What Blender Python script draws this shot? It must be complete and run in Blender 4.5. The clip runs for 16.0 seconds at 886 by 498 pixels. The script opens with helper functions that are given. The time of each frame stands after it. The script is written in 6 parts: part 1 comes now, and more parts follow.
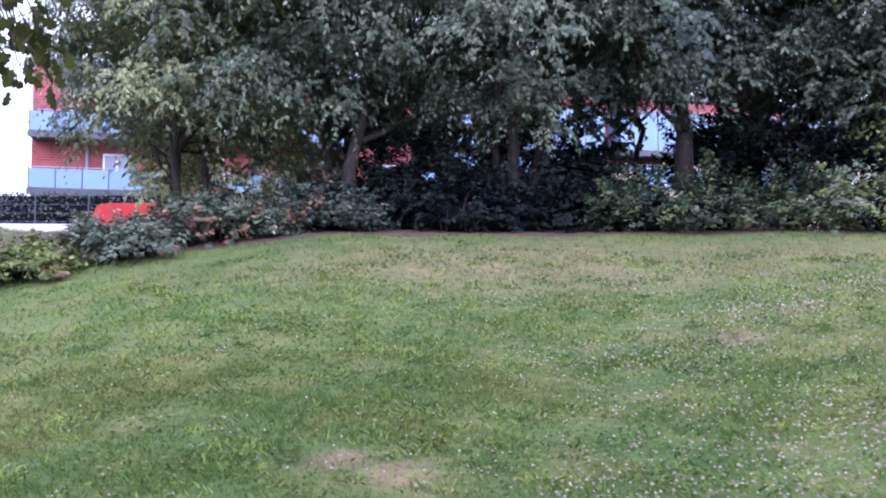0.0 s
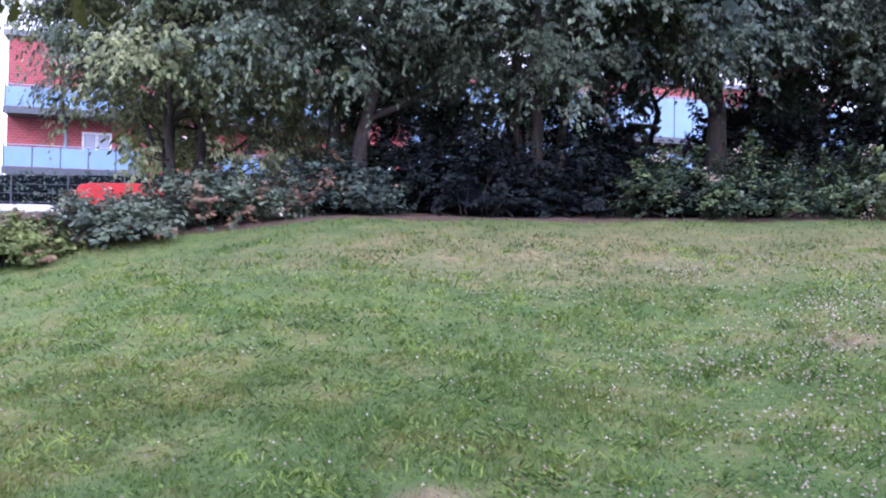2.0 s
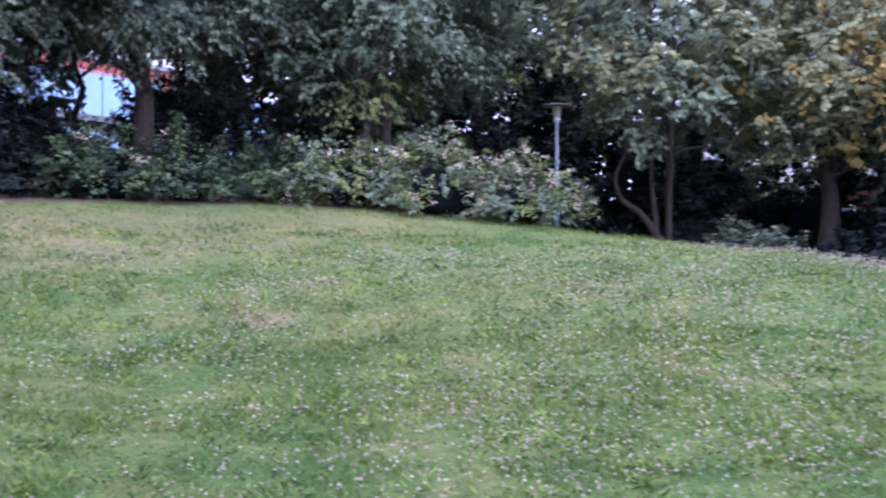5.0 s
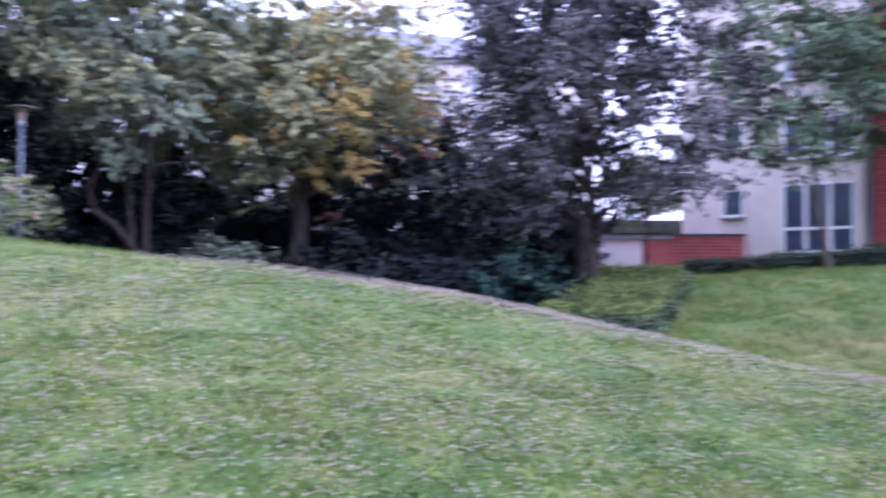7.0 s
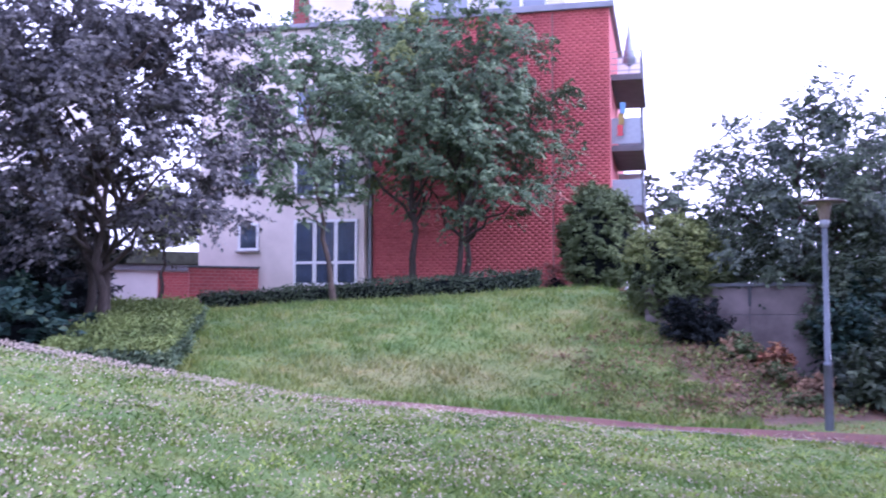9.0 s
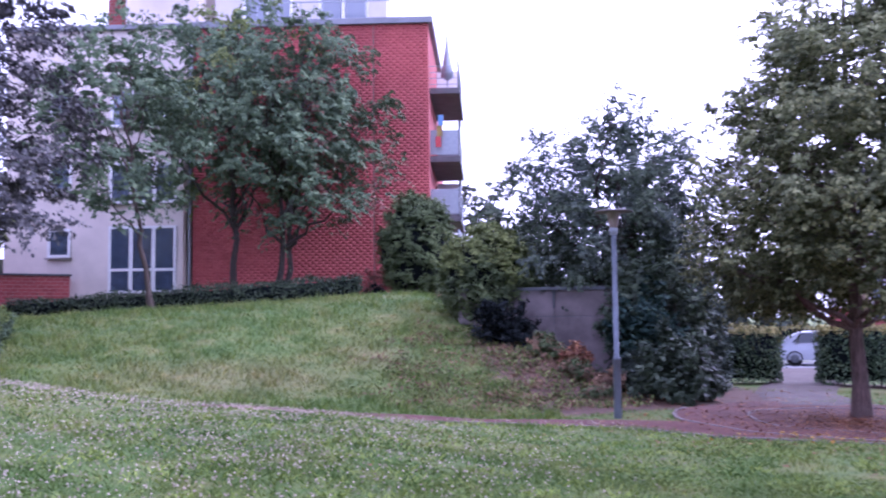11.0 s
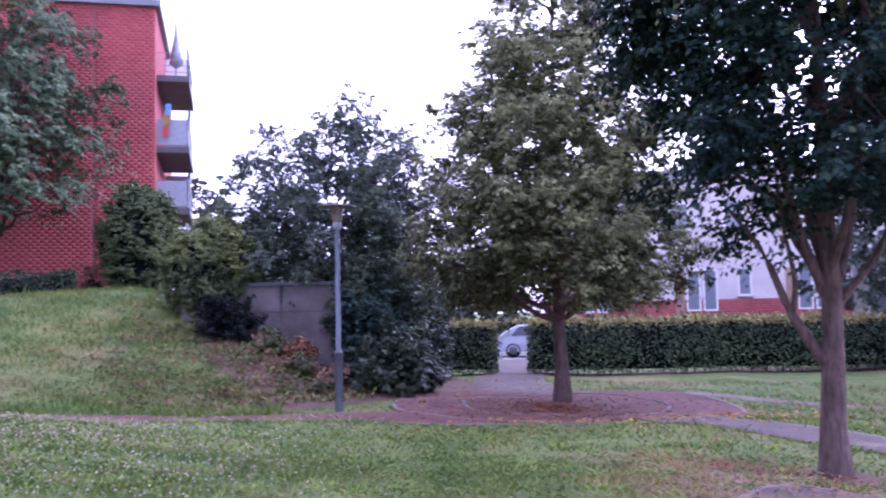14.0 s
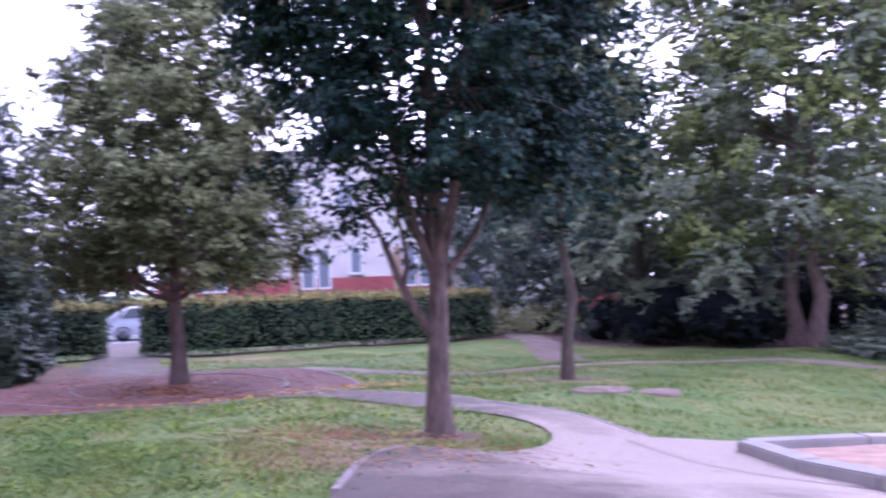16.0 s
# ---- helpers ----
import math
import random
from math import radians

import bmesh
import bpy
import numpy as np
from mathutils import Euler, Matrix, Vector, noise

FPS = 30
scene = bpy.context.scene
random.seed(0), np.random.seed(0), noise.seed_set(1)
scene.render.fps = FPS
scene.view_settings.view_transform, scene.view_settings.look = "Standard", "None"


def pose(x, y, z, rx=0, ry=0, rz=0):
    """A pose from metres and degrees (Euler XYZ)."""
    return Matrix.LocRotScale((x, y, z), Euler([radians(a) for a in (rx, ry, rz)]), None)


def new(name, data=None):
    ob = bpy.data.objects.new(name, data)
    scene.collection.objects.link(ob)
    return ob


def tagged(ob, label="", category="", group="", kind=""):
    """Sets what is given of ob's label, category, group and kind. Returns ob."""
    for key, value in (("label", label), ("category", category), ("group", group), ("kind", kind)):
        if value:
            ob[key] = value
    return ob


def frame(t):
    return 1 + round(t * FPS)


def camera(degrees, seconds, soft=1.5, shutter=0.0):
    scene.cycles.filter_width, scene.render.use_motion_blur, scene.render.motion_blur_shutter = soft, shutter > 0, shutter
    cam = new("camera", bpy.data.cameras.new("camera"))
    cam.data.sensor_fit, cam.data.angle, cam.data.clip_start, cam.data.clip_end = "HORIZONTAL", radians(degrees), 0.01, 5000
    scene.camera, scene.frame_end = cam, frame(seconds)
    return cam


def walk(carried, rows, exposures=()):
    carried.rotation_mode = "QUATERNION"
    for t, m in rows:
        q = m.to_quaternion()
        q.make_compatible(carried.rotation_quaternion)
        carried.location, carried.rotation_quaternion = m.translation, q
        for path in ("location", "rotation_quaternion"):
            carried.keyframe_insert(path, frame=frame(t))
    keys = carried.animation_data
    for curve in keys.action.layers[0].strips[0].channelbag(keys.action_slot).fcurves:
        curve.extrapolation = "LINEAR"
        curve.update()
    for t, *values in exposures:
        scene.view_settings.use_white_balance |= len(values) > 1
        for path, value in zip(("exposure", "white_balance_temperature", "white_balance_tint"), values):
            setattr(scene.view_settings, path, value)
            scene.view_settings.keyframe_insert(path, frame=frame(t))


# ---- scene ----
cam = camera(50.5, 16.0, soft=2.0, shutter=0.6)
PATH = [
    (0, pose(0.000, -0.000, 1.600, 92.09, -0.42, 0.00)),
    (0.5, pose(-0.189, 0.368, 1.589, 91.93, -0.40, -0.28)),
    (1, pose(-0.455, 0.765, 1.592, 91.70, -0.54, -0.94)),
    (1.5, pose(-0.640, 1.126, 1.604, 91.49, -0.76, -1.19)),
    (2, pose(-0.781, 1.414, 1.638, 91.25, -0.92, -1.46)),
    (2.5, pose(-0.816, 1.624, 1.659, 91.07, -0.80, -4.52)),
    (3, pose(-0.860, 1.718, 1.682, 90.92, -0.85, -11.49)),
    (3.5, pose(-0.858, 1.755, 1.688, 90.68, -0.72, -18.67)),
    (4, pose(-0.793, 1.787, 1.686, 90.51, -0.94, -26.15)),
    (4.2, pose(-0.761, 1.782, 1.682, 90.53, -0.87, -28.53)),
    (6.3, pose(-0.514, 1.153, 1.558, 91.16, -0.12, -49.26)),
    (6.5, pose(-0.521, 1.111, 1.552, 91.41, -0.30, -53.29)),
    (7, pose(-0.460, 1.012, 1.554, 91.89, -0.57, -64.92)),
    (7.5, pose(-0.484, 0.931, 1.563, 92.29, -0.71, -74.98)),
    (8, pose(-0.519, 0.907, 1.578, 92.87, -0.57, -83.75)),
    (8.5, pose(-0.497, 0.948, 1.602, 93.39, -0.35, -89.76)),
    (9, pose(-0.634, 0.947, 1.618, 93.89, -0.08, -93.75)),
    (9.2, pose(-0.690, 0.935, 1.615, 93.99, 0.16, -94.73)),
    (11.5, pose(-1.425, 0.922, 1.485, 94.39, 0.60, -107.24)),
    (12, pose(-1.458, 0.905, 1.471, 94.36, 0.70, -109.97)),
    (12.5, pose(-1.477, 0.884, 1.471, 94.28, 0.74, -112.46)),
    (13, pose(-1.438, 0.823, 1.465, 94.25, 0.84, -115.13)),
    (13.5, pose(-1.411, 0.734, 1.459, 94.17, 0.99, -117.54)),
    (14, pose(-1.399, 0.692, 1.459, 93.97, 1.12, -120.23)),
    (14.5, pose(-1.414, 0.706, 1.457, 93.68, 1.15, -123.62)),
    (15, pose(-1.444, 0.723, 1.452, 93.23, 1.35, -129.28)),
    (15.5, pose(-1.401, 0.738, 1.450, 92.64, 1.99, -136.19)),
    (16, pose(-1.379, 0.765, 1.436, 92.09, 2.10, -143.39)),
]
walk(cam, PATH, exposures=[(0, 0.96, 5060, 35), (4.2, 1.04, 4960, 34), (6.5, 1.17, 4900, 36), (9, 1.40, 4920, 46), (11.5, 1.06, 4940, 50), (14, 1.04, 4990, 53), (16, 1.33, 5040, 48)])

# ---------------------------------------------------------------- sky and light
world = bpy.data.worlds.new("overcast_evening")
scene.world = world
world.use_nodes = True
wn, wl = world.node_tree.nodes, world.node_tree.links
sky = wn.new("ShaderNodeTexSky")
sky.sky_type = "NISHITA"
sky.sun_disc = False
sky.sun_elevation = radians(28)
sky.sun_rotation = radians(150)
sky.dust_density = 4.0
sky.air_density = 1.0
haze = wn.new("ShaderNodeHueSaturation")
haze.inputs["Saturation"].default_value = 0.22
cloud = wn.new("ShaderNodeMix")
cloud.data_type = "RGBA"
cloud.inputs[0].default_value = 0.55
cloud.inputs[7].default_value = (9.6, 9.4, 10.0, 1)
wl.new(sky.outputs[0], haze.inputs["Color"])
wl.new(haze.outputs[0], cloud.inputs[6])
wl.new(cloud.outputs[2], wn["Background"].inputs[0])
wn["Background"].inputs[1].default_value = 0.15

sun = new("sun", bpy.data.lights.new("sun", "SUN"))
sun.data.energy = 0.8
sun.data.angle = radians(25)
sun.data.color = (1.0, 0.97, 0.92)
sun.matrix_world = pose(0, 0, 40, 58, 0, -30)


# ---------------------------------------------------------------- materials
def material(name):
    m = bpy.data.materials.new(name)
    m.use_nodes = True
    return m, m.node_tree.nodes, m.node_tree.links, m.node_tree.nodes["Principled BSDF"]


def ramp(nodes, stops):
    r = nodes.new("ShaderNodeValToRGB")
    e = r.color_ramp.elements
    while len(e) < len(stops):
        e.new(0.5)
    for k, (p, c) in enumerate(stops):
        e[k].position, e[k].color = p, (*c, 1)
    return r


def noise_node(nodes, links, scale, detail=4.0, rough=0.6, coord=None):
    n = nodes.new("ShaderNodeTexNoise")
    n.inputs["Scale"].default_value = scale
    n.inputs["Detail"].default_value = detail
    n.inputs["Roughness"].default_value = rough
    if coord is None:
        coord = nodes.new("ShaderNodeTexCoord").outputs["Object"]
    links.new(coord, n.inputs["Vector"])
    return n


def mix_color(nodes, links, fac, a, b, mode="MIX"):
    m = nodes.new("ShaderNodeMix")
    m.data_type, m.blend_type = "RGBA", mode
    for sock, v in ((m.inputs[0], fac), (m.inputs[6], a), (m.inputs[7], b)):
        if hasattr(v, "is_output"):
            links.new(v, sock)
        elif isinstance(v, (int, float)):
            sock.default_value = v
        else:
            sock.default_value = (*v, 1)
    return m.outputs[2]


def bump(nodes, links, height, bsdf, strength=0.5, distance=0.02):
    b = nodes.new("ShaderNodeBump")
    b.inputs["Strength"].default_value = strength
    b.inputs["Distance"].default_value = distance
    links.new(height, b.inputs["Height"])
    links.new(b.outputs[0], bsdf.inputs["Normal"])


def leaf_material(name, stops, patch=(1.22, 1.2, 1.15), patch_scale=1.7, through_light=0.2, rough=0.55, gloss=0.06, spread=0.5):
    m, n, l, b = material(name)
    geo = n.new("ShaderNodeNewGeometry")
    stops = [(p, (c[0] * 1.08, c[1], c[2] * 0.88)) for p, c in stops]
    mid = stops[1][1]
    r = ramp(n, [(p, tuple(m0 * (v / m0) ** spread for v, m0 in zip(c, mid))) for p, c in stops])
    l.new(geo.outputs["Random Per Island"], r.inputs[0])
    big = noise_node(n, l, patch_scale, 3.0)
    pr = ramp(n, [(0.37, (0.72, 0.74, 0.78)), (0.63, patch)])
    l.new(big.outputs[0], pr.inputs[0])
    col = mix_color(n, l, 1.0, r.outputs[0], pr.outputs[0], "MULTIPLY")
    l.new(col, b.inputs["Base Color"])
    b.inputs["Roughness"].default_value = rough
    b.inputs["Specular IOR Level"].default_value = gloss
    tr = n.new("ShaderNodeBsdfTranslucent")
    l.new(col, tr.inputs[0])
    mx = n.new("ShaderNodeMixShader")
    mx.inputs[0].default_value = through_light * 0.55
    l.new(b.outputs[0], mx.inputs[1])
    l.new(tr.outputs[0], mx.inputs[2])
    l.new(mx.outputs[0], n["Material Output"].inputs[0])
    return m


def plain(name, color, rough=0.6, metal=0.0, vary=0.12, scale=6.0, relief=0.1):
    m, n, l, b = material(name)
    nz = noise_node(n, l, scale, 6.0)
    fine = noise_node(n, l, scale * 9, 3.0)
    dark = tuple(c * (1 - vary * 1.6) for c in color)
    lite = tuple(min(1, c * (1 + vary)) for c in color)
    r = ramp(n, [(0.3, dark), (0.7, lite)])
    l.new(nz.outputs[0], r.inputs[0])
    l.new(r.outputs[0], b.inputs["Base Color"])
    b.inputs["Roughness"].default_value = rough
    b.inputs["Metallic"].default_value = metal
    bump(n, l, fine.outputs[0], b, relief, 0.01)
    return m


def bark_material(name, c1, c2):
    m, n, l, b = material(name)
    co = n.new("ShaderNodeTexCoord")
    mp = n.new("ShaderNodeMapping")
    mp.inputs["Scale"].default_value = (1, 1, 0.22)
    l.new(co.outputs["Object"], mp.inputs[0])
    a = noise_node(n, l, 22.0, 6.0, 0.7, mp.outputs[0])
    c = noise_node(n, l, 2.2, 3.0)
    r = ramp(n, [(0.32, c1), (0.68, c2)])
    l.new(a.outputs[0], r.inputs[0])
    r2 = ramp(n, [(0.3, (0.7, 0.75, 0.68)), (0.7, (1.1, 1.05, 1.0))])
    l.new(c.outputs[0], r2.inputs[0])
    l.new(mix_color(n, l, 1.0, r.outputs[0], r2.outputs[0], "MULTIPLY"), b.inputs["Base Color"])
    b.inputs["Roughness"].default_value = 0.9
    bump(n, l, a.outputs[0], b, 0.9, 0.03)
    return m


def brick_material(name, c1, c2, mortar, turn=0.0):
    m, n, l, b = material(name)
    co = n.new("ShaderNodeTexCoord")
    br = n.new("ShaderNodeTexBrick")
    l.new(co.outputs["UV"], br.inputs["Vector"])
    br.inputs["Color1"].default_value = (*c1, 1)
    br.inputs["Color2"].default_value = (*c2, 1)
    br.inputs["Mortar"].default_value = (*mortar, 1)
    br.inputs["Scale"].default_value = 1.0
    br.inputs["Brick Width"].default_value = 0.26
    br.inputs["Row Height"].default_value = 0.125
    br.inputs["Mortar Size"].default_value = 0.011
    br.inputs["Bias"].default_value = -0.1
    st = noise_node(n, l, 0.5, 5.0)
    r = ramp(n, [(0.3, (0.8, 0.78, 0.8)), (0.7, (1.1, 1.08, 1.05))])
    l.new(st.outputs[0], r.inputs[0])
    l.new(mix_color(n, l, 1.0, br.outputs[0], r.outputs[0], "MULTIPLY"), b.inputs["Base Color"])
    b.inputs["Roughness"].default_value = 0.85
    bump(n, l, br.outputs["Fac"], b, -0.6, 0.01)
    return m


def brick_piece_material():
    """Single bricks: a tint of its own for each, light scuffs."""
    m, n, l, b = material("red_brick_piece")
    ob, geo, add = n.new("ShaderNodeObjectInfo"), n.new("ShaderNodeNewGeometry"), n.new("ShaderNodeMath")
    add.operation = "PINGPONG"
    both = n.new("ShaderNodeMath")
    l.new(ob.outputs["Random"], both.inputs[0])
    l.new(geo.outputs["Random Per Island"], both.inputs[1])
    l.new(both.outputs[0], add.inputs[0])
    add.inputs[1].default_value = 1.0
    r = ramp(n, [(0.0, (0.355, 0.070, 0.070)), (0.5, (0.390, 0.082, 0.080)), (1.0, (0.430, 0.100, 0.094))])
    l.new(add.outputs[0], r.inputs[0])
    st = noise_node(n, l, 0.5, 5.0)
    r2 = ramp(n, [(0.3, (0.78, 0.76, 0.80)), (0.7, (1.12, 1.10, 1.06))])
    l.new(st.outputs[0], r2.inputs[0])
    l.new(mix_color(n, l, 1.0, r.outputs[0], r2.outputs[0], "MULTIPLY"), b.inputs["Base Color"])
    b.inputs["Roughness"].default_value = 0.85
    fine = noise_node(n, l, 40.0, 3.0)
    bump(n, l, fine.outputs[0], b, 0.3, 0.01)
    return m


def lawn_colors(n, l):
    """Green, lush and dry patches of the meadow, by place."""
    a = noise_node(n, l, 0.33, 3.0, 0.55)
    b = noise_node(n, l, 1.7, 4.0, 0.6)
    c = noise_node(n, l, 9.0, 4.0, 0.65)
    r1 = ramp(n, [(0.30, (0.071, 0.138, 0.025)), (0.5, (0.126, 0.176, 0.038)), (0.68, (0.205, 0.205, 0.062))])
    r2 = ramp(n, [(0.33, (0.061, 0.136, 0.028)), (0.52, (0.126, 0.176, 0.040)), (0.70, (0.265, 0.226, 0.088))])
    l.new(a.outputs[0], r1.inputs[0])
    l.new(b.outputs[0], r2.inputs[0])
    base = mix_color(n, l, 0.5, r1.outputs[0], r2.outputs[0])
    r3 = ramp(n, [(0.28, (0.66, 0.72, 0.66)), (0.72, (1.32, 1.26, 1.28))])
    l.new(c.outputs[0], r3.inputs[0])
    worn = n.new("ShaderNodeAttribute")
    worn.attribute_name = "dry"
    straw = ramp(n, [(0.3, (0.23, 0.18, 0.095)), (0.7, (0.35, 0.245, 0.150))])
    l.new(b.outputs[0], straw.inputs[0])
    base = mix_color(n, l, worn.outputs["Fac"], base, straw.outputs[0])
    return mix_color(n, l, 1.0, base, r3.outputs[0], "MULTIPLY"), c


def ground_material():
    m, n, l, b = material("lawn_ground")
    grass, fine = lawn_colors(n, l)
    at = n.new("ShaderNodeAttribute")
    at.attribute_name = "soil"
    s1 = noise_node(n, l, 3.0, 5.0)
    s2 = noise_node(n, l, 22.0, 4.0)
    sr = ramp(n, [(0.3, (0.078, 0.045, 0.034)), (0.55, (0.146, 0.090, 0.062)), (0.72, (0.240, 0.168, 0.112))])
    l.new(mix_color(n, l, 0.5, s1.outputs[0], s2.outputs[0]), sr.inputs[0])
    add = n.new("ShaderNodeMath")
    add.operation = "MULTIPLY_ADD"
    l.new(s1.outputs[0], add.inputs[0])
    add.inputs[1].default_value = 0.9
    add.inputs[2].default_value = -0.45
    ad2 = n.new("ShaderNodeMath")
    ad2.operation = "ADD"
    ad2.use_clamp = True
    l.new(add.outputs[0], ad2.inputs[0])
    l.new(at.outputs["Fac"], ad2.inputs[1])
    rr = ramp(n, [(0.35, (0, 0, 0)), (0.62, (1, 1, 1))])
    l.new(ad2.outputs[0], rr.inputs[0])
    l.new(mix_color(n, l, rr.outputs[0], grass, sr.outputs[0]), b.inputs["Base Color"])
    b.inputs["Roughness"].default_value = 0.95
    bump(n, l, fine.outputs[0], b, 0.7, 0.05)
    return m


def blade_material():
    m, n, l, b = material("grass_blades")
    col, _ = lawn_colors(n, l)
    geo = n.new("ShaderNodeNewGeometry")
    r = ramp(n, [(0.0, (0.85, 0.92, 0.8)), (0.5, (1.15, 1.2, 1.0)), (0.85, (1.4, 1.42, 1.1)), (1.0, (1.9, 1.75, 1.3))])
    l.new(geo.outputs["Random Per Island"], r.inputs[0])
    c = mix_color(n, l, 1.0, col, r.outputs[0], "MULTIPLY")
    l.new(c, b.inputs["Base Color"])
    b.inputs["Roughness"].default_value = 0.55
    tr = n.new("ShaderNodeBsdfTranslucent")
    l.new(c, tr.inputs[0])
    mx = n.new("ShaderNodeMixShader")
    mx.inputs[0].default_value = 0.3
    l.new(b.outputs[0], mx.inputs[1])
    l.new(tr.outputs[0], mx.inputs[2])
    l.new(mx.outputs[0], n["Material Output"].inputs[0])
    return m


def asphalt_material(name, c1, c2, sandy=None):
    m, n, l, b = material(name)
    a = noise_node(n, l, 1.3, 5.0)
    f = noise_node(n, l, 60.0, 3.0)
    r = ramp(n, [(0.3, c1), (0.7, c2)])
    l.new(a.outputs[0], r.inputs[0])
    col = r.outputs[0]
    if sandy:
        at = n.new("ShaderNodeAttribute")
        at.attribute_name = "sandy"
        blot = noise_node(n, l, 0.9, 6.0, 0.7)
        add = n.new("ShaderNodeMath")
        l.new(at.outputs["Fac"], add.inputs[0])
        l.new(blot.outputs[0], add.inputs[1])
        wear = ramp(n, [(0.62, (0, 0, 0)), (1.15 / 1.2, (1, 1, 1))])
        l.new(add.outputs[0], wear.inputs[0])
        col = mix_color(n, l, wear.outputs[0], col, sandy)
    r2 = ramp(n, [(0.35, (0.75, 0.75, 0.75)), (0.65, (1.2, 1.2, 1.2))])
    l.new(f.outputs[0], r2.inputs[0])
    l.new(mix_color(n, l, 1.0, col, r2.outputs[0], "MULTIPLY"), b.inputs["Base Color"])
    b.inputs["Roughness"].default_value = 0.9
    bump(n, l, f.outputs[0], b, 0.5, 0.01)
    return m


def glass_material():
    m, n, l, b = material("window_glass")
    b.inputs["Base Color"].default_value = (0.22, 0.25, 0.30, 1)
    b.inputs["Roughness"].default_value = 0.08
    b.inputs["Specular IOR Level"].default_value = 0.8
    nz = noise_node(n, l, 0.7, 2.0)
    bump(n, l, nz.outputs[0], b, 0.05, 0.02)
    return m


GROUND = ground_material()
BLADE = blade_material()
LEAF_GREY = leaf_material("leaves_grey_green", [(0, (0.036, 0.050, 0.044)), (0.6, (0.146, 0.194, 0.150)), (1, (0.330, 0.390, 0.290))], through_light=0.3)
LEAF_GREEN = leaf_material("leaves_fresh_green", [(0, (0.040, 0.066, 0.044)), (0.6, (0.118, 0.186, 0.118)), (1, (0.300, 0.380, 0.245))], through_light=0.28)
LEAF_DARK = leaf_material("leaves_dark_green", [(0, (0.018, 0.030, 0.032)), (0.7, (0.086, 0.121, 0.107)), (1, (0.260, 0.310, 0.250))])
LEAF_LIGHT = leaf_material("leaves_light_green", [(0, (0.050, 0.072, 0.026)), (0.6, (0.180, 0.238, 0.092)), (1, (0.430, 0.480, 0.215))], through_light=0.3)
# Leaf colour darkened to near black, standing for deep shade below the trees.
LEAF_SHADE = leaf_material("leaves_in_shade", [(0, (0.006, 0.008, 0.011)), (0.7, (0.021, 0.029, 0.033)), (1, (0.070, 0.088, 0.086))], through_light=0.1, rough=0.8, gloss=0.04)
LEAF_DEEP = leaf_material("leaves_deep_green", [(0, (0.007, 0.015, 0.016)), (0.6, (0.026, 0.058, 0.054)), (0.95, (0.095, 0.155, 0.125)), (1, (0.260, 0.250, 0.090))], through_light=0.22)
LEAF_PALE = leaf_material("leaves_pale_olive", [(0, (0.090, 0.105, 0.062)), (0.6, (0.270, 0.300, 0.180)), (1, (0.540, 0.550, 0.360))], patch=(1.3, 1.28, 1.22), through_light=0.42)
LEAF_LINDEN = leaf_material("leaves_linden", [(0, (0.020, 0.031, 0.020)), (0.55, (0.118, 0.142, 0.070)), (0.9, (0.310, 0.330, 0.165)), (1, (0.380, 0.360, 0.160))], through_light=0.28)
LEAF_OLIVE = leaf_material("leaves_olive", [(0, (0.070, 0.090, 0.046)), (0.7, (0.270, 0.325, 0.185)), (1, (0.520, 0.540, 0.310))], through_light=0.4)
LEAF_PURPLE = leaf_material("leaves_purple_grey", [(0, (0.026, 0.028, 0.036)), (0.6, (0.102, 0.108, 0.122)), (1, (0.270, 0.280, 0.295))])
LEAF_YELLOW = leaf_material("leaves_yellowing", [(0, (0.220, 0.205, 0.075)), (0.6, (0.350, 0.290, 0.110)), (1, (0.460, 0.300, 0.120))])
LEAF_RED = leaf_material("leaves_russet", [(0, (0.052, 0.035, 0.034)), (0.6, (0.188, 0.105, 0.092)), (1, (0.458, 0.247, 0.189))])
LEAF_HEDGE = leaf_material("leaves_hedge", [(0, (0.020, 0.038, 0.026)), (0.7, (0.105, 0.165, 0.105)), (0.92, (0.210, 0.280, 0.170)), (1, (0.340, 0.350, 0.190))], patch_scale=2.5, through_light=0.1)
LEAF_TOP = leaf_material("leaves_hedge_top", [(0, (0.080, 0.090, 0.036)), (0.6, (0.330, 0.325, 0.150)), (1, (0.520, 0.490, 0.260))], patch=(1.2, 1.15, 1.05), patch_scale=1.5)
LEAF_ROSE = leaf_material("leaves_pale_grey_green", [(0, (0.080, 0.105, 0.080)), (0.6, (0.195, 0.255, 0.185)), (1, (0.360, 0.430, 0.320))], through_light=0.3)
BLOSSOM = leaf_material("faded_blossom", [(0, (0.44, 0.34, 0.30)), (0.5, (0.64, 0.56, 0.52)), (1, (0.80, 0.76, 0.73))], through_light=0.2)
CLOVER = leaf_material("clover_heads", [(0, (0.22, 0.18, 0.145)), (0.5, (0.38, 0.34, 0.285)), (1, (0.60, 0.55, 0.50))], patch=(1.1, 1.1, 1.1), through_light=0.2, spread=0.8)
CLOVER_LEAF = leaf_material("clover_leaves", [(0, (0.120, 0.190, 0.052)), (0.5, (0.165, 0.250, 0.072)), (1, (0.240, 0.330, 0.120))], through_light=0.25)
LITTER = leaf_material("fallen_leaves", [(0, (0.120, 0.055, 0.040)), (0.55, (0.260, 0.125, 0.085)), (0.85, (0.420, 0.250, 0.120)), (1, (0.560, 0.430, 0.160))], through_light=0.1)
LEAF_OAK = leaf_material("leaves_oak", [(0, (0.030, 0.036, 0.012)), (0.6, (0.078, 0.090, 0.028)), (1, (0.170, 0.200, 0.060))], through_light=0.4, gloss=0.04)
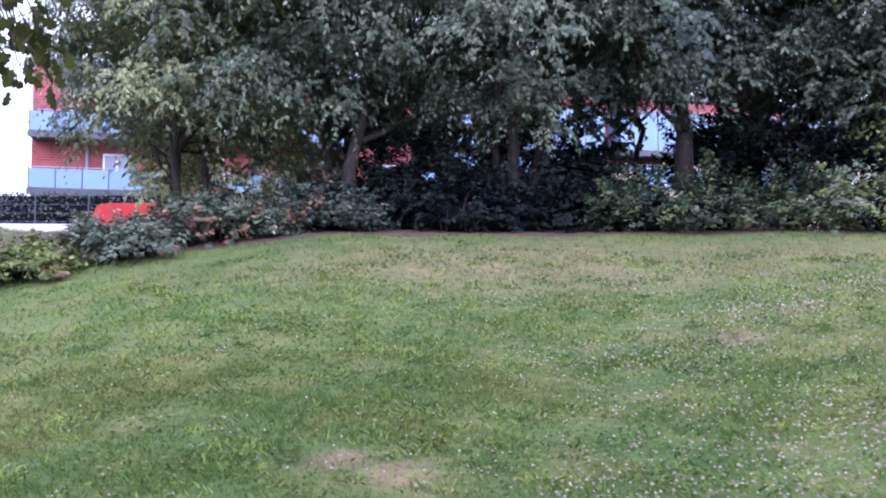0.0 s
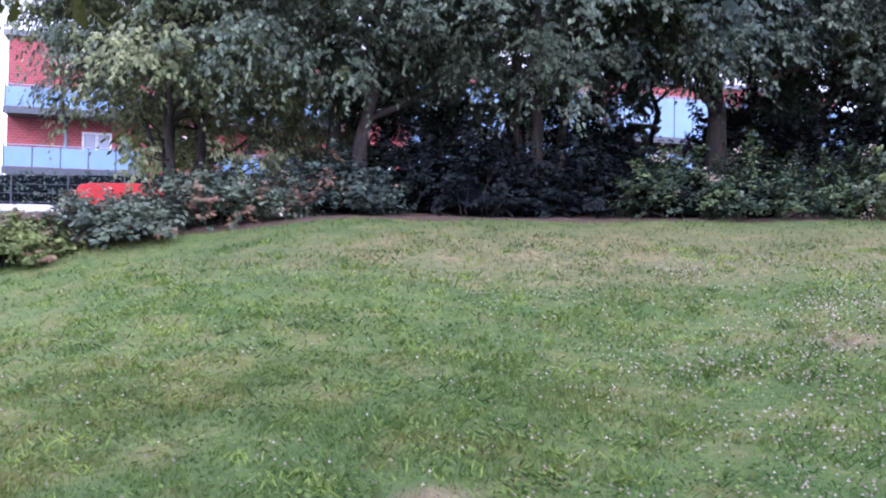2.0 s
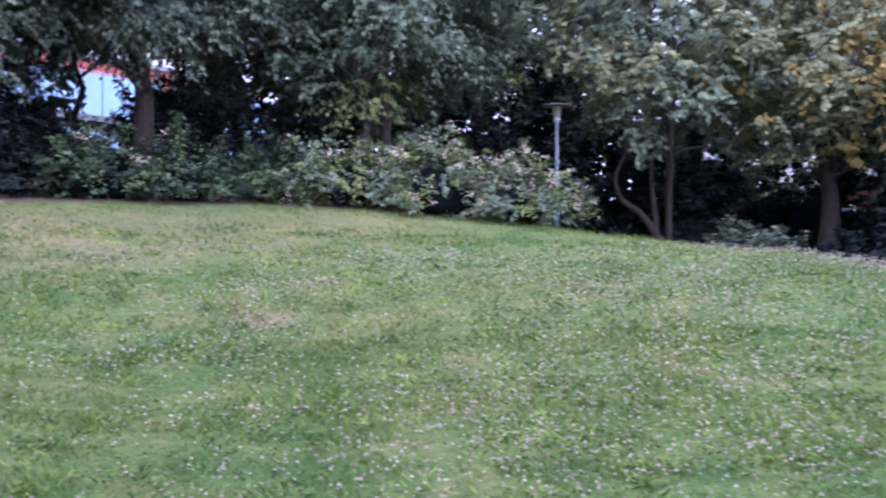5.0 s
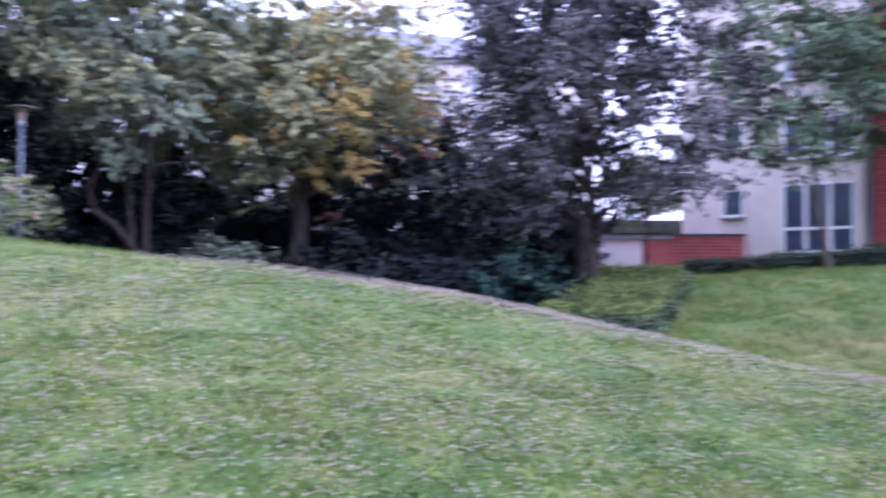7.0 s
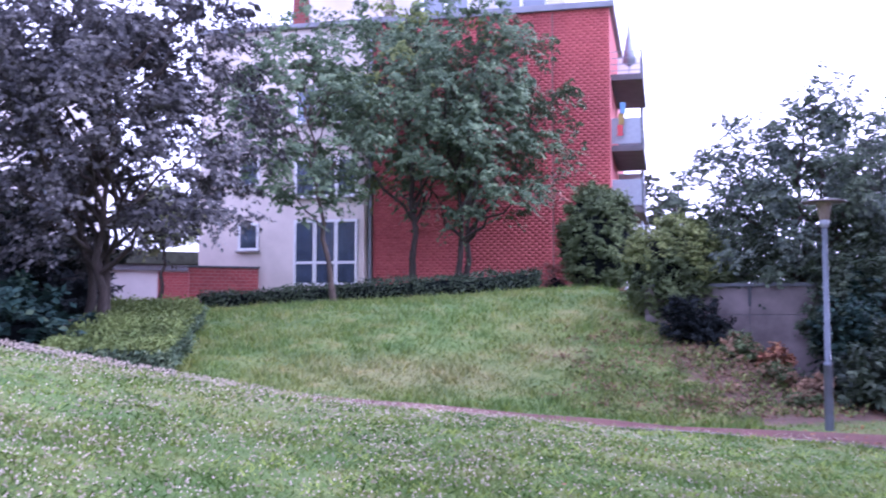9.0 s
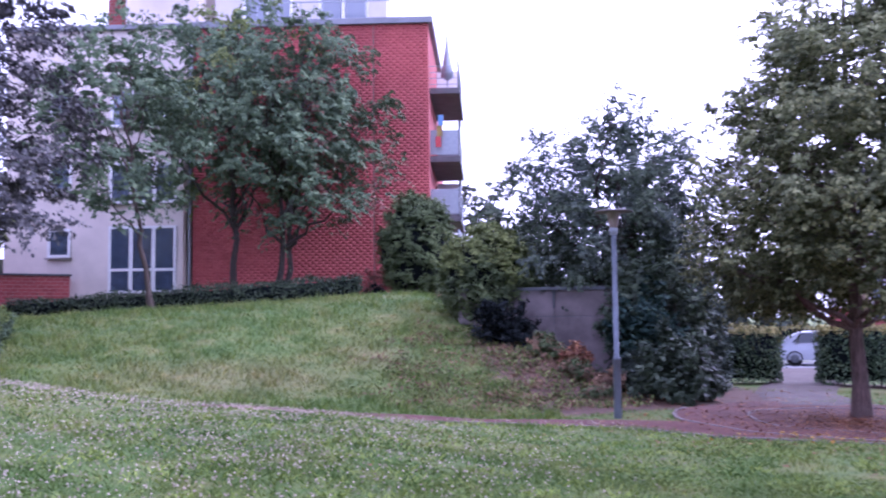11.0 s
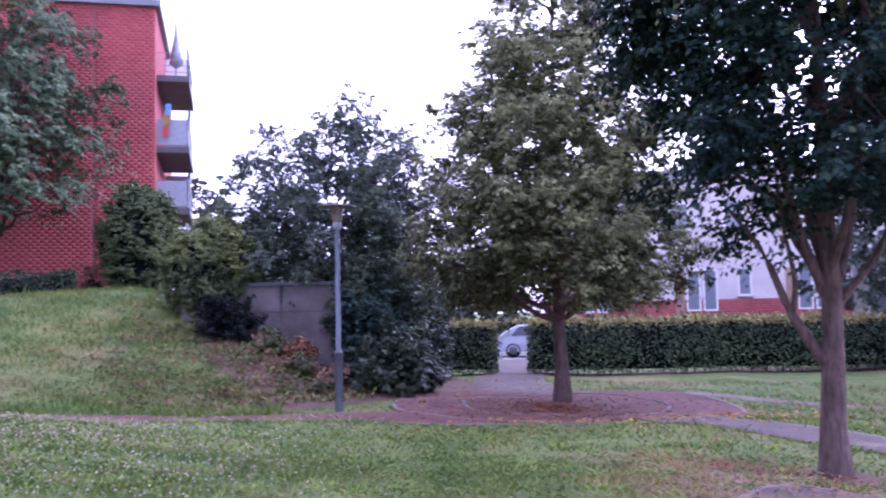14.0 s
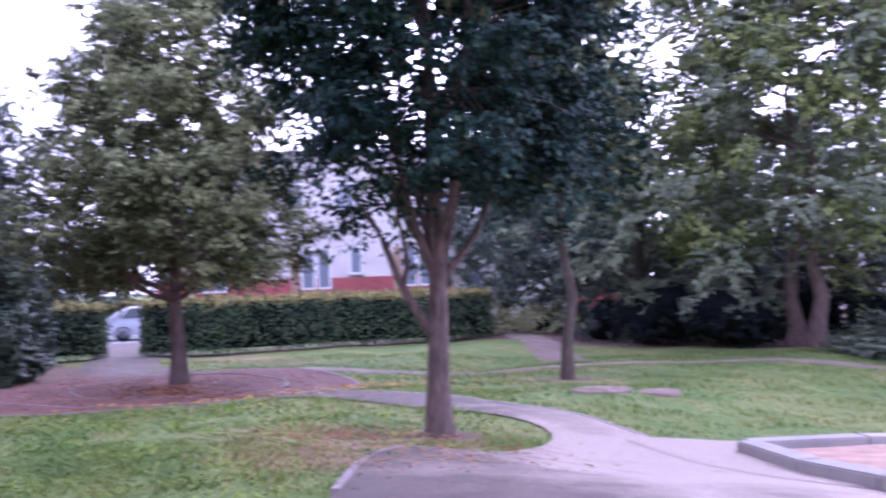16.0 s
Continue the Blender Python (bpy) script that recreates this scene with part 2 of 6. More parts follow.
LEAF_RHODO = leaf_material("leaves_glossy_dark_green", [(0, (0.014, 0.024, 0.018)), (0.65, (0.062, 0.096, 0.064)), (1, (0.225, 0.280, 0.200))], rough=0.45, gloss=0.12)
LEAF_BUSH = leaf_material("leaves_clipped_shrub", [(0, (0.045, 0.070, 0.036)), (0.6, (0.120, 0.172, 0.086)), (1, (0.260, 0.330, 0.170))])
LEAF_FALLEN = leaf_material("fallen_yellow_leaves", [(0, (0.36, 0.16, 0.05)), (0.5, (0.55, 0.36, 0.08)), (1, (0.68, 0.54, 0.16))], patch=(1.0, 1.0, 1.0), through_light=0.1)
TUFT = leaf_material("coarse_grass", [(0, (0.190, 0.280, 0.060)), (0.5, (0.250, 0.350, 0.085)), (1, (0.340, 0.430, 0.140))], patch=(1.15, 1.15, 1.1), patch_scale=0.5)
TUFT_DARK = leaf_material("lush_grass", [(0, (0.075, 0.150, 0.042)), (0.5, (0.100, 0.190, 0.055)), (1, (0.150, 0.250, 0.085))], patch_scale=0.5)
DEAD = leaf_material("dead_stalks", [(0, (0.140, 0.090, 0.068)), (0.6, (0.260, 0.180, 0.130)), (1, (0.400, 0.310, 0.220))], through_light=0.1)
BARK = bark_material("bark_grey_brown", (0.055, 0.040, 0.034), (0.165, 0.125, 0.105))
BARK_DARK = bark_material("bark_dark", (0.028, 0.022, 0.020), (0.080, 0.062, 0.054))
BARK_RED = bark_material("bark_reddish", (0.085, 0.055, 0.054), (0.265, 0.185, 0.170))
BARK_TRUNK = bark_material("bark_dull_red", (0.066, 0.041, 0.040), (0.225, 0.155, 0.145))
BRICK = brick_material("red_brick", (0.40, 0.085, 0.080), (0.30, 0.058, 0.060), (0.44, 0.20, 0.19))
BRICK_DARK = brick_material("dark_red_brick", (0.26, 0.055, 0.045), (0.20, 0.045, 0.040), (0.22, 0.14, 0.12))
BRICK_PIECE = brick_piece_material()
MORTAR = plain("dull_pink_mortar", (0.42, 0.115, 0.110), 0.95, 0, 0.12, 3.0, 0.2)
SOFFIT = plain("dark_soffit", (0.13, 0.12, 0.13), 0.8, 0, 0.15, 2.0, 0.1)
RUST = plain("rusty_steel", (0.110, 0.048, 0.038), 0.8, 0.1, 0.3, 9.0, 0.3)
MOSS = plain("mossy_roofing", (0.075, 0.085, 0.060), 0.95, 0, 0.3, 3.0, 0.5)
DIRT = plain("trodden_dirt", (0.24, 0.17, 0.14), 0.95, 0, 0.25, 4.0, 0.4)
LEAF_BOX_LIT = leaf_material("leaves_box_lit_top", [(0, (0.110, 0.165, 0.058)), (0.6, (0.150, 0.215, 0.074)), (1, (0.230, 0.290, 0.110))], patch=(1.15, 1.12, 1.1))
def dull(m):
    m.node_tree.nodes["Principled BSDF"].inputs["Specular IOR Level"].default_value = 0.05
    return m


# Near-black colour stands for the shade inside shrubs and hedges.
SHADE_CORE = dull(plain("inner_shade", (0.010, 0.013, 0.015), 0.95, 0, 0.3, 9.0, 0.8))
WALL_GREY = plain("weathered_wall_concrete", (0.20, 0.172, 0.168), 0.9, 0, 0.3, 1.4, 0.3)
CAR_GLASS = plain("dark_car_glass", (0.035, 0.045, 0.055), 0.12, 0, 0.05, 2, 0.01)
RENDER_WHITE = plain("white_wall_render", (0.66, 0.62, 0.60), 0.9, 0, 0.10, 0.6, 0.1)
RENDER_CREAM = plain("cream_wall_render", (0.70, 0.62, 0.56), 0.9, 0, 0.12, 0.5, 0.1)
CONCRETE = plain("concrete", (0.34, 0.31, 0.29), 0.9, 0, 0.22, 1.2, 0.3)
KERB = plain("kerb_concrete", (0.28, 0.235, 0.225), 0.9, 0, 0.25, 3.0, 0.3)
METAL_GREY = plain("painted_grey_metal", (0.30, 0.33, 0.37), 0.45, 0.3, 0.08, 8, 0.03)
METAL_DARK = plain("dark_grey_metal", (0.10, 0.11, 0.12), 0.5, 0.3, 0.10, 8, 0.03)
ROOF_GREY = plain("grey_roof_sheet", (0.24, 0.25, 0.28), 0.6, 0.2, 0.12, 1.5, 0.1)
FRAME_WHITE = plain("white_window_frame", (0.78, 0.78, 0.78), 0.4, 0, 0.04, 5, 0.02)
FRAME_TAN = plain("tan_door_panel", (0.36, 0.24, 0.17), 0.6, 0, 0.10, 5, 0.05)
PANEL_BLUE = plain("pale_blue_glass_panel", (0.22, 0.35, 0.54), 0.25, 0, 0.06, 0.7, 0.02)
GLASS = glass_material()


def clear_glass():
    """A thin pane: mostly clear, a faint reflection."""
    m, n, l, b = material("clear_pane")
    tr, gl, mx = n.new("ShaderNodeBsdfTransparent"), n.new("ShaderNodeBsdfGlossy"), n.new("ShaderNodeMixShader")
    tr.inputs[0].default_value = (0.75, 0.80, 0.86, 1)
    gl.inputs["Roughness"].default_value = 0.05
    mx.inputs[0].default_value = 0.10
    l.new(tr.outputs[0], mx.inputs[1])
    l.new(gl.outputs[0], mx.inputs[2])
    l.new(mx.outputs[0], n["Material Output"].inputs[0])
    return m


CLEAR = clear_glass()
CURTAIN = plain("pale_curtain", (0.34, 0.36, 0.42), 0.9, 0, 0.2, 3, 0.1)
PAINT_SILVER = plain("silver_car_paint", (0.40, 0.43, 0.48), 0.32, 0.2, 0.03, 2, 0.01)
PAINT_RED = plain("red_car_paint", (0.66, 0.018, 0.014), 0.55, 0.0, 0.05, 2, 0.01)
PAINT_BLUE = plain("blue_car_paint", (0.10, 0.24, 0.45), 0.30, 0.1, 0.05, 2, 0.01)
TYRE = plain("tyre_rubber", (0.03, 0.03, 0.032), 0.8, 0, 0.1, 6, 0.1)
LAMP_POLE = plain("lamp_pole_paint", (0.145, 0.17, 0.205), 0.5, 0.2, 0.10, 5, 0.03)
LAMP_SHADE = plain("brown_grey_lamp_shade", (0.17, 0.15, 0.145), 0.5, 0.1, 0.10, 5, 0.03)
LAMP_GLASS = plain("milky_lamp_glass", (0.27, 0.215, 0.185), 0.3, 0, 0.08, 6, 0.02)
LAMP_RED = plain("red_tail_lamp", (0.45, 0.02, 0.02), 0.25, 0, 0.05, 6, 0.02)
SAND = plain("play_sand", (0.40, 0.26, 0.19), 0.95, 0, 0.22, 4.0, 0.6)
PATH_RED = asphalt_material("red_clinker_path", (0.098, 0.038, 0.031), (0.185, 0.076, 0.058))
PATH_GREY = asphalt_material("worn_asphalt", (0.078, 0.060, 0.049), (0.148, 0.114, 0.092), (0.36, 0.292, 0.24))
PATH_DIRT = asphalt_material("trodden_dirt_path", (0.17, 0.120, 0.098), (0.28, 0.215, 0.175))
STREET = asphalt_material("street_asphalt", (0.20, 0.20, 0.21), (0.30, 0.30, 0.31))


# ---------------------------------------------------------------- mesh tools
def smooth(a, b, x):
    t = np.clip((x - a) / (b - a), 0.0, 1.0)
    return t * t * (3 - 2 * t)


def mesh_of(name, verts, faces, mat, smooth=False):
    """One mesh from arrays: vertices n x 3, faces m x k."""
    verts, faces = np.asarray(verts, np.float32), np.asarray(faces, np.int32)
    me = bpy.data.meshes.new(name)
    k = faces.shape[1]
    me.vertices.add(len(verts))
    me.vertices.foreach_set("co", verts.ravel())
    me.loops.add(faces.size)
    me.loops.foreach_set("vertex_index", faces.ravel())
    me.polygons.add(len(faces))
    me.polygons.foreach_set("loop_start", np.arange(0, faces.size, k, dtype=np.int32))
    if smooth:
        me.polygons.foreach_set("use_smooth", np.ones(len(faces), bool))
    me.materials.append(mat)
    me.update(calc_edges=True)
    return me


def part(name, data, mat=None, parent=None, label=""):
    """Links a bmesh or a mesh as one object under its thing."""
    if isinstance(data, bmesh.types.BMesh):
        me = bpy.data.meshes.new(name)
        data.to_mesh(me)
        data.free()
        me.materials.append(mat)
        data = me
    ob = new(name, data)
    if parent is not None:
        ob.parent = parent
    if label:
        ob["label"] = label
    return ob


def thing(name, at, label, category, group="", kind="", turn=0.0):
    ob = new(name)
    ob.empty_display_size = 0.2
    ob.matrix_basis = pose(*at, 0, 0, turn)
    return tagged(ob, label, category, group, kind)


def box_bm(lo, hi, bevel=0.0, bm=None, uv=False):
    bm = bm or bmesh.new()
    lo, hi = Vector(lo), Vector(hi)
    r = bmesh.ops.create_cube(bm, size=1.0, matrix=Matrix.LocRotScale((lo + hi) / 2, None, hi - lo))
    if bevel:
        es = list({e for v in r["verts"] for e in v.link_edges})
        bmesh.ops.bevel(bm, geom=es, offset=bevel, segments=2, affect="EDGES", profile=0.7)
    return bm


def brick_uv(me):
    """Lays bricks over a mesh at their real size: u along the wall, v up."""
    uv = me.uv_layers.new(name="UVMap")
    for p in me.polygons:
        n = p.normal
        for li in p.loop_indices:
            co = me.vertices[me.loops[li].vertex_index].co
            if abs(n.z) > 0.7:
                uv.data[li].uv = (co.x, co.y)
            elif abs(n.x) > abs(n.y):
                uv.data[li].uv = (co.y, co.z)
            else:
                uv.data[li].uv = (co.x, co.z)


def tube(points, radii, sides=7):
    """A tapered pipe through points; arrays of vertices and quads."""
    p = np.asarray(points, float)
    n = len(p)
    d = np.gradient(p, axis=0)
    d /= np.linalg.norm(d, axis=1)[:, None] + 1e-9
    up = np.where(np.abs(d[:, 2:3]) > 0.9, np.array([[1.0, 0, 0]]), np.array([[0, 0, 1.0]]))
    a = np.cross(d, up)
    a /= np.linalg.norm(a, axis=1)[:, None] + 1e-9
    b = np.cross(d, a)
    ang = np.linspace(0, 2 * np.pi, sides, endpoint=False)
    ring = np.cos(ang)[None, :, None] * a[:, None] + np.sin(ang)[None, :, None] * b[:, None]
    v = (p[:, None] + ring * np.asarray(radii)[:, None, None]).reshape(-1, 3)
    i = np.arange(n - 1)[:, None] * sides
    j = np.arange(sides)[None]
    k = (j + 1) % sides
    f = np.stack([i + j, i + k, i + sides + k, i + sides + j], -1).reshape(-1, 4)
    return v, f


def joined(pieces):
    vs, fs, n = [], [], 0
    for v, f in pieces:
        vs.append(v)
        fs.append(f + n)
        n += len(v)
    return np.concatenate(vs), np.concatenate(fs)


def bent(a, b, rng, sag=0.0, wob=0.08, n=6):
    """A crooked line from a to b."""
    a, b = np.asarray(a, float), np.asarray(b, float)
    t = np.linspace(0, 1, n)[:, None]
    p = a + (b - a) * t
    off = rng.normal(0, wob * np.linalg.norm(b - a), (n, 3)) * np.sin(np.pi * t)
    p += off
    p[:, 2] += sag * np.linalg.norm(b - a) * np.sin(np.pi * t[:, 0])
    return p


def round_curve(p, n=40):
    """A smooth line through points in plan."""
    p = np.array(p, float)
    k = len(p)
    q = np.vstack([2 * p[0] - p[1], p, 2 * p[-1] - p[-2]])
    out = []
    for s in np.linspace(0, k - 1 - 1e-6, n):
        i = int(s)
        t = s - i
        a, b, c, d = q[i], q[i + 1], q[i + 2], q[i + 3]
        out.append(0.5 * (2 * b + (c - a) * t + (2 * a - 5 * b + 4 * c - d) * t ** 2 + (3 * b - a - 3 * c + d) * t ** 3))
    return np.array(out)


def unit(v):
    return v / (np.linalg.norm(v, axis=-1, keepdims=True) + 1e-9)


def leaf_mesh(name, p, d, nrm, length, width, mat, simple=False):
    """Leaves: at p, pointing along d, facing nrm; folded along the middle, flat for fine foliage, or one blade each far off."""
    d = unit(d)
    s = unit(np.cross(d, nrm))
    q = np.cross(s, d)
    length, width = np.asarray(length)[:, None], np.asarray(width)[:, None]
    if simple == "blade":
        v = np.stack([p, p + 0.55 * length * d + 0.75 * width * s, p + length * d - 0.55 * width * s], 1)
        return mesh_of(name, v.reshape(-1, 3), np.arange(len(p) * 3).reshape(-1, 3), mat)
    if simple:
        v = np.stack([p, p + 0.42 * length * d + 0.5 * width * s, p + length * d, p + 0.5 * length * d - 0.5 * width * s], 1)
        return mesh_of(name, v.reshape(-1, 3), np.arange(len(p) * 4).reshape(-1, 4), mat)
    mid = p + 0.45 * length * d
    v = np.stack([p, mid + 0.5 * width * s + 0.18 * width * q, p + length * d, mid - 0.5 * width * s + 0.18 * width * q], 1)
    f = np.arange(len(p) * 4).reshape(-1, 4)
    return mesh_of(name, v.reshape(-1, 3), f, mat)


def clump_leaves(centers, radii, per, rng, droop=0.35, flat=0.65, outward=None, size=(0.07, 0.11), slim=0.5):
    """Leaves scattered about the clumps: arrays for leaf_mesh."""
    c = np.repeat(centers, per, 0)
    r = np.repeat(radii, per)[:, None]
    g = unit(rng.normal(size=c.shape)) * rng.random((len(c), 1)) ** 0.45
    g[:, 2] *= flat
    p = c + g * r
    p[:, 2] -= droop * r[:, 0] * np.hypot(g[:, 0], g[:, 1]) ** 2
    d = g * 0.9 + rng.normal(0, 0.55, c.shape)
    d[:, 2] -= droop * 1.6
    nrm = rng.normal(0, 0.55, c.shape) + np.array([0, 0, 0.8]) + 0.5 * g
    ln = rng.uniform(size[0], size[1], len(c))
    return p, d, nrm, ln, ln * slim * rng.uniform(0.8, 1.2, len(c))


def spray_leaves(centers, radii, per, rng, axis, droop=0.35, size=(0.07, 0.11), slim=0.5, rise=0.1, loose=0.6):
    """Leaves set along drooping twigs that reach outward from each clump: arrays for leaf_mesh."""
    leaves = 13
    m = np.maximum(2, np.round(np.asarray(per) / leaves)).astype(int) * np.ones(len(centers), int)
    o = unit(centers - axis)
    c, r, o = np.repeat(centers, m, 0), np.repeat(radii, m)[:, None], np.repeat(o, m, 0)
    start = c + rng.normal(0, 0.28, c.shape) * r
    way = o * 0.75 + rng.normal(0, loose, c.shape)
    way[:, 2] = way[:, 2] * 0.7 + rise
    way = unit(way)
    reach = r * rng.uniform(0.7, 1.35, (len(c), 1))
    u = (np.arange(leaves)[None] + rng.random((len(c), leaves))) / leaves
    u3 = u[..., None]
    p = start[:, None] + way[:, None] * reach[:, None] * u3
    p[..., 2] -= droop * reach * u ** 2
    tan = way[:, None] + np.array([0, 0, -2.0]) * droop * u3
    side = unit(np.cross(way, np.array([0, 0, 1.0])))[:, None] * np.where(np.arange(leaves) % 2, 1.0, -1.0)[None, :, None]
    d = unit(tan) * 0.5 + side * 0.7 + np.array([0, 0, -0.35 - droop * 0.9]) + rng.normal(0, 0.3, p.shape)
    nrm = np.array([0, 0, 0.45]) + o[:, None] * 0.9 + rng.normal(0, 0.36, p.shape)
    k = p.shape[0] * p.shape[1]
    ln = rng.uniform(size[0], size[1], k)
    return p.reshape(-1, 3) + rng.normal(0, 0.02, (k, 3)), d.reshape(-1, 3), nrm.reshape(-1, 3), ln, ln * slim * rng.uniform(0.85, 1.25, k)


FAR = ("trees of the shrub belt", "distant trees")


def tree(name, label, base, height, trunk_r, crown, seed, clumps=110, per=300, leaf=LEAF_DARK, bark=BARK, size=(0.08, 0.13), slim=0.5,
         droop=0.3, clump_r=0.55, limbs=9, first=0.3, lean=(0, 0), second=None, share=0.15, stems=1, shape=1.0, group="", hollow=0.35, cat="tree", wobble=0.012, cone=False, splay=0.32, steep=0.9, fork=None, extra=(), open_heart=None, rise=0.1, seen=99.0, lumpy=0.22):
    """A tree: trunk with limbs and twigs, and a crown of leaf clumps. crown: low edge above the base, radius x, radius y. shape > 1: narrow top."""
    rng = np.random.default_rng(seed)
    top = thing(name, base, label, cat, group)
    clump_r, size, slim, per = clump_r * 1.08, (size[0] * 1.45, size[1] * 1.45), slim * 1.2, int(per * 0.42)
    low, rx, ry = crown
    mid = np.array([lean[0], lean[1], (low + height) / 2])
    rz = (height - low) / 2
    g = unit(rng.normal(size=(clumps * 3, 3))) * (hollow + (1 - hollow) * rng.random((clumps * 3, 1)) ** 0.55)
    h = (g[:, 2] + 1) / 2
    g[:, :2] *= (np.sqrt(np.clip(1 - np.abs(g[:, 2]) ** 3.6, 0, 1)) / np.sqrt(np.clip(1 - g[:, 2] ** 2, 0.02, 1)))[:, None]
    taper = np.clip(1.25 - shape * 0.62 * h, 0.25, 1.3) if shape > 0 else np.ones(len(g))
    lump = 1 + lumpy * np.sin(3.1 * np.arctan2(g[:, 1], g[:, 0]) + seed) * np.cos(2.3 * g[:, 2] + seed) + rng.normal(0, 0.07, len(g))
    c = mid + g * np.stack([rx * taper * lump, ry * taper * lump, np.full(len(g), rz)], 1)
    c = c[c[:, 2] > low * 0.92][:clumps]
    if cone:
        hh = rng.random(clumps * 4)
        prof = np.clip(0.66 + 2.6 * hh, 0, 1) * (1 - hh) ** 0.78
        hh = hh[rng.random(len(hh)) < prof ** 1.3][:clumps]
        prof = np.clip(0.66 + 2.6 * hh, 0, 1) * (1 - hh) ** 0.78
        ang = rng.uniform(0, 6.283, len(hh))
        rad = prof * (hollow + (1 - hollow) * rng.random(len(hh)) ** 0.5) * (1 + 0.10 * np.sin(4 * ang + 5 * hh + seed))
        c = np.stack([lean[0] + rx * rad * np.cos(ang), lean[1] + ry * rad * np.sin(ang), low + 0.1 + hh * (height - low - 0.15)], 1)
    if open_heart:
        ax, ay, half, up = open_heart
        thin = np.random.default_rng(seed + 900).random(len(c)) < 0.42
        c = c[~(thin & (np.abs(c[:, 0] * ax + c[:, 1] * ay) < half) & (c[:, 2] < up))]
    cr = rng.uniform(0.6, 1.25, len(c)) * clump_r
    wood, nodes = [], []
    stem_tops = []
    for s in range(stems):
        a = seed + s * 6.283 / stems + rng.uniform(-0.4, 0.4)
        foot = np.array([math.cos(a), math.sin(a), 0]) * (trunk_r * 1.6 * (stems > 1))
        foot[2] = -0.25
        spread = np.array([math.cos(a), math.sin(a), 0]) * (rx * splay * (stems > 1))
        tip = np.array([lean[0], lean[1], low + (height - low) * (0.86 if stems == 1 else 0.7)]) + spread
        p = bent(foot, tip, rng, 0, wobble if stems == 1 else 0.017, 12)
        t = np.linspace(0, 1, 12)
        r = trunk_r * (1 - 0.9 * t ** 0.8) + trunk_r * 0.55 * np.exp(-t * 22) + 0.006
        wood.append(tube(p, r / (1 if stems == 1 else 1.25), 10))
        stem_tops.append(p)
    limb_mesh = []
    order = rng.permutation(len(c))[: limbs * stems]
    for k, i in enumerate(order):
        p = stem_tops[k % stems]
        out = math.hypot(c[i][0] - lean[0], c[i][1] - lean[1])
        z = min(max(c[i][2] - steep * out, fork if fork else max(0.5, low * 0.95 - 0.1)), 0.93 * p[-1][2])
        at = np.array([np.interp(z, p[:, 2], p[:, a]) for a in range(3)])
        end = at + (c[i] - at) * 0.9
        q = bent(at, end, rng, 0.06 - droop * 0.05, 0.05, 7)
        ln = np.linalg.norm(end - at)
        r0 = min(trunk_r * 0.45, 0.012 + 0.022 * ln)
        part("limb", mesh_of("limb", *tube(q, np.linspace(r0, 0.012, 7), 6), bark, True), None, top)
        nodes.append(q[2:])
    for line, r0, r1 in extra:
        q = round_curve(line, 14)
        part("limb", mesh_of("limb", *tube(q, np.linspace(r0, r1, 14), 8), bark, True), None, top)
    nodes.append(np.concatenate([p[p[:, 2] > max(low * 0.8, 0.5)] for p in stem_tops]))
    nodes = np.concatenate(nodes)
    for i in range(0, len(c), 2):
        d = np.linalg.norm(nodes - c[i], axis=1)
        a = nodes[np.argmin(d)]
        q = bent(a, c[i], rng, 0.03, 0.07, 4)
        limb_mesh.append(tube(q, np.linspace(0.016, 0.005, 4), 3))
    part("trunk", mesh_of("trunk", *joined(wood), bark, True), None, top)
    part("twigwork", mesh_of("twigwork", *joined(limb_mesh), bark, True), None, top)["kind"] = "stuff"
    # loose sprays that break the outline
    axis = np.stack([c[:, 0] * 0 + lean[0], c[:, 1] * 0 + lean[1], np.clip(c[:, 2] - 0.6, low, height)], 1)
    pick = rng.integers(0, len(c), int(len(c) * 0.8))
    away = unit(c[pick] - axis[pick] + rng.normal(0, 0.25, (len(pick), 3)))
    reach = 1.6 if cone else 1.35
    sp = c[pick] + away * (cr[pick] * rng.uniform(0.7, reach, len(pick)))[:, None] + (np.array([0, 0, 0.1]) if cone else 0)
    c, cr = np.concatenate([c, sp]), np.concatenate([cr, cr[pick] * rng.uniform(0.25, 0.5, len(pick))])
    per = np.maximum(13, per * np.clip(cr / clump_r, 0.1, 1.3) ** 1.6).astype(int)
    axis = np.stack([c[:, 0] * 0 + lean[0], c[:, 1] * 0 + lean[1], np.clip(c[:, 2] - 0.7, low, height)], 1)
    # Cone crowns take more of the second tint upwards: light put into leaf colour.
    two = rng.random(len(c)) < ((share * (0.3 + 1.4 * (c[:, 2] - low) / (height - low) if cone else 1)) if second else 0)
    high = c[:, 2] > seen
    for nm, pick, mat in (("tinted_and_lit_foliage", two, second), ("crown", ~two, leaf)):
        if pick.any():
            sets = []
            for k, f, g in ((pick & ~high, 1.0, 1.0), (pick & high, 0.3, 1.8)):
                if k.any():
                    sets.append(spray_leaves(c[k], cr[k], per[k] * f, rng, axis[k], droop, (size[0] * g, size[1] * g), slim, rise))
            part(nm, leaf_mesh(nm, *[np.concatenate(q) for q in zip(*sets)], mat, "blade" if group in FAR else True), None, top, "leaves of a second tint" if nm != "crown" else "")
    return top


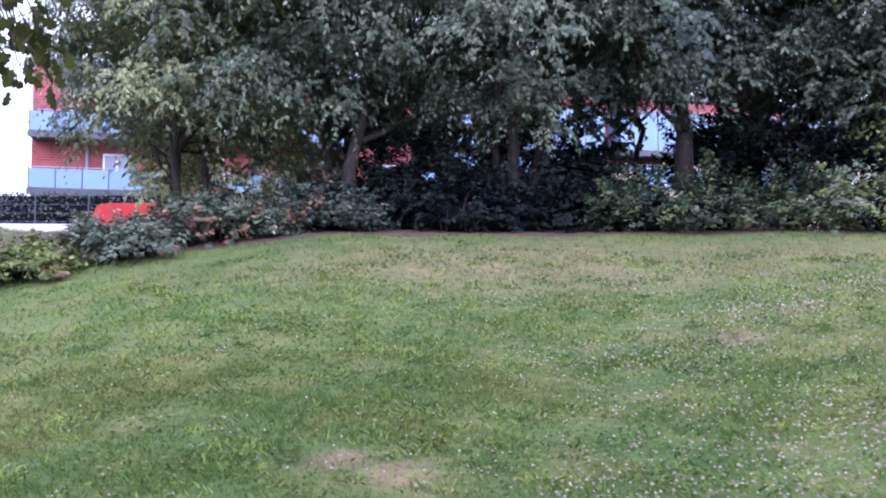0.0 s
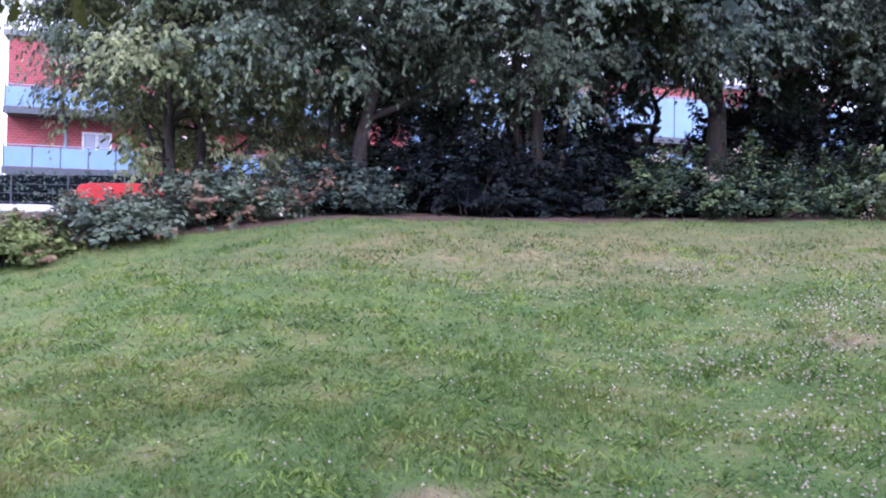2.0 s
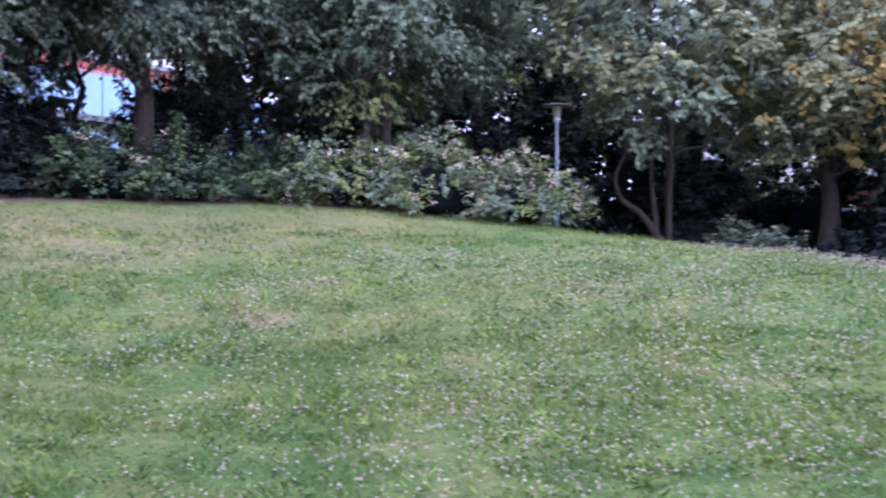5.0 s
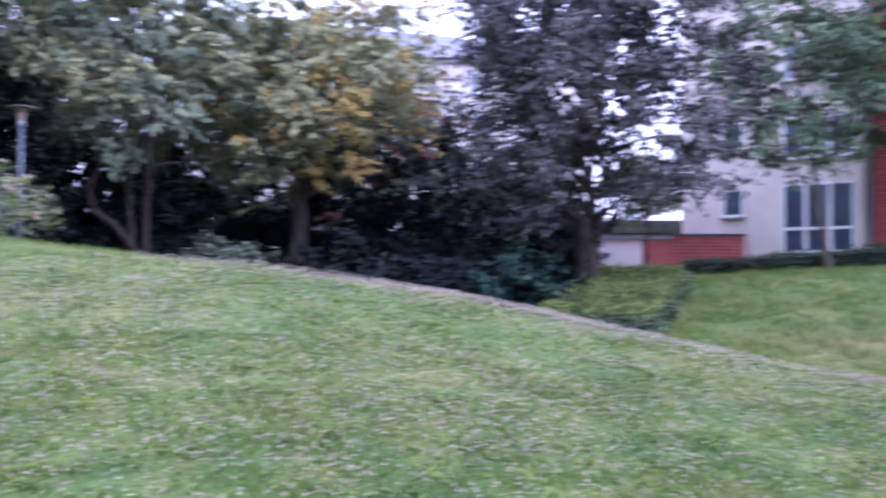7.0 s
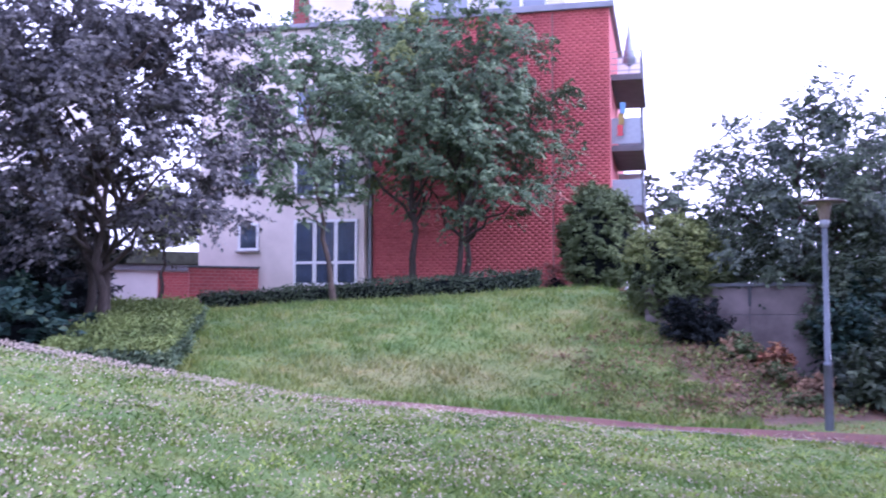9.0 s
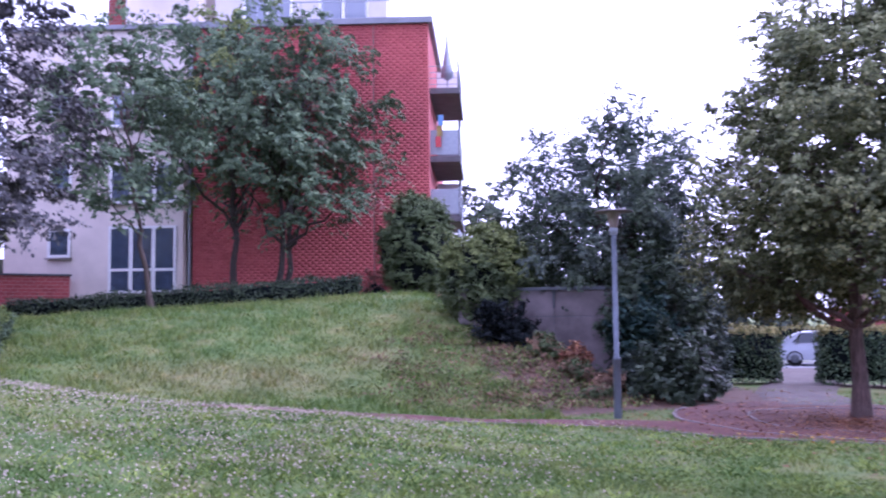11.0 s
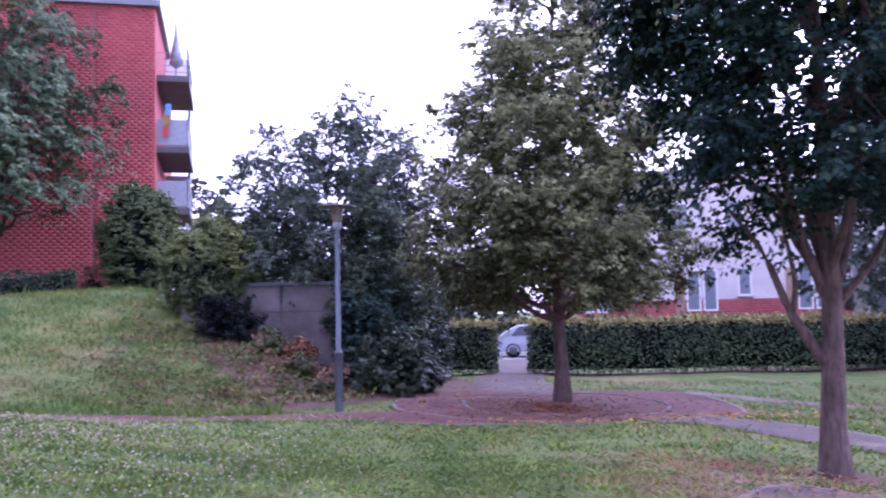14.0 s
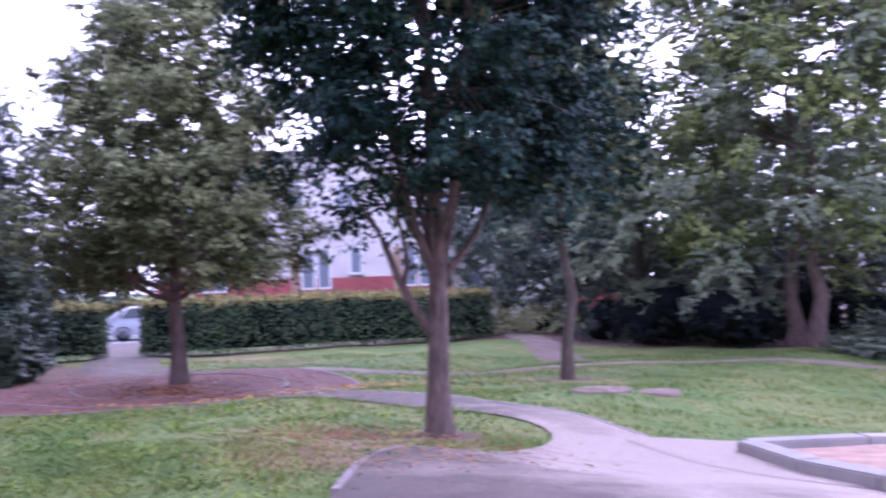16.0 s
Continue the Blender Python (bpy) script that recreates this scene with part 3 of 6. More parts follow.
def shrub(name, label, base, radii, seed, clumps=60, per=220, leaf=LEAF_DARK, size=(0.06, 0.10), slim=0.55, clump_r=0.3, droop=0.15, cat="shrub",
          group="", blossom=0, blossom_size=0.07, bark=BARK_DARK, turn=0.0, second=None, share=0.2, tight=0.0, core=0.42, lit=False):
    """A shrub: several stems from the base and leaf clumps over a dome."""
    rng = np.random.default_rng(seed)
    top = thing(name, base, label, cat, group, turn=turn)
    rx, ry, hz = radii
    per, slim = int(per * (0.36 if tight else 0.33)), slim * 1.15
    if tight:
        clumps, clump_r = int(clumps * 1.7), clump_r * 0.72
    g = unit(rng.normal(size=(clumps * 2, 3)))
    g[:, 2] = np.abs(g[:, 2]) * 1.0 - 0.12
    g *= (0.55 + 0.45 * rng.random((len(g), 1)) ** 0.5) if not tight else (1 - 0.25 * rng.random((len(g), 1)))
    lump = 1 + (0.18 - 0.15 * tight) * np.sin(4 * np.arctan2(g[:, 1], g[:, 0]) + seed * 1.7) + rng.normal(0, 0.06 * (1 - tight), len(g))
    c = g * np.stack([(rx - clump_r * 0.6) * lump, (ry - clump_r * 0.6) * lump, np.full(len(g), hz - clump_r * 0.5)], 1)
    c = c[c[:, 2] > -0.05][:clumps]
    if tight:
        g = unit(rng.normal(size=(clumps, 3))) * (1 - 0.12 * rng.random((clumps, 1)))
        c = np.stack([g[:, 0] * (rx - clump_r * 0.6), g[:, 1] * (ry - clump_r * 0.6), (0.5 + 0.5 * g[:, 2]) * (hz - clump_r * 0.5)], 1)
    c[:, 2] = np.maximum(c[:, 2], clump_r * 0.5)
    cr = rng.uniform(0.7, 1.25, len(c)) * clump_r
    stems = []
    for i in range(0, len(c), 3):
        a = np.array([c[i][0] * 0.35, c[i][1] * 0.35, -0.15])
        stems.append(tube(bent(a, c[i], rng, 0.05, 0.06, 5), np.linspace(0.022, 0.006, 5), 5))
    part("stemwork", mesh_of("stemwork", *joined(stems), bark, True), None, top)["kind"] = "stuff"
    if not tight:
        m = 16
        q = unit(rng.normal(size=(m, 3)) * np.array([1, 1, 0.4]) + np.array([0, 0, 0.75])) * np.array([rx, ry, hz])
        for k in range(5):
            c = np.concatenate([c, q * (0.82 + 0.085 * k) + rng.normal(0, 0.03, q.shape)])
            cr = np.concatenate([cr, np.full(m, 0.16 - 0.02 * k)])
        c[:, 2] = np.maximum(c[:, 2], 0.1)
    # Near-black blob puts shade between the leaf clumps and blocks light.
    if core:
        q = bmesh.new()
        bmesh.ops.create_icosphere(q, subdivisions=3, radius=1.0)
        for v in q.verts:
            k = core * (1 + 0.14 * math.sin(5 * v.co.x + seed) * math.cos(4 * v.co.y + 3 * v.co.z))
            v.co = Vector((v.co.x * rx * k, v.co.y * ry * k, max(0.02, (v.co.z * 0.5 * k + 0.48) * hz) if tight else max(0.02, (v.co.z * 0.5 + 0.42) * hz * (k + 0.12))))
        part("shaded_inside", q, SHADE_CORE, top)
    # lit: more of the second tint towards the top, painting light from above.
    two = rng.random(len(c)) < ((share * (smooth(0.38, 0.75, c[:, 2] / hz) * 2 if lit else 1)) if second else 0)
    amount = np.maximum(13, (per * np.clip(cr / clump_r, 0.1, 1.3) ** 1.5)).astype(int)
    heart = np.stack([c[:, 0] * 0.3, c[:, 1] * 0.3, np.maximum(c[:, 2] - 0.6, -0.2)], 1)
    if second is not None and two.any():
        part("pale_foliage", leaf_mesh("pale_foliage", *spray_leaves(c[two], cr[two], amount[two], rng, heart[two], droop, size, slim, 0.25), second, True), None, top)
    part("foliage", leaf_mesh("foliage", *spray_leaves(c[~two], cr[~two], amount[~two], rng, heart[~two], droop, size, slim, 0.25), leaf, "blade" if leaf is LEAF_SHADE else True), None, top)
    if blossom:
        pick = rng.integers(0, len(c), blossom)
        dirs = unit(rng.normal(size=(blossom, 3)) + np.array([0, 0, 0.5]) + 0.8 * unit(c[pick]))
        bc = c[pick] + dirs * cr[pick][:, None] * 0.95
        p, d, nrm, ln, wd = clump_leaves(bc, np.full(blossom, blossom_size), 12, rng, 0.0, 0.8, None, (0.035, 0.055), 0.9)
        part("blossom", leaf_mesh("blossom", p, d, nrm, ln, wd, BLOSSOM), None, top, "faded whitish pink flower heads")
    return top


def hedge(name, label, line, width, height, seed, leaf=LEAF_HEDGE, top_leaf=None, density=900, size=(0.05, 0.08), rough=0.05, stems=True, gap=0.12, group=""):
    """A clipped hedge along a line in plan: leaves over its sides and top, a core coloured as inner shade, and stems.
    """
    rng = np.random.default_rng(seed)
    line = np.array(line, float)
    top = thing(name, (line[0][0], line[0][1], ground_z(line[0][0], line[0][1])), label, "hedge", group)
    o = np.array([line[0][0], line[0][1], ground_z(line[0][0], line[0][1])])
    seg = np.linalg.norm(np.diff(line, axis=0), axis=1)
    total = seg.sum()
    cum = np.r_[0, np.cumsum(seg)]

    def place(s):
        x = np.interp(s, cum, line[:, 0])
        y = np.interp(s, cum, line[:, 1])
        k = np.clip(np.searchsorted(cum, s, side="right") - 1, 0, len(seg) - 1)
        t = (line[1:] - line[:-1]) / seg[:, None]
        return x, y, t[k]

    n_side, n_top = int(density * total * height), int(density * total * width * 0.7)
    n_end = int(density * width * height)
    s = np.concatenate([rng.random(2 * n_side) * total, rng.random(n_top) * total, np.repeat([0.0, total], n_end)])
    w = np.concatenate([np.repeat([-0.5, 0.5], n_side), rng.random(n_top) - 0.5, rng.random(2 * n_end) - 0.5]) * width
    h = np.concatenate([rng.random(2 * n_side) ** 0.9, np.ones(n_top), rng.random(2 * n_end)])
    x, y, t = place(s)
    nrm2 = np.stack([t[:, 1], -t[:, 0]], 1)
    out = np.zeros((len(s), 3))
    out[: 2 * n_side, :2] = nrm2[: 2 * n_side] * np.sign(w[: 2 * n_side])[:, None]
    out[2 * n_side: 2 * n_side + n_top, 2] = 1
    out[2 * n_side + n_top: 2 * n_side + n_top + n_end, :2] = -t[2 * n_side + n_top: 2 * n_side + n_top + n_end]
    out[2 * n_side + n_top + n_end:, :2] = t[2 * n_side + n_top + n_end:]
    wav = 0.05 * np.sin(s * 2.1 + seed) + 0.04 * np.sin(s * 5.3 + h * 4)
    gz = np.array([ground_z(a, b) for a, b in zip(x[::40], y[::40])])
    gz = np.interp(s, s[::40][np.argsort(s[::40])], gz[np.argsort(s[::40])])
    p = np.stack([x + nrm2[:, 0] * w, y + nrm2[:, 1] * w, gz + gap + h * (height - gap)], 1)
    p += out * (wav + rng.normal(-0.03, rough, len(s)) + 0.05 * np.sin(s * 9 + 3 * np.sin(h * 5)) * np.sin(h * 22 + 2 * np.sin(s * 4)))[:, None] + rng.normal(0, 0.02, p.shape)
    d = rng.normal(0, 0.7, p.shape) + out * 0.35 - np.array([0, 0, 0.35])
    nr = out * 1.2 + rng.normal(0, 0.5, p.shape)
    ln = rng.uniform(*size, len(s))
    up = rng.random(len(s)) < smooth(0.83, 0.95, h)
    for nm, m, mt in (("clipped_sides", ~up, leaf), ("clipped_top", up, top_leaf or leaf)):
        part(nm, leaf_mesh(nm, (p - o)[m], d[m], nr[m], ln[m] * (1 if stems else 1.2), ln[m] * 0.7, mt, not stems), None, top, "yellowish leaves along the clipped top" if nm == "clipped_top" and top_leaf else "")
    # Near-black block standing for the shade seen between hedge leaves.
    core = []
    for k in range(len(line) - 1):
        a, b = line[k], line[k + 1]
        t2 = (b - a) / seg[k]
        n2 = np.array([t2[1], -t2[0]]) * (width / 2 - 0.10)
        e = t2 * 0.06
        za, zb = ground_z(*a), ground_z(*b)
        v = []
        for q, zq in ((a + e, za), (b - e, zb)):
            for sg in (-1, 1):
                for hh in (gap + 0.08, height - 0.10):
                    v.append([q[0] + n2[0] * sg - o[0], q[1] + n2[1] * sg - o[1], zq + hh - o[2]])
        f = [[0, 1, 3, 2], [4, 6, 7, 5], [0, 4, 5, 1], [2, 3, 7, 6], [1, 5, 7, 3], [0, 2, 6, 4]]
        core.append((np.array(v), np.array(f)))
    part("painted_shade_core", mesh_of("painted_shade_core", *joined(core), SHADE_CORE), None, top)
    if stems:
        st = []
        for q in np.arange(0.15, total, 0.3):
            x0, y0, _ = place(np.array([q]))
            z0 = ground_z(x0[0], y0[0])
            a = np.array([x0[0] - o[0] + rng.normal(0, 0.1), y0[0] - o[1] + rng.normal(0, 0.1), z0 - o[2] - 0.05])
            st.append(tube(bent(a, a + np.array([rng.normal(0, 0.05), rng.normal(0, 0.05), height * 0.6]), rng, 0, 0.04, 4), np.linspace(0.02, 0.012, 4), 5))
        part("stemwork", mesh_of("stemwork", *joined(st), BARK, True), None, top)["kind"] = "stuff"
    return top


# ---------------------------------------------------------------- terrain
def terrain(x, y):
    """Height of the ground: the meadow rises to the north and to a crest in the east, then falls to the path; beyond it the bank of the red house."""
    x, y = np.asarray(x, float), np.asarray(y, float)
    yp = np.maximum(y, 0.0)
    lawn = 0.01 * yp + 0.0081 * yp ** 2 + 0.12 * smooth(0, -4, y) - 0.04 * np.clip(-y - 4, 0, 11)
    lawn = np.where(y > 22, 0.01 * 22 + 0.0081 * 484, lawn)
    east = (0.33 + 0.69 * np.exp(-((y - 7.5) / 5.0) ** 2)) * smooth(-3.8, 0.4, y)
    lawn = lawn + east * smooth(0.5, 10.0, x) - 0.10 * smooth(7.0, 10.0, x) * smooth(-0.4, -2.4, y)
    lawn = lawn - 0.135 * np.maximum(-x - 2.2, 0) * smooth(3, 14, y) * (1 - smooth(17, 24, y))
    cap = 2.62 + 0.10 * smooth(2.0, 7.0, x)
    lawn = cap - np.logaddexp(0, 5.0 * (cap - lawn)) / 5.0
    lawn = lawn + 0.75 * smooth(17, 27, y) * (0.22 + 0.78 * smooth(-10, -3, x))
    way = np.logaddexp(0, 6.0 * (0.02 + 0.092 * y + 0.12)) / 6.0 - 0.12
    way = np.minimum(way, 1.85) + 0.9 * smooth(16, 30, y)
    low = lawn + (way - lawn) * smooth(10.6, 13.6, x) * smooth(-7.5, -4.5, y)
    south = -0.10 - 0.006 * np.maximum(-y - 6, 0)
    low = low + (south - low) * smooth(9.5, 12.5, x) * smooth(-2.5, -6.0, y)
    low = np.where(y < -20, np.maximum(low, -0.35), low)
    terrace = 2.24 - 0.064 * np.clip(y + 4, 0, 11)
    bank = smooth(14.9, 25.0, x) ** 0.8 * smooth(-9.4, -5.0, y)
    z = low + (terrace - low) * bank
    z = z - 0.30 * smooth(4.5, 1.8, x) * smooth(-4.2, -7.6, y) * smooth(-30, -16, y)
    z = z + 0.030 * np.sin(x * 0.9 + 1.3) * np.cos(y * 0.8) + 0.018 * np.sin(x * 2.3) * np.sin(y * 1.9 + 0.5)
    z = z - 0.25 * smooth(24, 31, x) * smooth(-13, -19, y)
    z = z + 0.40 * np.exp(-((x - 17.4) / 1.3) ** 2 - ((y + 6.35) / 0.8) ** 2)
    z = z + 0.32 * np.exp(-((x - 18.8) / 0.9) ** 2 - ((y + 7.2) / 0.8) ** 2)
    far = smooth(60, 220, np.hypot(x, y))
    return z * (1 - far) + 0.5 * far


def ground_z(x, y):
    return float(terrain(x, y))


def soil_mask(x, y):
    """Bare and mulched ground: under the shrubs, at the foot of the bank, round the tree circle and the trunks."""
    x, y = np.asarray(x, float), np.asarray(y, float)
    edge = 17.25 - 0.055 * np.maximum(x - 2.5, 0) ** 2 - 0.10 * np.maximum(-x - 1, 0)
    m = smooth(-0.5, 0.6, y - edge) * smooth(-12, -6, x) * smooth(9.5, 8.2, x)
    m = np.maximum(m, smooth(6.3, 7.6, y) * smooth(15.6, 16.4, x) * smooth(60, 40, x))
    m = np.maximum(m, 0.88 * smooth(-3.6, -6.0, y) * smooth(13.0, 14.4, x + 0.25 * y + 1.6) * smooth(22, 19, x) * smooth(-12.5, -10.0, y))
    for cx, cy, r in ((4.0, -6.45, 0.7), (6.4, -13.1, 0.9)):
        m = np.maximum(m, 0.8 * smooth(r, r * 0.3, np.hypot(x - cx, y - cy)))
    s = np.clip(((x - 18.6) * -4.4 + (y + 13.55) * -8.65) / 94.2, 0, 1)
    m = np.maximum(m, 0.95 * smooth(0.95, 0.5, np.hypot(x - 18.6 + 4.4 * s, y + 13.55 + 8.65 * s)))
    m = np.maximum(m, smooth(-20.4, -22.0, y) * smooth(1, 4, x) * smooth(16, 13, x))
    return m


def dry_mask(x, y):
    """Straw-coloured patches: the middle of the bank, beside a lawn tree and along the lower paths."""
    x, y = np.asarray(x, float), np.asarray(y, float)
    m = 0.0 * x
    for cx, cy, rx, ry, k in ((17.2, 0.4, 2.0, 3.8, 0.28), (18.4, -2.6, 1.4, 1.6, 0.25), (4.5, -5.3, 1.9, 1.2, 1.0), (3.9, -4.5, 1.2, 0.8, 0.9), (15.0, -13.8, 3.0, 1.2, 0.6), (6.4, -13.0, 1.4, 1.0, 0.6), (8.4, -15.0, 3.0, 1.0, 0.45), (-0.72, 6.4, 0.4, 0.35, 0.9), (-0.3, 6.1, 0.45, 0.35, 0.9), (3.1, 9.8, 0.4, 0.4, 0.8), (2.0, 14.6, 9.0, 3.0, 0.42)):
        m = np.maximum(m, k * smooth(1.0, 0.2, np.hypot((x - cx) / rx, (y - cy) / ry)))
    return m


def spaced(lo, hi, step, reach):
    inner = list(np.arange(lo, hi + 1e-6, step))
    out, s = [], step
    v = hi
    while v < reach:
        s *= 1.35
        v += s
        out.append(v)
    back, s, v = [], step, lo
    while v > -reach:
        s *= 1.35
        v -= s
        back.append(v)
    return np.array(back[::-1] + inner + out)


gx, gy = spaced(-12, 36, 0.25, 1800), spaced(-26, 26, 0.25, 1800)
X, Y = np.meshgrid(gx, gy)
Zg = terrain(X, Y)
gv = np.stack([X, Y, Zg], -1).reshape(-1, 3)
ii, jj = np.meshgrid(np.arange(len(gx) - 1), np.arange(len(gy) - 1))
i0 = (jj * len(gx) + ii).ravel()
gme = mesh_of("ground", gv, np.stack([i0, i0 + 1, i0 + 1 + len(gx), i0 + len(gx)], 1), GROUND, True)
att = gme.attributes.new("soil", "FLOAT", "POINT")
att.data.foreach_set("value", soil_mask(X, Y).ravel().astype(np.float32))
att = gme.attributes.new("dry", "FLOAT", "POINT")
att.data.foreach_set("value", dry_mask(X, Y).ravel().astype(np.float32))
ground = tagged(new("ground", gme), "sloping park lawn with dry patches and bare soil", "lawn", kind="structure")


def ribbon(name, left, right, mat, label, lift=0.02, n=60, m=8, category="path"):
    """A paved strip between two edges in plan, laid on the ground."""
    def along(p):
        p = np.array(p, float)
        s = np.r_[0, np.cumsum(np.linalg.norm(np.diff(p, axis=0), axis=1))]
        q = np.linspace(0, s[-1], n)
        return np.stack([np.interp(q, s, p[:, 0]), np.interp(q, s, p[:, 1])], 1)
    a, b = along(left), along(right)
    t = np.linspace(0, 1, m)[None, :, None]
    g = a[:, None] * (1 - t) + b[:, None] * t
    z = terrain(g[..., 0], g[..., 1]) + lift
    z[:, 0] -= 0.012
    z[:, -1] -= 0.012
    v = np.concatenate([g, z[..., None]], -1).reshape(-1, 3)
    i = (np.arange(n - 1)[:, None] * m + np.arange(m - 1)[None]).ravel()
    f = np.stack([i, i + 1, i + m + 1, i + m], 1)
    me = mesh_of(name, v, f, mat, True)
    if mat is PATH_GREY:
        d = np.hypot(v[:, 0] - 0.9, v[:, 1] + 8.1)
        me.attributes.new("sandy", "FLOAT", "POINT").data.foreach_set("value", (0.54 * smooth(5.6, 1.2, d)).astype(np.float32))
    return tagged(new(name, me), label, category, kind="structure")


# the path that comes down between the crest and the bank, past the lamps
WAY_W = round_curve([(13.6, 30), (13.4, 20), (13.9, 12), (13.9, 5), (13.4, 0), (12.9, -2.3), (11.6, -3.9), (10.6, -4.9), (9.6, -5.8), (8.7, -6.8), (8.0, -7.8)], 70)
WAY_E = round_curve([(15.4, 30), (15.1, 20), (15.5, 12), (15.4, 5), (14.8, 0), (14.0, -2.6), (13.0, -4.4), (12.7, -5.6), (12.0, -6.5), (10.9, -7.0), (9.6, -7.9)], 70)
ribbon("path_1", WAY_W, WAY_E, PATH_RED, "reddish clinker footpath littered with leaves", 0.02, 110)
RING = (11.7, -9.35)
ang = np.linspace(0, 2 * math.pi, 73)
OUTER = np.stack([RING[0] + 2.95 * np.cos(ang), RING[1] + 2.95 * np.sin(ang)], 1)
INNER = np.stack([RING[0] + 1.75 * np.cos(ang), RING[1] + 1.75 * np.sin(ang)], 1)
ribbon("path_2", INNER, OUTER, PATH_RED, "round reddish path about a tree", 0.028, 73)
ribbon("tree_bed", INNER * 0 + np.array(RING), INNER, PATH_RED, "round leaf-littered bed about a tree trunk", 0.024, 73, category="tree bed")
ribbon("path_3", [(14.0, -9.2), (16.9, -10.7), (22, -14.6), (30, -19.6)], [(13.2, -11.2), (15.9, -12.0), (20.6, -15.8), (28.4, -21.4)], PATH_GREY, "grey path through the gap between two hedges", 0.034)
LOWER_N = round_curve([(9.0, -8.35), (7.8, -8.22), (6.6, -8.2), (5.5, -8.05), (4.6, -7.98), (3.95, -7.9), (3.52, -7.6), (3.24, -6.96), (3.07, -6.1), (3.2, -5.62), (3.5, -5.44), (3.62, -5.1), (3.42, -4.6), (2.95, -3.88), (2.4, -3.2), (0.5, -2.2)], 60)
LOWER_S = round_curve([(9.2, -9.9), (8.0, -9.75), (7.0, -9.55), (5.7, -9.2), (4.6, -8.95), (3.6, -8.7), (2.7, -8.45), (2.1, -8.6), (1.2, -8.6), (0.4, -8.4), (-0.6, -7.8), (-1.6, -7.2), (-2.6, -6.4), (-3.6, -5.4), (-4.4, -4.4)], 60)
ribbon("path_4", LOWER_N, LOWER_S, PATH_GREY, "worn asphalt path widening into a play area", 0.03, 90, 14)
ribbon("play_area", [(2.7, -8.5), (1.2, -10.2), (-2, -13), (-6, -14)], [(2.9, -8.0), (0.6, -6.6), (-2, -6), (-6, -6)], PATH_GREY, "pale sandy paving round the sand pit", 0.045, 40, 20)
ribbon("path_5", round_curve([(12.8, -11.6), (11.3, -13.1), (10.0, -14.75), (8.0, -16.3), (5.6, -17.6), (2.5, -19.1), (-3, -21.5)], 40),
       round_curve([(12.4, -11.3), (11.0, -12.75), (9.7, -14.35), (7.8, -15.9), (5.4, -17.2), (2.4, -18.7), (-3, -21.1)], 40), PATH_DIRT, "narrow trodden path across the lawn", 0.02)
ribbon("path_6", [(16.9, -25.6), (12.5, -21.3), (9.3, -17.2)], [(15.4, -25.6), (11.2, -21.3), (8.0, -17.2)], PATH_DIRT, "trodden path leading into the shrubs", 0.022)
ribbon("street", [(-60, 26), (-20, 29.5), (0, 30.5), (20, 31)], [(-60, 38), (-20, 38), (0, 38), (20, 38)], STREET, "grey street behind the shrubs", 0.03, 60, 10, "street")
ribbon("car_park", [(27, -17), (37, -22), (60, -30)], [(22, -27), (30, -33), (50, -45)], STREET, "grey parking place behind the hedge", 0.012, 30, 10, "parking")


# ---------------------------------------------------------------- houses
def house_window(parent, name, at_s, z0, w, h, panes=2, bars=(), sill=True, blind=False, curtain=False):
    """A window let into a facade in the local plane y = 0, facing -y."""
    f = part(name, box_bm((at_s, -0.03, z0), (at_s + w, 0.10, z0 + h), 0.0), METAL_DARK, parent)
    fr = bmesh.new()
    t = 0.10
    for lo, hi in (((at_s, -0.07, z0), (at_s + t, -0.01, z0 + h)), ((at_s + w - t, -0.07, z0), (at_s + w, -0.01, z0 + h)),
                   ((at_s + t, -0.07, z0), (at_s + w - t, -0.01, z0 + t)), ((at_s + t, -0.07, z0 + h - t), (at_s + w - t, -0.01, z0 + h))):
        box_bm(lo, hi, 0.006, fr)
    for k in range(1, panes):
        x = at_s + w * k / panes
        box_bm((x - t * 0.7, -0.072, z0 + t), (x + t * 0.7, -0.012, z0 + h - t), 0.006, fr)
    for b in bars:
        box_bm((at_s + t, -0.068, z0 + b - 0.05), (at_s + w - t, -0.014, z0 + b + 0.05), 0.005, fr)
    part("frame", fr, FRAME_WHITE, f)
    for k in range(panes):
        a, c = at_s + w * k / panes + t, at_s + w * (k + 1) / panes - t
        part("pane", box_bm((a, -0.045, z0 + t), (c, -0.035, z0 + h - t)), CLEAR if curtain else GLASS, f)
        if curtain:
            n = max(8, int((c - a) / 0.028))
            x = np.linspace(a + 0.01, c - 0.01, n)
            y = -0.031 + 0.004 * np.sin(np.arange(n) * 1.9 + k)
            v = np.concatenate([np.stack([x, y, np.full(n, z0 + t)], 1), np.stack([x, y, np.full(n, z0 + h - t)], 1)])
            i = np.arange(n - 1)
            part("curtain", mesh_of("curtain", v, np.stack([i, i + 1, i + 1 + n, i + n], 1), CURTAIN, True), None, f, "pleated pale net curtain")
    if blind:
        part("blind", box_bm((at_s + t, -0.056, z0 + h * 0.55), (at_s + w - t, -0.048, z0 + h - t), 0.002), CURTAIN, f, "lowered pale blind")
    if sill:
        part("sill", box_bm((at_s - 0.06, -0.16, z0 - 0.06), (at_s + w + 0.06, -0.03, z0 - 0.01), 0.008), CONCRETE, f)
    return f


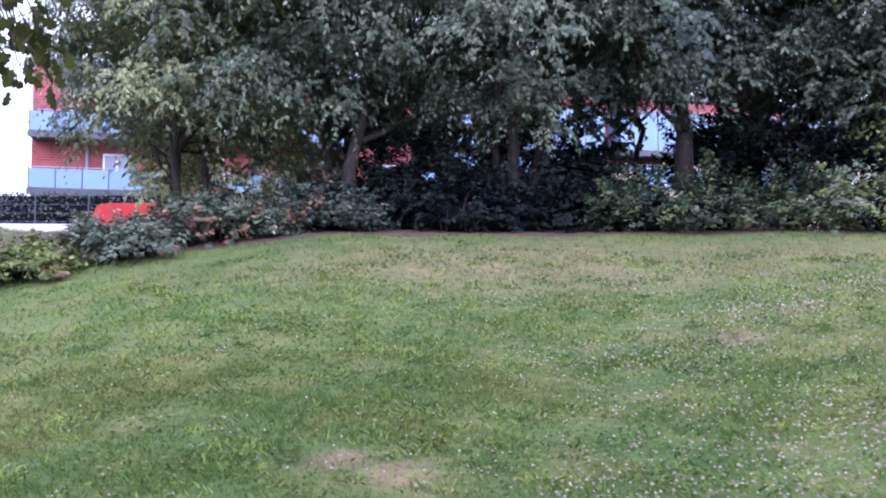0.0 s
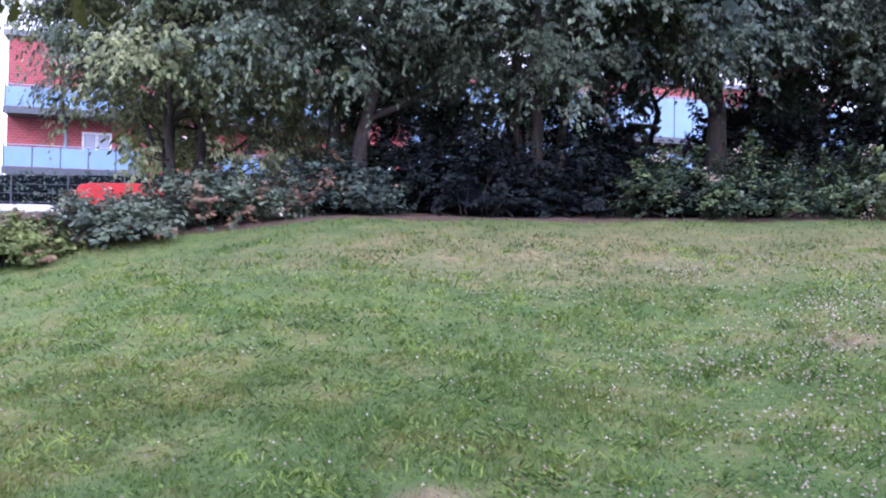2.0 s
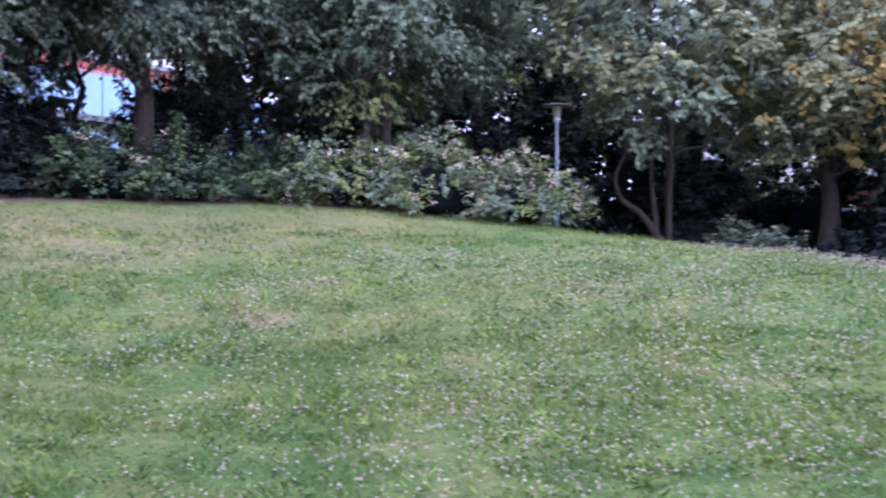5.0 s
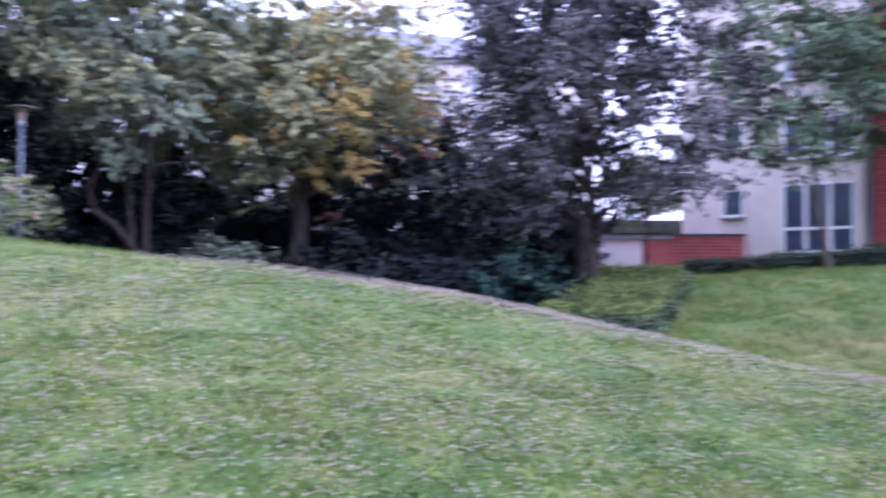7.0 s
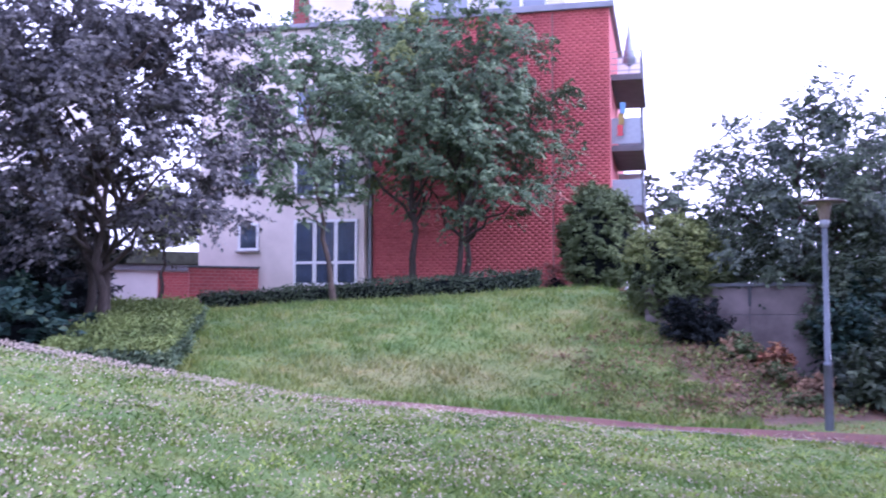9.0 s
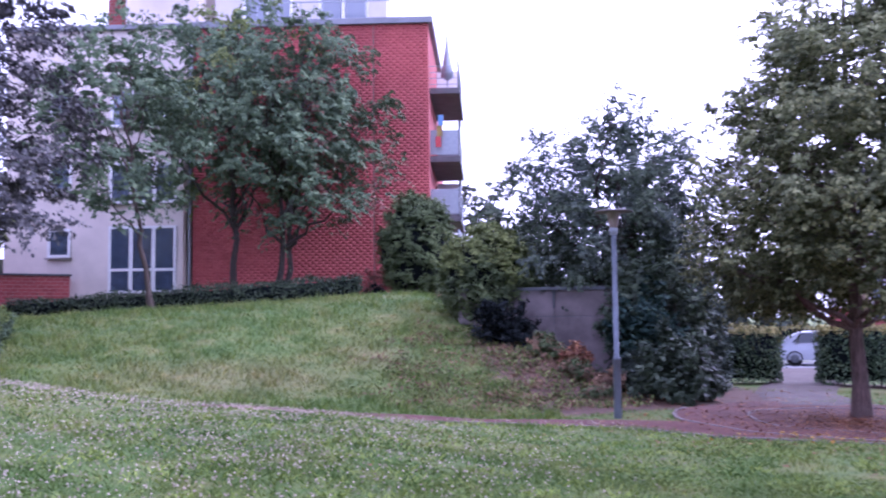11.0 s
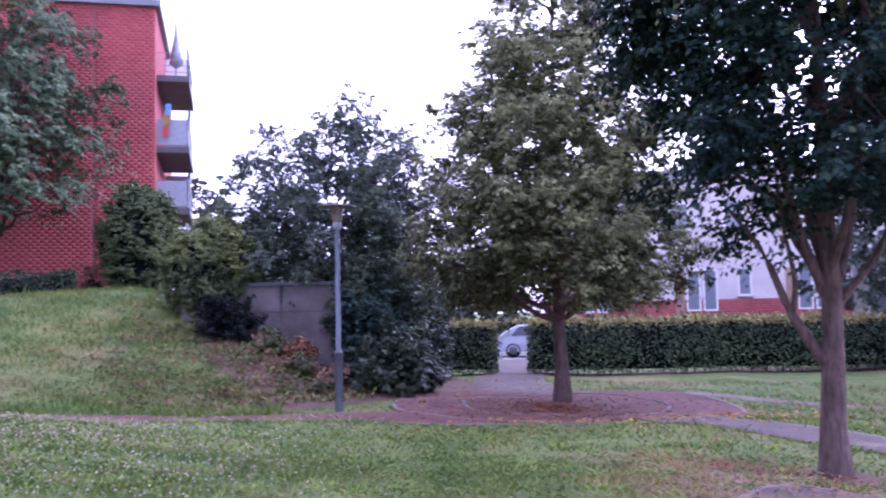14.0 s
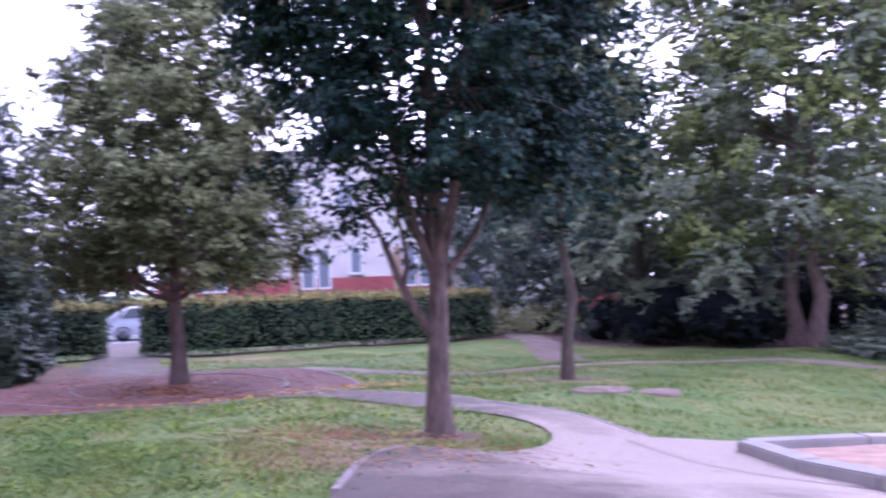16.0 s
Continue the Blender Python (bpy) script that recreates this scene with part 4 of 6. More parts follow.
def balcony(parent, s0, s1, out, z, face=0.0, panel=METAL_GREY, rail=1.05, sections=4, sides=True, clear=False):
    """A balcony on the plane y = face, facing -y: slab, posts, panels, handrail."""
    b = part("balcony", box_bm((s0, face - out, z - 0.22), (s1, face, z), 0.015), SOFFIT, parent, "concrete balcony slab with panelled railing")
    edge = face - out + 0.05
    part("slab_edge", box_bm((s0 - 0.03, face - out - 0.03, z - 0.26), (s1 + 0.03, face - out - 0.003, z + 0.03), 0.008), METAL_DARK, b)
    part("handrail", box_bm((s0, edge - 0.03, z + rail), (s1, edge + 0.03, z + rail + 0.05), 0.008), METAL_GREY, b)
    n = sections
    for k in range(n + 1):
        x = s0 + 0.04 + (s1 - s0 - 0.08) * k / n
        part("post", box_bm((x - 0.025, edge - 0.025, z), (x + 0.025, edge + 0.025, z + rail), 0.004), METAL_DARK, b)
    if clear:
        for zz in (0.12, 0.35, 0.58, 0.81):
            part("rail_bar", box_bm((s0 + 0.02, edge - 0.012, z + zz), (s1 - 0.02, edge + 0.012, z + zz + 0.024), 0.003), METAL_GREY, b)
            part("rail_bar", box_bm((s0 + 0.008, edge + 0.03, z + zz), (s0 + 0.032, face - 0.01, z + zz + 0.024), 0.003), METAL_GREY, b)
        return b
    for k in range(n):
        x0 = s0 + 0.04 + (s1 - s0 - 0.08) * k / n + 0.03
        x1 = s0 + 0.04 + (s1 - s0 - 0.08) * (k + 1) / n - 0.03
        part("panel", box_bm((x0, edge - 0.012, z + 0.06), (x1, edge + 0.012, z + rail - 0.06), 0.003), panel, b)
    if sides:
        for x in (s0 + 0.02, s1 - 0.02):
            part("side_panel", box_bm((x - 0.012, edge + 0.03, z + 0.06), (x + 0.012, face - 0.01, z + rail - 0.02), 0.003), panel, b)
    return b


def walls_with_brick(name, bm, mat, parent, label=""):
    ob = part(name, bm, mat, parent, label)
    brick_uv(ob.data)
    return ob


# the red house: local x runs south along its front, local y into the house
RH = Matrix(((-0.294, 0.956, 0, 36.19), (-0.956, -0.294, 0, 7.86), (0, 0, 1, 0), (0, 0, 0, 1)))
red_house = thing("apartment_house", (0, 0, 0), "red brick apartment house with a pale rendered wing", "building")
red_house.matrix_basis = RH
gable = walls_with_brick("brick_wall", box_bm((6.9, 0, 1.4), (15.6, 11, 12.45)), BRICK, red_house, "red brick gable wall")
part("expansion_joint", box_bm((13.56, -0.008, 2.0), (13.60, 0.03, 12.4)), BRICK_DARK, red_house, "dark vertical joint in the brickwork")
part("rendered_wing", box_bm((0, -0.35, 1.4), (6.65, 10, 12.35), 0.02), RENDER_CREAM, red_house, "cream rendered wall with faint stains")
part("recess", box_bm((6.64, 0.25, 1.4), (6.91, 9, 12.3)), BRICK_DARK, red_house)
part("roof_edge", box_bm((6.7, -0.14, 12.45), (15.78, 11.1, 12.68), 0.02), ROOF_GREY, red_house, "grey metal roof edge")
part("roof_edge", box_bm((-0.25, -0.55, 12.352), (6.74, 10.1, 12.52), 0.02), ROOF_GREY, red_house, "grey metal roof edge")
part("attic_wall", box_bm((7.4, 0.9, 12.66), (14.0, 9, 15.2), 0.02), RENDER_WHITE, red_house, "set-back pale attic storey")
part("attic_wall", box_bm((4.2, 0.2, 12.5), (7.0, 9, 14.6), 0.02), RENDER_CREAM, red_house, "pale attic wall above the wing")
for a in (8.5, 11.4):
    w = house_window(red_house, "attic_window", a, 12.9, 1.9, 1.5, 2, (), False)
    w.location.y = 0.9
part("attic_rail", box_bm((9.2, 0.02, 13.35), (14.2, 0.06, 13.40), 0.01), METAL_GREY, red_house)
for k in range(7):
    part("rail_post", box_bm((9.22 + k * 0.82, 0.02, 12.66), (9.25 + k * 0.82, 0.05, 13.36), 0.004), METAL_GREY, red_house)
ch = part("chimney", box_bm((3.5, 0.25, 12.4), (4.18, 1.4, 14.4), 0.03), BRICK_DARK, red_house, "small dark red brick chimney with a cap")
brick_uv(ch.data)
part("cap", box_bm((3.42, 0.17, 14.4), (4.19, 1.5, 14.52), 0.02), ROOF_GREY, ch)
for s, z, w, h, pn, bars in ((3.92, 2.62, 2.5, 2.45, 3, (0.85,)), (1.66, 3.95, 0.85, 1.05, 1, ()), (3.92, 5.9, 2.5, 1.5, 3, ()), (1.66, 6.4, 0.85, 1.05, 1, ()),
                             (3.92, 8.7, 2.5, 1.5, 3, ()), (1.66, 9.1, 0.85, 1.05, 1, ())):
    wd = house_window(red_house, "window", s, z, w, h, pn, bars, curtain=True)
    wd.location.y = -0.35
part("downpipe", mesh_of("downpipe", *tube([(6.78, -0.05, 2.2), (6.78, -0.05, 7), (6.78, -0.05, 12.4)], [0.06] * 3, 10), METAL_GREY, True), None, red_house, "grey rain pipe")
# the balconies stand on the south side of the red house
SIDE = RH @ Matrix.Translation((15.6, 0, 0)) @ Matrix.Rotation(radians(90), 4, "Z")
side = thing("balcony_row", (0, 0, 0), "stack of grey steel balconies on a red brick house side", "balconies")
side.matrix_basis = SIDE
for z in (5.4, 7.62, 10.2):
    balcony(side, 0.7, 5.6, 1.12, z, 0.0, METAL_GREY, 1.0, 6, clear=z > 9)
    part("privacy_screen", box_bm((5.62, -1.0, z), (5.66, -0.02, z + 1.9), 0.005), FRAME_WHITE, side, "pale privacy screen")
part("column", mesh_of("column", *tube([(5.4, -0.98, 2.0), (5.4, -0.98, 7), (5.4, -0.98, 11.4)], [0.07] * 3, 10), METAL_GREY, True), None, side)
part("screen_wall", box_bm((0.75, -1.08, 2.3), (2.9, -1.0, 4.88), 0.01), METAL_GREY, side, "grey panelled wall below the lowest balcony")
part("screen_rail", box_bm((0.7, -1.14, 3.75), (2.95, -1.085, 3.82), 0.005), METAL_DARK, side)
parasol = thing("parasol", (0, 0, 0), "folded grey parasol on a balcony", "parasol")
parasol.matrix_basis = SIDE @ Matrix.Translation((2.0, -0.62, 10.2))
part("pole", mesh_of("pole", *tube([(0, 0, 0), (0, 0, 2.7)], [0.025, 0.015], 8), METAL_GREY, True), None, parasol)
part("folded_canopy", mesh_of("folded_canopy", *tube([(0, 0, 0.6), (0, 0, 0.75), (0, 0, 1.2), (0, 0, 1.9), (0, 0, 2.6)], [0.05, 0.26, 0.2, 0.07, 0.015], 10), METAL_GREY, True), None, parasol)
flag = thing("cloth_banner", (0, 0, 0), "hanging striped cloth in blue, yellow and red", "banner")
flag.matrix_basis = SIDE @ Matrix.Translation((0.4, -0.3, 7.9))
for k, (c0, mt) in enumerate(((0.8, PAINT_BLUE), (0.4, LEAF_YELLOW), (0.0, LAMP_RED))):
    part("stripe", box_bm((0, -0.22 + 0.05 * k, c0), (0.03, -0.02 + 0.05 * k, c0 + 0.4), 0.01), mt, flag)

low_wall = thing("low_brick_wall", (33.9, 7.9, 2.3), "low red brick wall with a dark coping", "wall", turn=-73)
walls_with_brick("wall", box_bm((0, 0, -1.4), (2.5, 0.3, 0.95)), BRICK, low_wall)
part("coping", box_bm((-0.05, -0.05, 0.95), (2.55, 0.35, 1.02), 0.01), METAL_DARK, low_wall)


def long_house(name, label, origin, direction, length, depth, z0, z1, wall, band=None, floors=(), win=(), roof=ROOF_GREY, balconies=(), panel=PANEL_BLUE):
    """A far house: front along direction from origin, seen on the side to the right of that direction."""
    d = Vector((direction[0], direction[1], 0)).normalized()
    back = Vector((-d.y, d.x, 0))
    h = thing(name, (0, 0, 0), label, "building")
    h.matrix_basis = Matrix(((d.x, back.x, 0, origin[0]), (d.y, back.y, 0, origin[1]), (0, 0, 1, 0), (0, 0, 0, 1)))
    w = part("wall", box_bm((0, 0, z0), (length, depth, z1), 0.02), wall, h)
    if wall in (BRICK, BRICK_DARK):
        brick_uv(w.data)
    part("roof", box_bm((-0.2, -0.25, z1), (length + 0.2, depth + 0.2, z1 + 0.25), 0.03), roof, h)
    if band:
        bnd = part("plinth", box_bm((-0.03, -0.04, z0), (length + 0.03, 0.2, band)), BRICK, h, "red brick plinth")
        brick_uv(bnd.data)
    for z, hh, ww, step, start, panes in win:
        s = start
        while s + ww < length - 0.3:
            house_window(h, "window", s, z, ww, hh, panes)
            s += step
    for s0, s1, z, out, *tall in balconies:
        balcony(h, s0, s1, out, z, 0.0, panel, tall[0] if tall else 1.0, max(2, int((s1 - s0) / 1.1)))
    return h


# the brick house with pale blue balconies beyond the street
north = long_house("apartment_house", "red brick apartment house with pale blue balcony panels", (-19.5, 44.2), (0.97, 0.24), 44, 9, 2.6, 11.9, BRICK,
                   win=((6.3, 1.4, 1.3, 4.4, 3.2, 2), (9.0, 1.4, 1.3, 4.4, 3.2, 2)),
                   balconies=((0.1, 6.0, 8.45, 1.5), (0.1, 6.0, 5.8, 1.5), (9, 15, 8.45, 1.5), (9, 15, 5.8, 1.5), (18.5, 28.6, 8.6, 1.5, 2.3), (18.5, 28.6, 5.8, 1.5, 2.4), (29.4, 36, 8.75, 1.5, 2.2), (29.4, 36, 5.8, 1.5, 2.2), (37.2, 43.6, 8.75, 1.5, 2.2), (37.2, 43.6, 5.8, 1.5, 2.2)))
part("attic_wall", box_bm((3.2, 1.6, 12.1), (43.6, 8, 15.3), 0.02), RENDER_WHITE, north, "set-back white attic storey")
part("attic_roof", box_bm((2.4, 0.8, 15.3), (44.2, 8.6, 15.55), 0.02), ROOF_GREY, north)
part("downpipe", mesh_of("downpipe", *tube([(2.5, -0.1, 4), (2.5, -0.1, 8), (2.5, -0.1, 11.2)], [0.07] * 3, 8), METAL_GREY, True), None, north)

# pale house far behind the trees in the north-east, with a hipped end
ne = long_house("apartment_house", "large pale rendered apartment house behind the trees", (42.5, 38), (0.42, -0.91), 24, 12, 2, 14.2, RENDER_WHITE,
                win=((4.0, 1.5, 1.3, 3.1, 1.2, 2), (7.0, 1.5, 1.3, 3.1, 1.2, 2), (10.0, 1.5, 1.3, 3.1, 1.2, 2), (12.4, 1.3, 1.3, 3.1, 1.2, 2)))
rbm = bmesh.new()
rv = [rbm.verts.new(c) for c in ((-0.5, -0.5, 14.45), (24.5, -0.5, 14.45), (24.5, 12.5, 14.45), (-0.5, 12.5, 14.45), (4, 6, 18.2), (15, 6, 17.4))]
for f in ((0, 1, 5, 4), (1, 2, 5), (2, 3, 4, 5), (3, 0, 4), (3, 2, 1, 0)):
    rbm.faces.new([rv[i] for i in f])
part("pitched_roof", rbm, ROOF_GREY, ne)

# white house with a brick plinth behind the long hedge
south = long_house("terraced_house", "white rendered house with a red brick plinth", (40.2, -30.0), (-0.72, -0.70), 27, 9, -0.4, 8.6, RENDER_WHITE, band=1.95,
                   win=((5.6, 1.5, 1.0, 2.7, 1.4, 1), ))
for s in (2.0, 7.5, 13.0, 18.6, 23.2):
    for a, w in ((0.0, 0.75), (0.85, 0.75)):
        wf = house_window(south, "window", s + a * 1.0, 1.35, w, 2.2, 1, (), False)
    part("door_panel", box_bm((s - 0.55, -0.09, 0.9), (s - 0.08, -0.02, 3.5), 0.01), FRAME_TAN, south, "tan wooden panel beside the window")
    house_window(south, "window", s + 2.6, 2.1, 0.7, 1.5, 1)

small = long_house("garden_house", "small white house behind shrubs", (22.5, -32.0), (-0.9, -0.45), 5.0, 5, -0.4, 3.4, RENDER_WHITE, win=((1.0, 1.3, 0.9, 1.7, 0.5, 1), ))
small2 = long_house("garden_house", "low white building behind the trees", (12.0, -43.0), (-0.98, -0.2), 9.0, 5, -0.5, 2.6, RENDER_WHITE, win=((0.5, 1.1, 1.0, 2.2, 0.8, 2), ))
garage = long_house("garage", "low white garage with red brick end and mossy roof", (40.9, 16.5), (0.25, -0.97), 7.4, 5, 1.0, 3.5, RENDER_WHITE, win=())
part("mossy_roof", box_bm((-0.4, -0.5, 3.76), (7.8, 5.4, 4.35), 0.08), MOSS, garage, "dark mossy flat roof")
walls_with_brick("brick_end", box_bm((5.7, -0.05, 1.0), (7.42, 0.1, 3.44)), BRICK, garage, "red brick wall end")

# grey concrete wall beside the bank
gw = thing("concrete_wall", (19.0, -8.3, 0.0), "weathered grey concrete retaining wall with a dark top", "wall", turn=61)
for k, (x0, x1) in enumerate(((-0.25, 1.28), (1.29, 2.25), (2.26, 3.6))):
    for z0, z1 in ((-0.3, 1.58), (1.592, 2.2)):
        part("panel", box_bm((x0, -0.12, z0), (x1, 0.12, z1), 0.012), WALL_GREY, gw)
part("core", box_bm((-0.24, -0.10, -0.3), (3.59, 0.10, 2.19)), METAL_DARK, gw)
part("coping", box_bm((-0.3, -0.16, 2.2), (3.65, 0.16, 2.28), 0.01), METAL_DARK, gw, "dark coping")
part("downpipe", mesh_of("downpipe", *tube([(1.28, 0.15, 1.78), (1.28, 0.15, 2.1), (1.28, 0.15, 2.2)], [0.03, 0.035, 0.06], 10), METAL_DARK, True), None, gw, "short dark pipe at the wall top")
part("end_post", box_bm((-0.36, -0.08, -0.3), (-0.255, 0.08, 1.75), 0.01), RUST, gw, "rusty brown end post")

# white retaining wall, fence and hedge across the street
rw = thing("retaining_wall", (-30, 38.4, ground_z(-30, 38.4)), "low white retaining wall along the street", "wall")
part("wall", box_bm((0, 0, -0.5), (34, 0.3, 1.15), 0.02), RENDER_WHITE, rw)
fence = thing("mesh_fence", (-30, 38.55, ground_z(-30, 38.4) + 1.15), "thin dark wire fence on the wall", "fence")
for k in range(16):
    part("post", box_bm((k * 2.2 - 0.02, -0.02, 0), (k * 2.2 + 0.02, 0.02, 1.25), 0.004), METAL_DARK, fence)
for z in (0.1, 0.45, 0.8, 1.2):
    part("rail", box_bm((0, -0.01, z - 0.008), (33, 0.01, z + 0.008)), METAL_DARK, fence)


# ---------------------------------------------------------------- street lamps
def street_lamp(base, label):
    t = thing("street_lamp", base, label, "street lamp", "park lamps")
    t.scale = (1, 1, 1.0)
    part("pole", mesh_of("pole", *tube([(0, 0, -0.2), (0, 0, 0.95), (0, 0, 0.952), (0, 0, 1.0), (0, 0, 1.002), (0, 0, 3.05)], [0.065, 0.065, 0.068, 0.068, 0.044, 0.04], 14), LAMP_POLE, True), None, t, "pale grey steel pole")
    part("collar", mesh_of("collar", *tube([(0, 0, 3.02), (0, 0, 3.05), (0, 0, 3.12), (0, 0, 3.14)], [0.05, 0.07, 0.078, 0.05], 14), METAL_GREY, True), None, t)
    part("lamp_glass", mesh_of("lamp_glass", *tube([(0, 0, 3.14), (0, 0, 3.2), (0, 0, 3.34), (0, 0, 3.40)], [0.062, 0.078, 0.105, 0.115], 16), LAMP_GLASS, True), None, t, "milky glass lamp body")
    part("shade", mesh_of("shade", *tube([(0, 0, 3.395), (0, 0, 3.40), (0, 0, 3.415), (0, 0, 3.435), (0, 0, 3.46)], [0.10, 0.32, 0.322, 0.23, 0.02], 24), LAMP_SHADE), None, t, "flat dark round lamp shade")
    return t


street_lamp((13.04, -5.70, ground_z(13.04, -5.70)), "grey park lamp with a flat round shade beside the path")
street_lamp((13.4, 17.2, ground_z(13.4, 17.2)), "grey park lamp with a flat round shade before dark trees")


# ---------------------------------------------------------------- cars
def car(base, turn, paint, label, length=4.1, van=False):
    t = thing("car", base, label, "car", turn=turn)
    L, Wd, H = length / 2, 0.84, 1.45
    prof = [(-L, 0.45), (-L + 0.03, 0.72), (-L + 0.14, 0.93), (-L + 0.52, 1.20), (-L + 0.95, 1.38), (-0.20, H), (0.35, 1.41), (0.95, 1.02), (1.25, 0.94), (L - 0.22, 0.80), (L - 0.03, 0.62), (L, 0.42), (L - 0.08, 0.26), (-L + 0.08, 0.26)]
    if van:
        prof = [(-L, 0.45), (-L + 0.02, 0.8), (-L + 0.06, 1.15), (-L + 0.16, 1.30), (-L + 0.5, 1.36), (-0.1, 1.38), (0.55, 1.32), (1.15, 1.02), (1.45, 0.96), (L - 0.15, 0.90), (L - 0.03, 0.62), (L, 0.42), (L - 0.08, 0.26), (-L + 0.08, 0.26)]
    bm = bmesh.new()
    rings = []
    for y, k in ((-Wd, 0.93), (-Wd + 0.10, 1.0), (Wd - 0.10, 1.0), (Wd, 0.93)):
        ring = []
        for x, z in prof:
            tuck = 1 - (0.05 if van else 0.16) * max(0, (z - 0.92) / 0.5)
            ring.append(bm.verts.new((x * (0.985 if k < 1 else 1), y * tuck, 0.26 + (z - 0.26) * (0.985 if k < 1 else 1))))
        rings.append(ring)
    n = len(prof)
    for a, b in zip(rings[:-1], rings[1:]):
        for i in range(n):
            bm.faces.new((a[i], a[(i + 1) % n], b[(i + 1) % n], b[i]))
    bm.faces.new(rings[0][::-1])
    bm.faces.new(rings[-1])
    bmesh.ops.recalc_face_normals(bm, faces=bm.faces)
    body = part("body", bm, paint, t)
    for sg in (-1, 1):
        for x0, x1, xt0, xt1 in (() if van else ((-L + 0.66, -0.48, -L + 1.02, -0.46), (-0.40, 0.82, -0.36, 0.32))):
            g = bmesh.new()
            yb, yt = (Wd - 0.005), (Wd * 0.875)
            vs = [g.verts.new(c) for c in ((x0, sg * yb, 0.96), (x1, sg * yb, 0.96), (xt1, sg * yt, 1.34), (xt0, sg * yt, 1.34),
                                           (x0, sg * (yb - 0.03), 0.96), (x1, sg * (yb - 0.03), 0.96), (xt1, sg * (yt - 0.03), 1.34), (xt0, sg * (yt - 0.03), 1.34))]
            for f in ((0, 1, 2, 3), (7, 6, 5, 4), (0, 4, 5, 1), (1, 5, 6, 2), (2, 6, 7, 3), (3, 7, 4, 0)):
                g.faces.new([vs[i] for i in f])
            bmesh.ops.recalc_face_normals(g, faces=g.faces)
            part("side_window", g, CAR_GLASS, body)
        for x in (-L + 0.75, L - 0.78):
            w = part("wheel", mesh_of("wheel", *tube([(x, sg * (Wd - 0.18), 0.31), (x, sg * (Wd - 0.16), 0.31), (x, sg * (Wd + 0.02), 0.31), (x, sg * (Wd + 0.035), 0.31)], [0.22, 0.315, 0.315, 0.26], 20), TYRE, True), None, t)
            part("rim", mesh_of("rim", *tube([(x, sg * (Wd + 0.02), 0.31), (x, sg * (Wd + 0.03), 0.31), (x, sg * (Wd + 0.032), 0.31)], [0.18, 0.17, 0.01], 16), METAL_DARK, True), None, w)
        part("headlight", box_bm((L - 0.26, sg * 0.62 - 0.14, 0.60), (L - 0.02, sg * 0.62 + 0.14, 0.74), 0.03), GLASS, t)
        part("tail_light", box_bm((-L - 0.005, sg * 0.66 - 0.10, 0.72), (-L + 0.14, sg * 0.66 + 0.10, 0.98), 0.03), LAMP_RED, t)
        part("mirror", box_bm((0.62, sg * 0.93 - 0.08, 0.95), (0.74, sg * 0.93 + 0.08, 1.07), 0.02), paint, t)
    part("bumper", box_bm((L - 0.08, -0.72, 0.30), (L + 0.03, 0.72, 0.50), 0.03), paint, t)
    ws = bmesh.new()
    vs = [ws.verts.new(c) for c in ((0.93, -0.70, 1.045), (0.93, 0.70, 1.045), (0.37, 0.62, 1.405), (0.37, -0.62, 1.405), (0.95, -0.70, 1.06), (0.95, 0.70, 1.06), (0.39, 0.62, 1.425), (0.39, -0.62, 1.425))]
    for f in ((3, 2, 1, 0), (4, 5, 6, 7), (0, 1, 5, 4), (1, 2, 6, 5), (2, 3, 7, 6), (3, 0, 4, 7)):
        ws.faces.new([vs[i] for i in f])
    if van:
        ws.free()
    else:
        part("windscreen", ws, CAR_GLASS, t)
    return t


car((32.0, -23.8, ground_z(32.0, -23.8)), 235, PAINT_SILVER, "silver hatchback parked behind the hedge gap")
car((38.3, -20.9, ground_z(38.3, -20.9)), 60, PAINT_BLUE, "blue parked car half hidden by shrubs")
VAN = (-9.6, 31.6)
car((*VAN, ground_z(*VAN) + 0.03), 3, PAINT_RED, "small red delivery van parked behind the shrubs", 3.9, True)


# ---------------------------------------------------------------- trees and shrubs, north side
def on(x, y, dz=0.0):
    return (x, y, ground_z(x, y) + dz)


HANG = dict(size=(0.060, 0.098), slim=0.42, droop=0.6, seen=5.0)
tree("tree", "spreading light green tree with feathery drooping leaves", on(-5.45, 20.0), 8.5, 0.13, (0.5, 2.45, 2.4), 11, 260, 660, LEAF_OLIVE, BARK_DARK, clump_r=0.6, limbs=9, first=0.12, stems=3, shape=0.35, second=LEAF_GREY, share=0.25, **HANG)
tree("tree", "broad tree with hanging grey-green leaves and dark trunk", on(-2.2, 19.9), 9.5, 0.22, (1.9, 3.0, 3.0), 12, 250, 660, LEAF_GREY, BARK_DARK, clump_r=0.62, limbs=8, first=0.22, stems=2, shape=0.2, **HANG)
tree("tree", "multi-stemmed tree with hanging grey-green leaves", on(1.6, 19.8), 9.5, 0.18, (1.7, 3.2, 2.9), 13, 270, 660, LEAF_GREY, BARK_DARK, clump_r=0.62, limbs=6, first=0.18, stems=3, shape=0.2, second=LEAF_LIGHT, share=0.06, **HANG)
tree("tree", "thick-trunked tree with dark green crown", on(5.2, 20.4), 10.0, 0.25, (2.0, 3.0, 2.9), 14, 330, 620, LEAF_DARK, BARK_DARK, (0.062, 0.10), 0.48, 0.5, 0.6, 13, 0.25, shape=0.2, seen=5.0, second=LEAF_GREY, share=0.45)
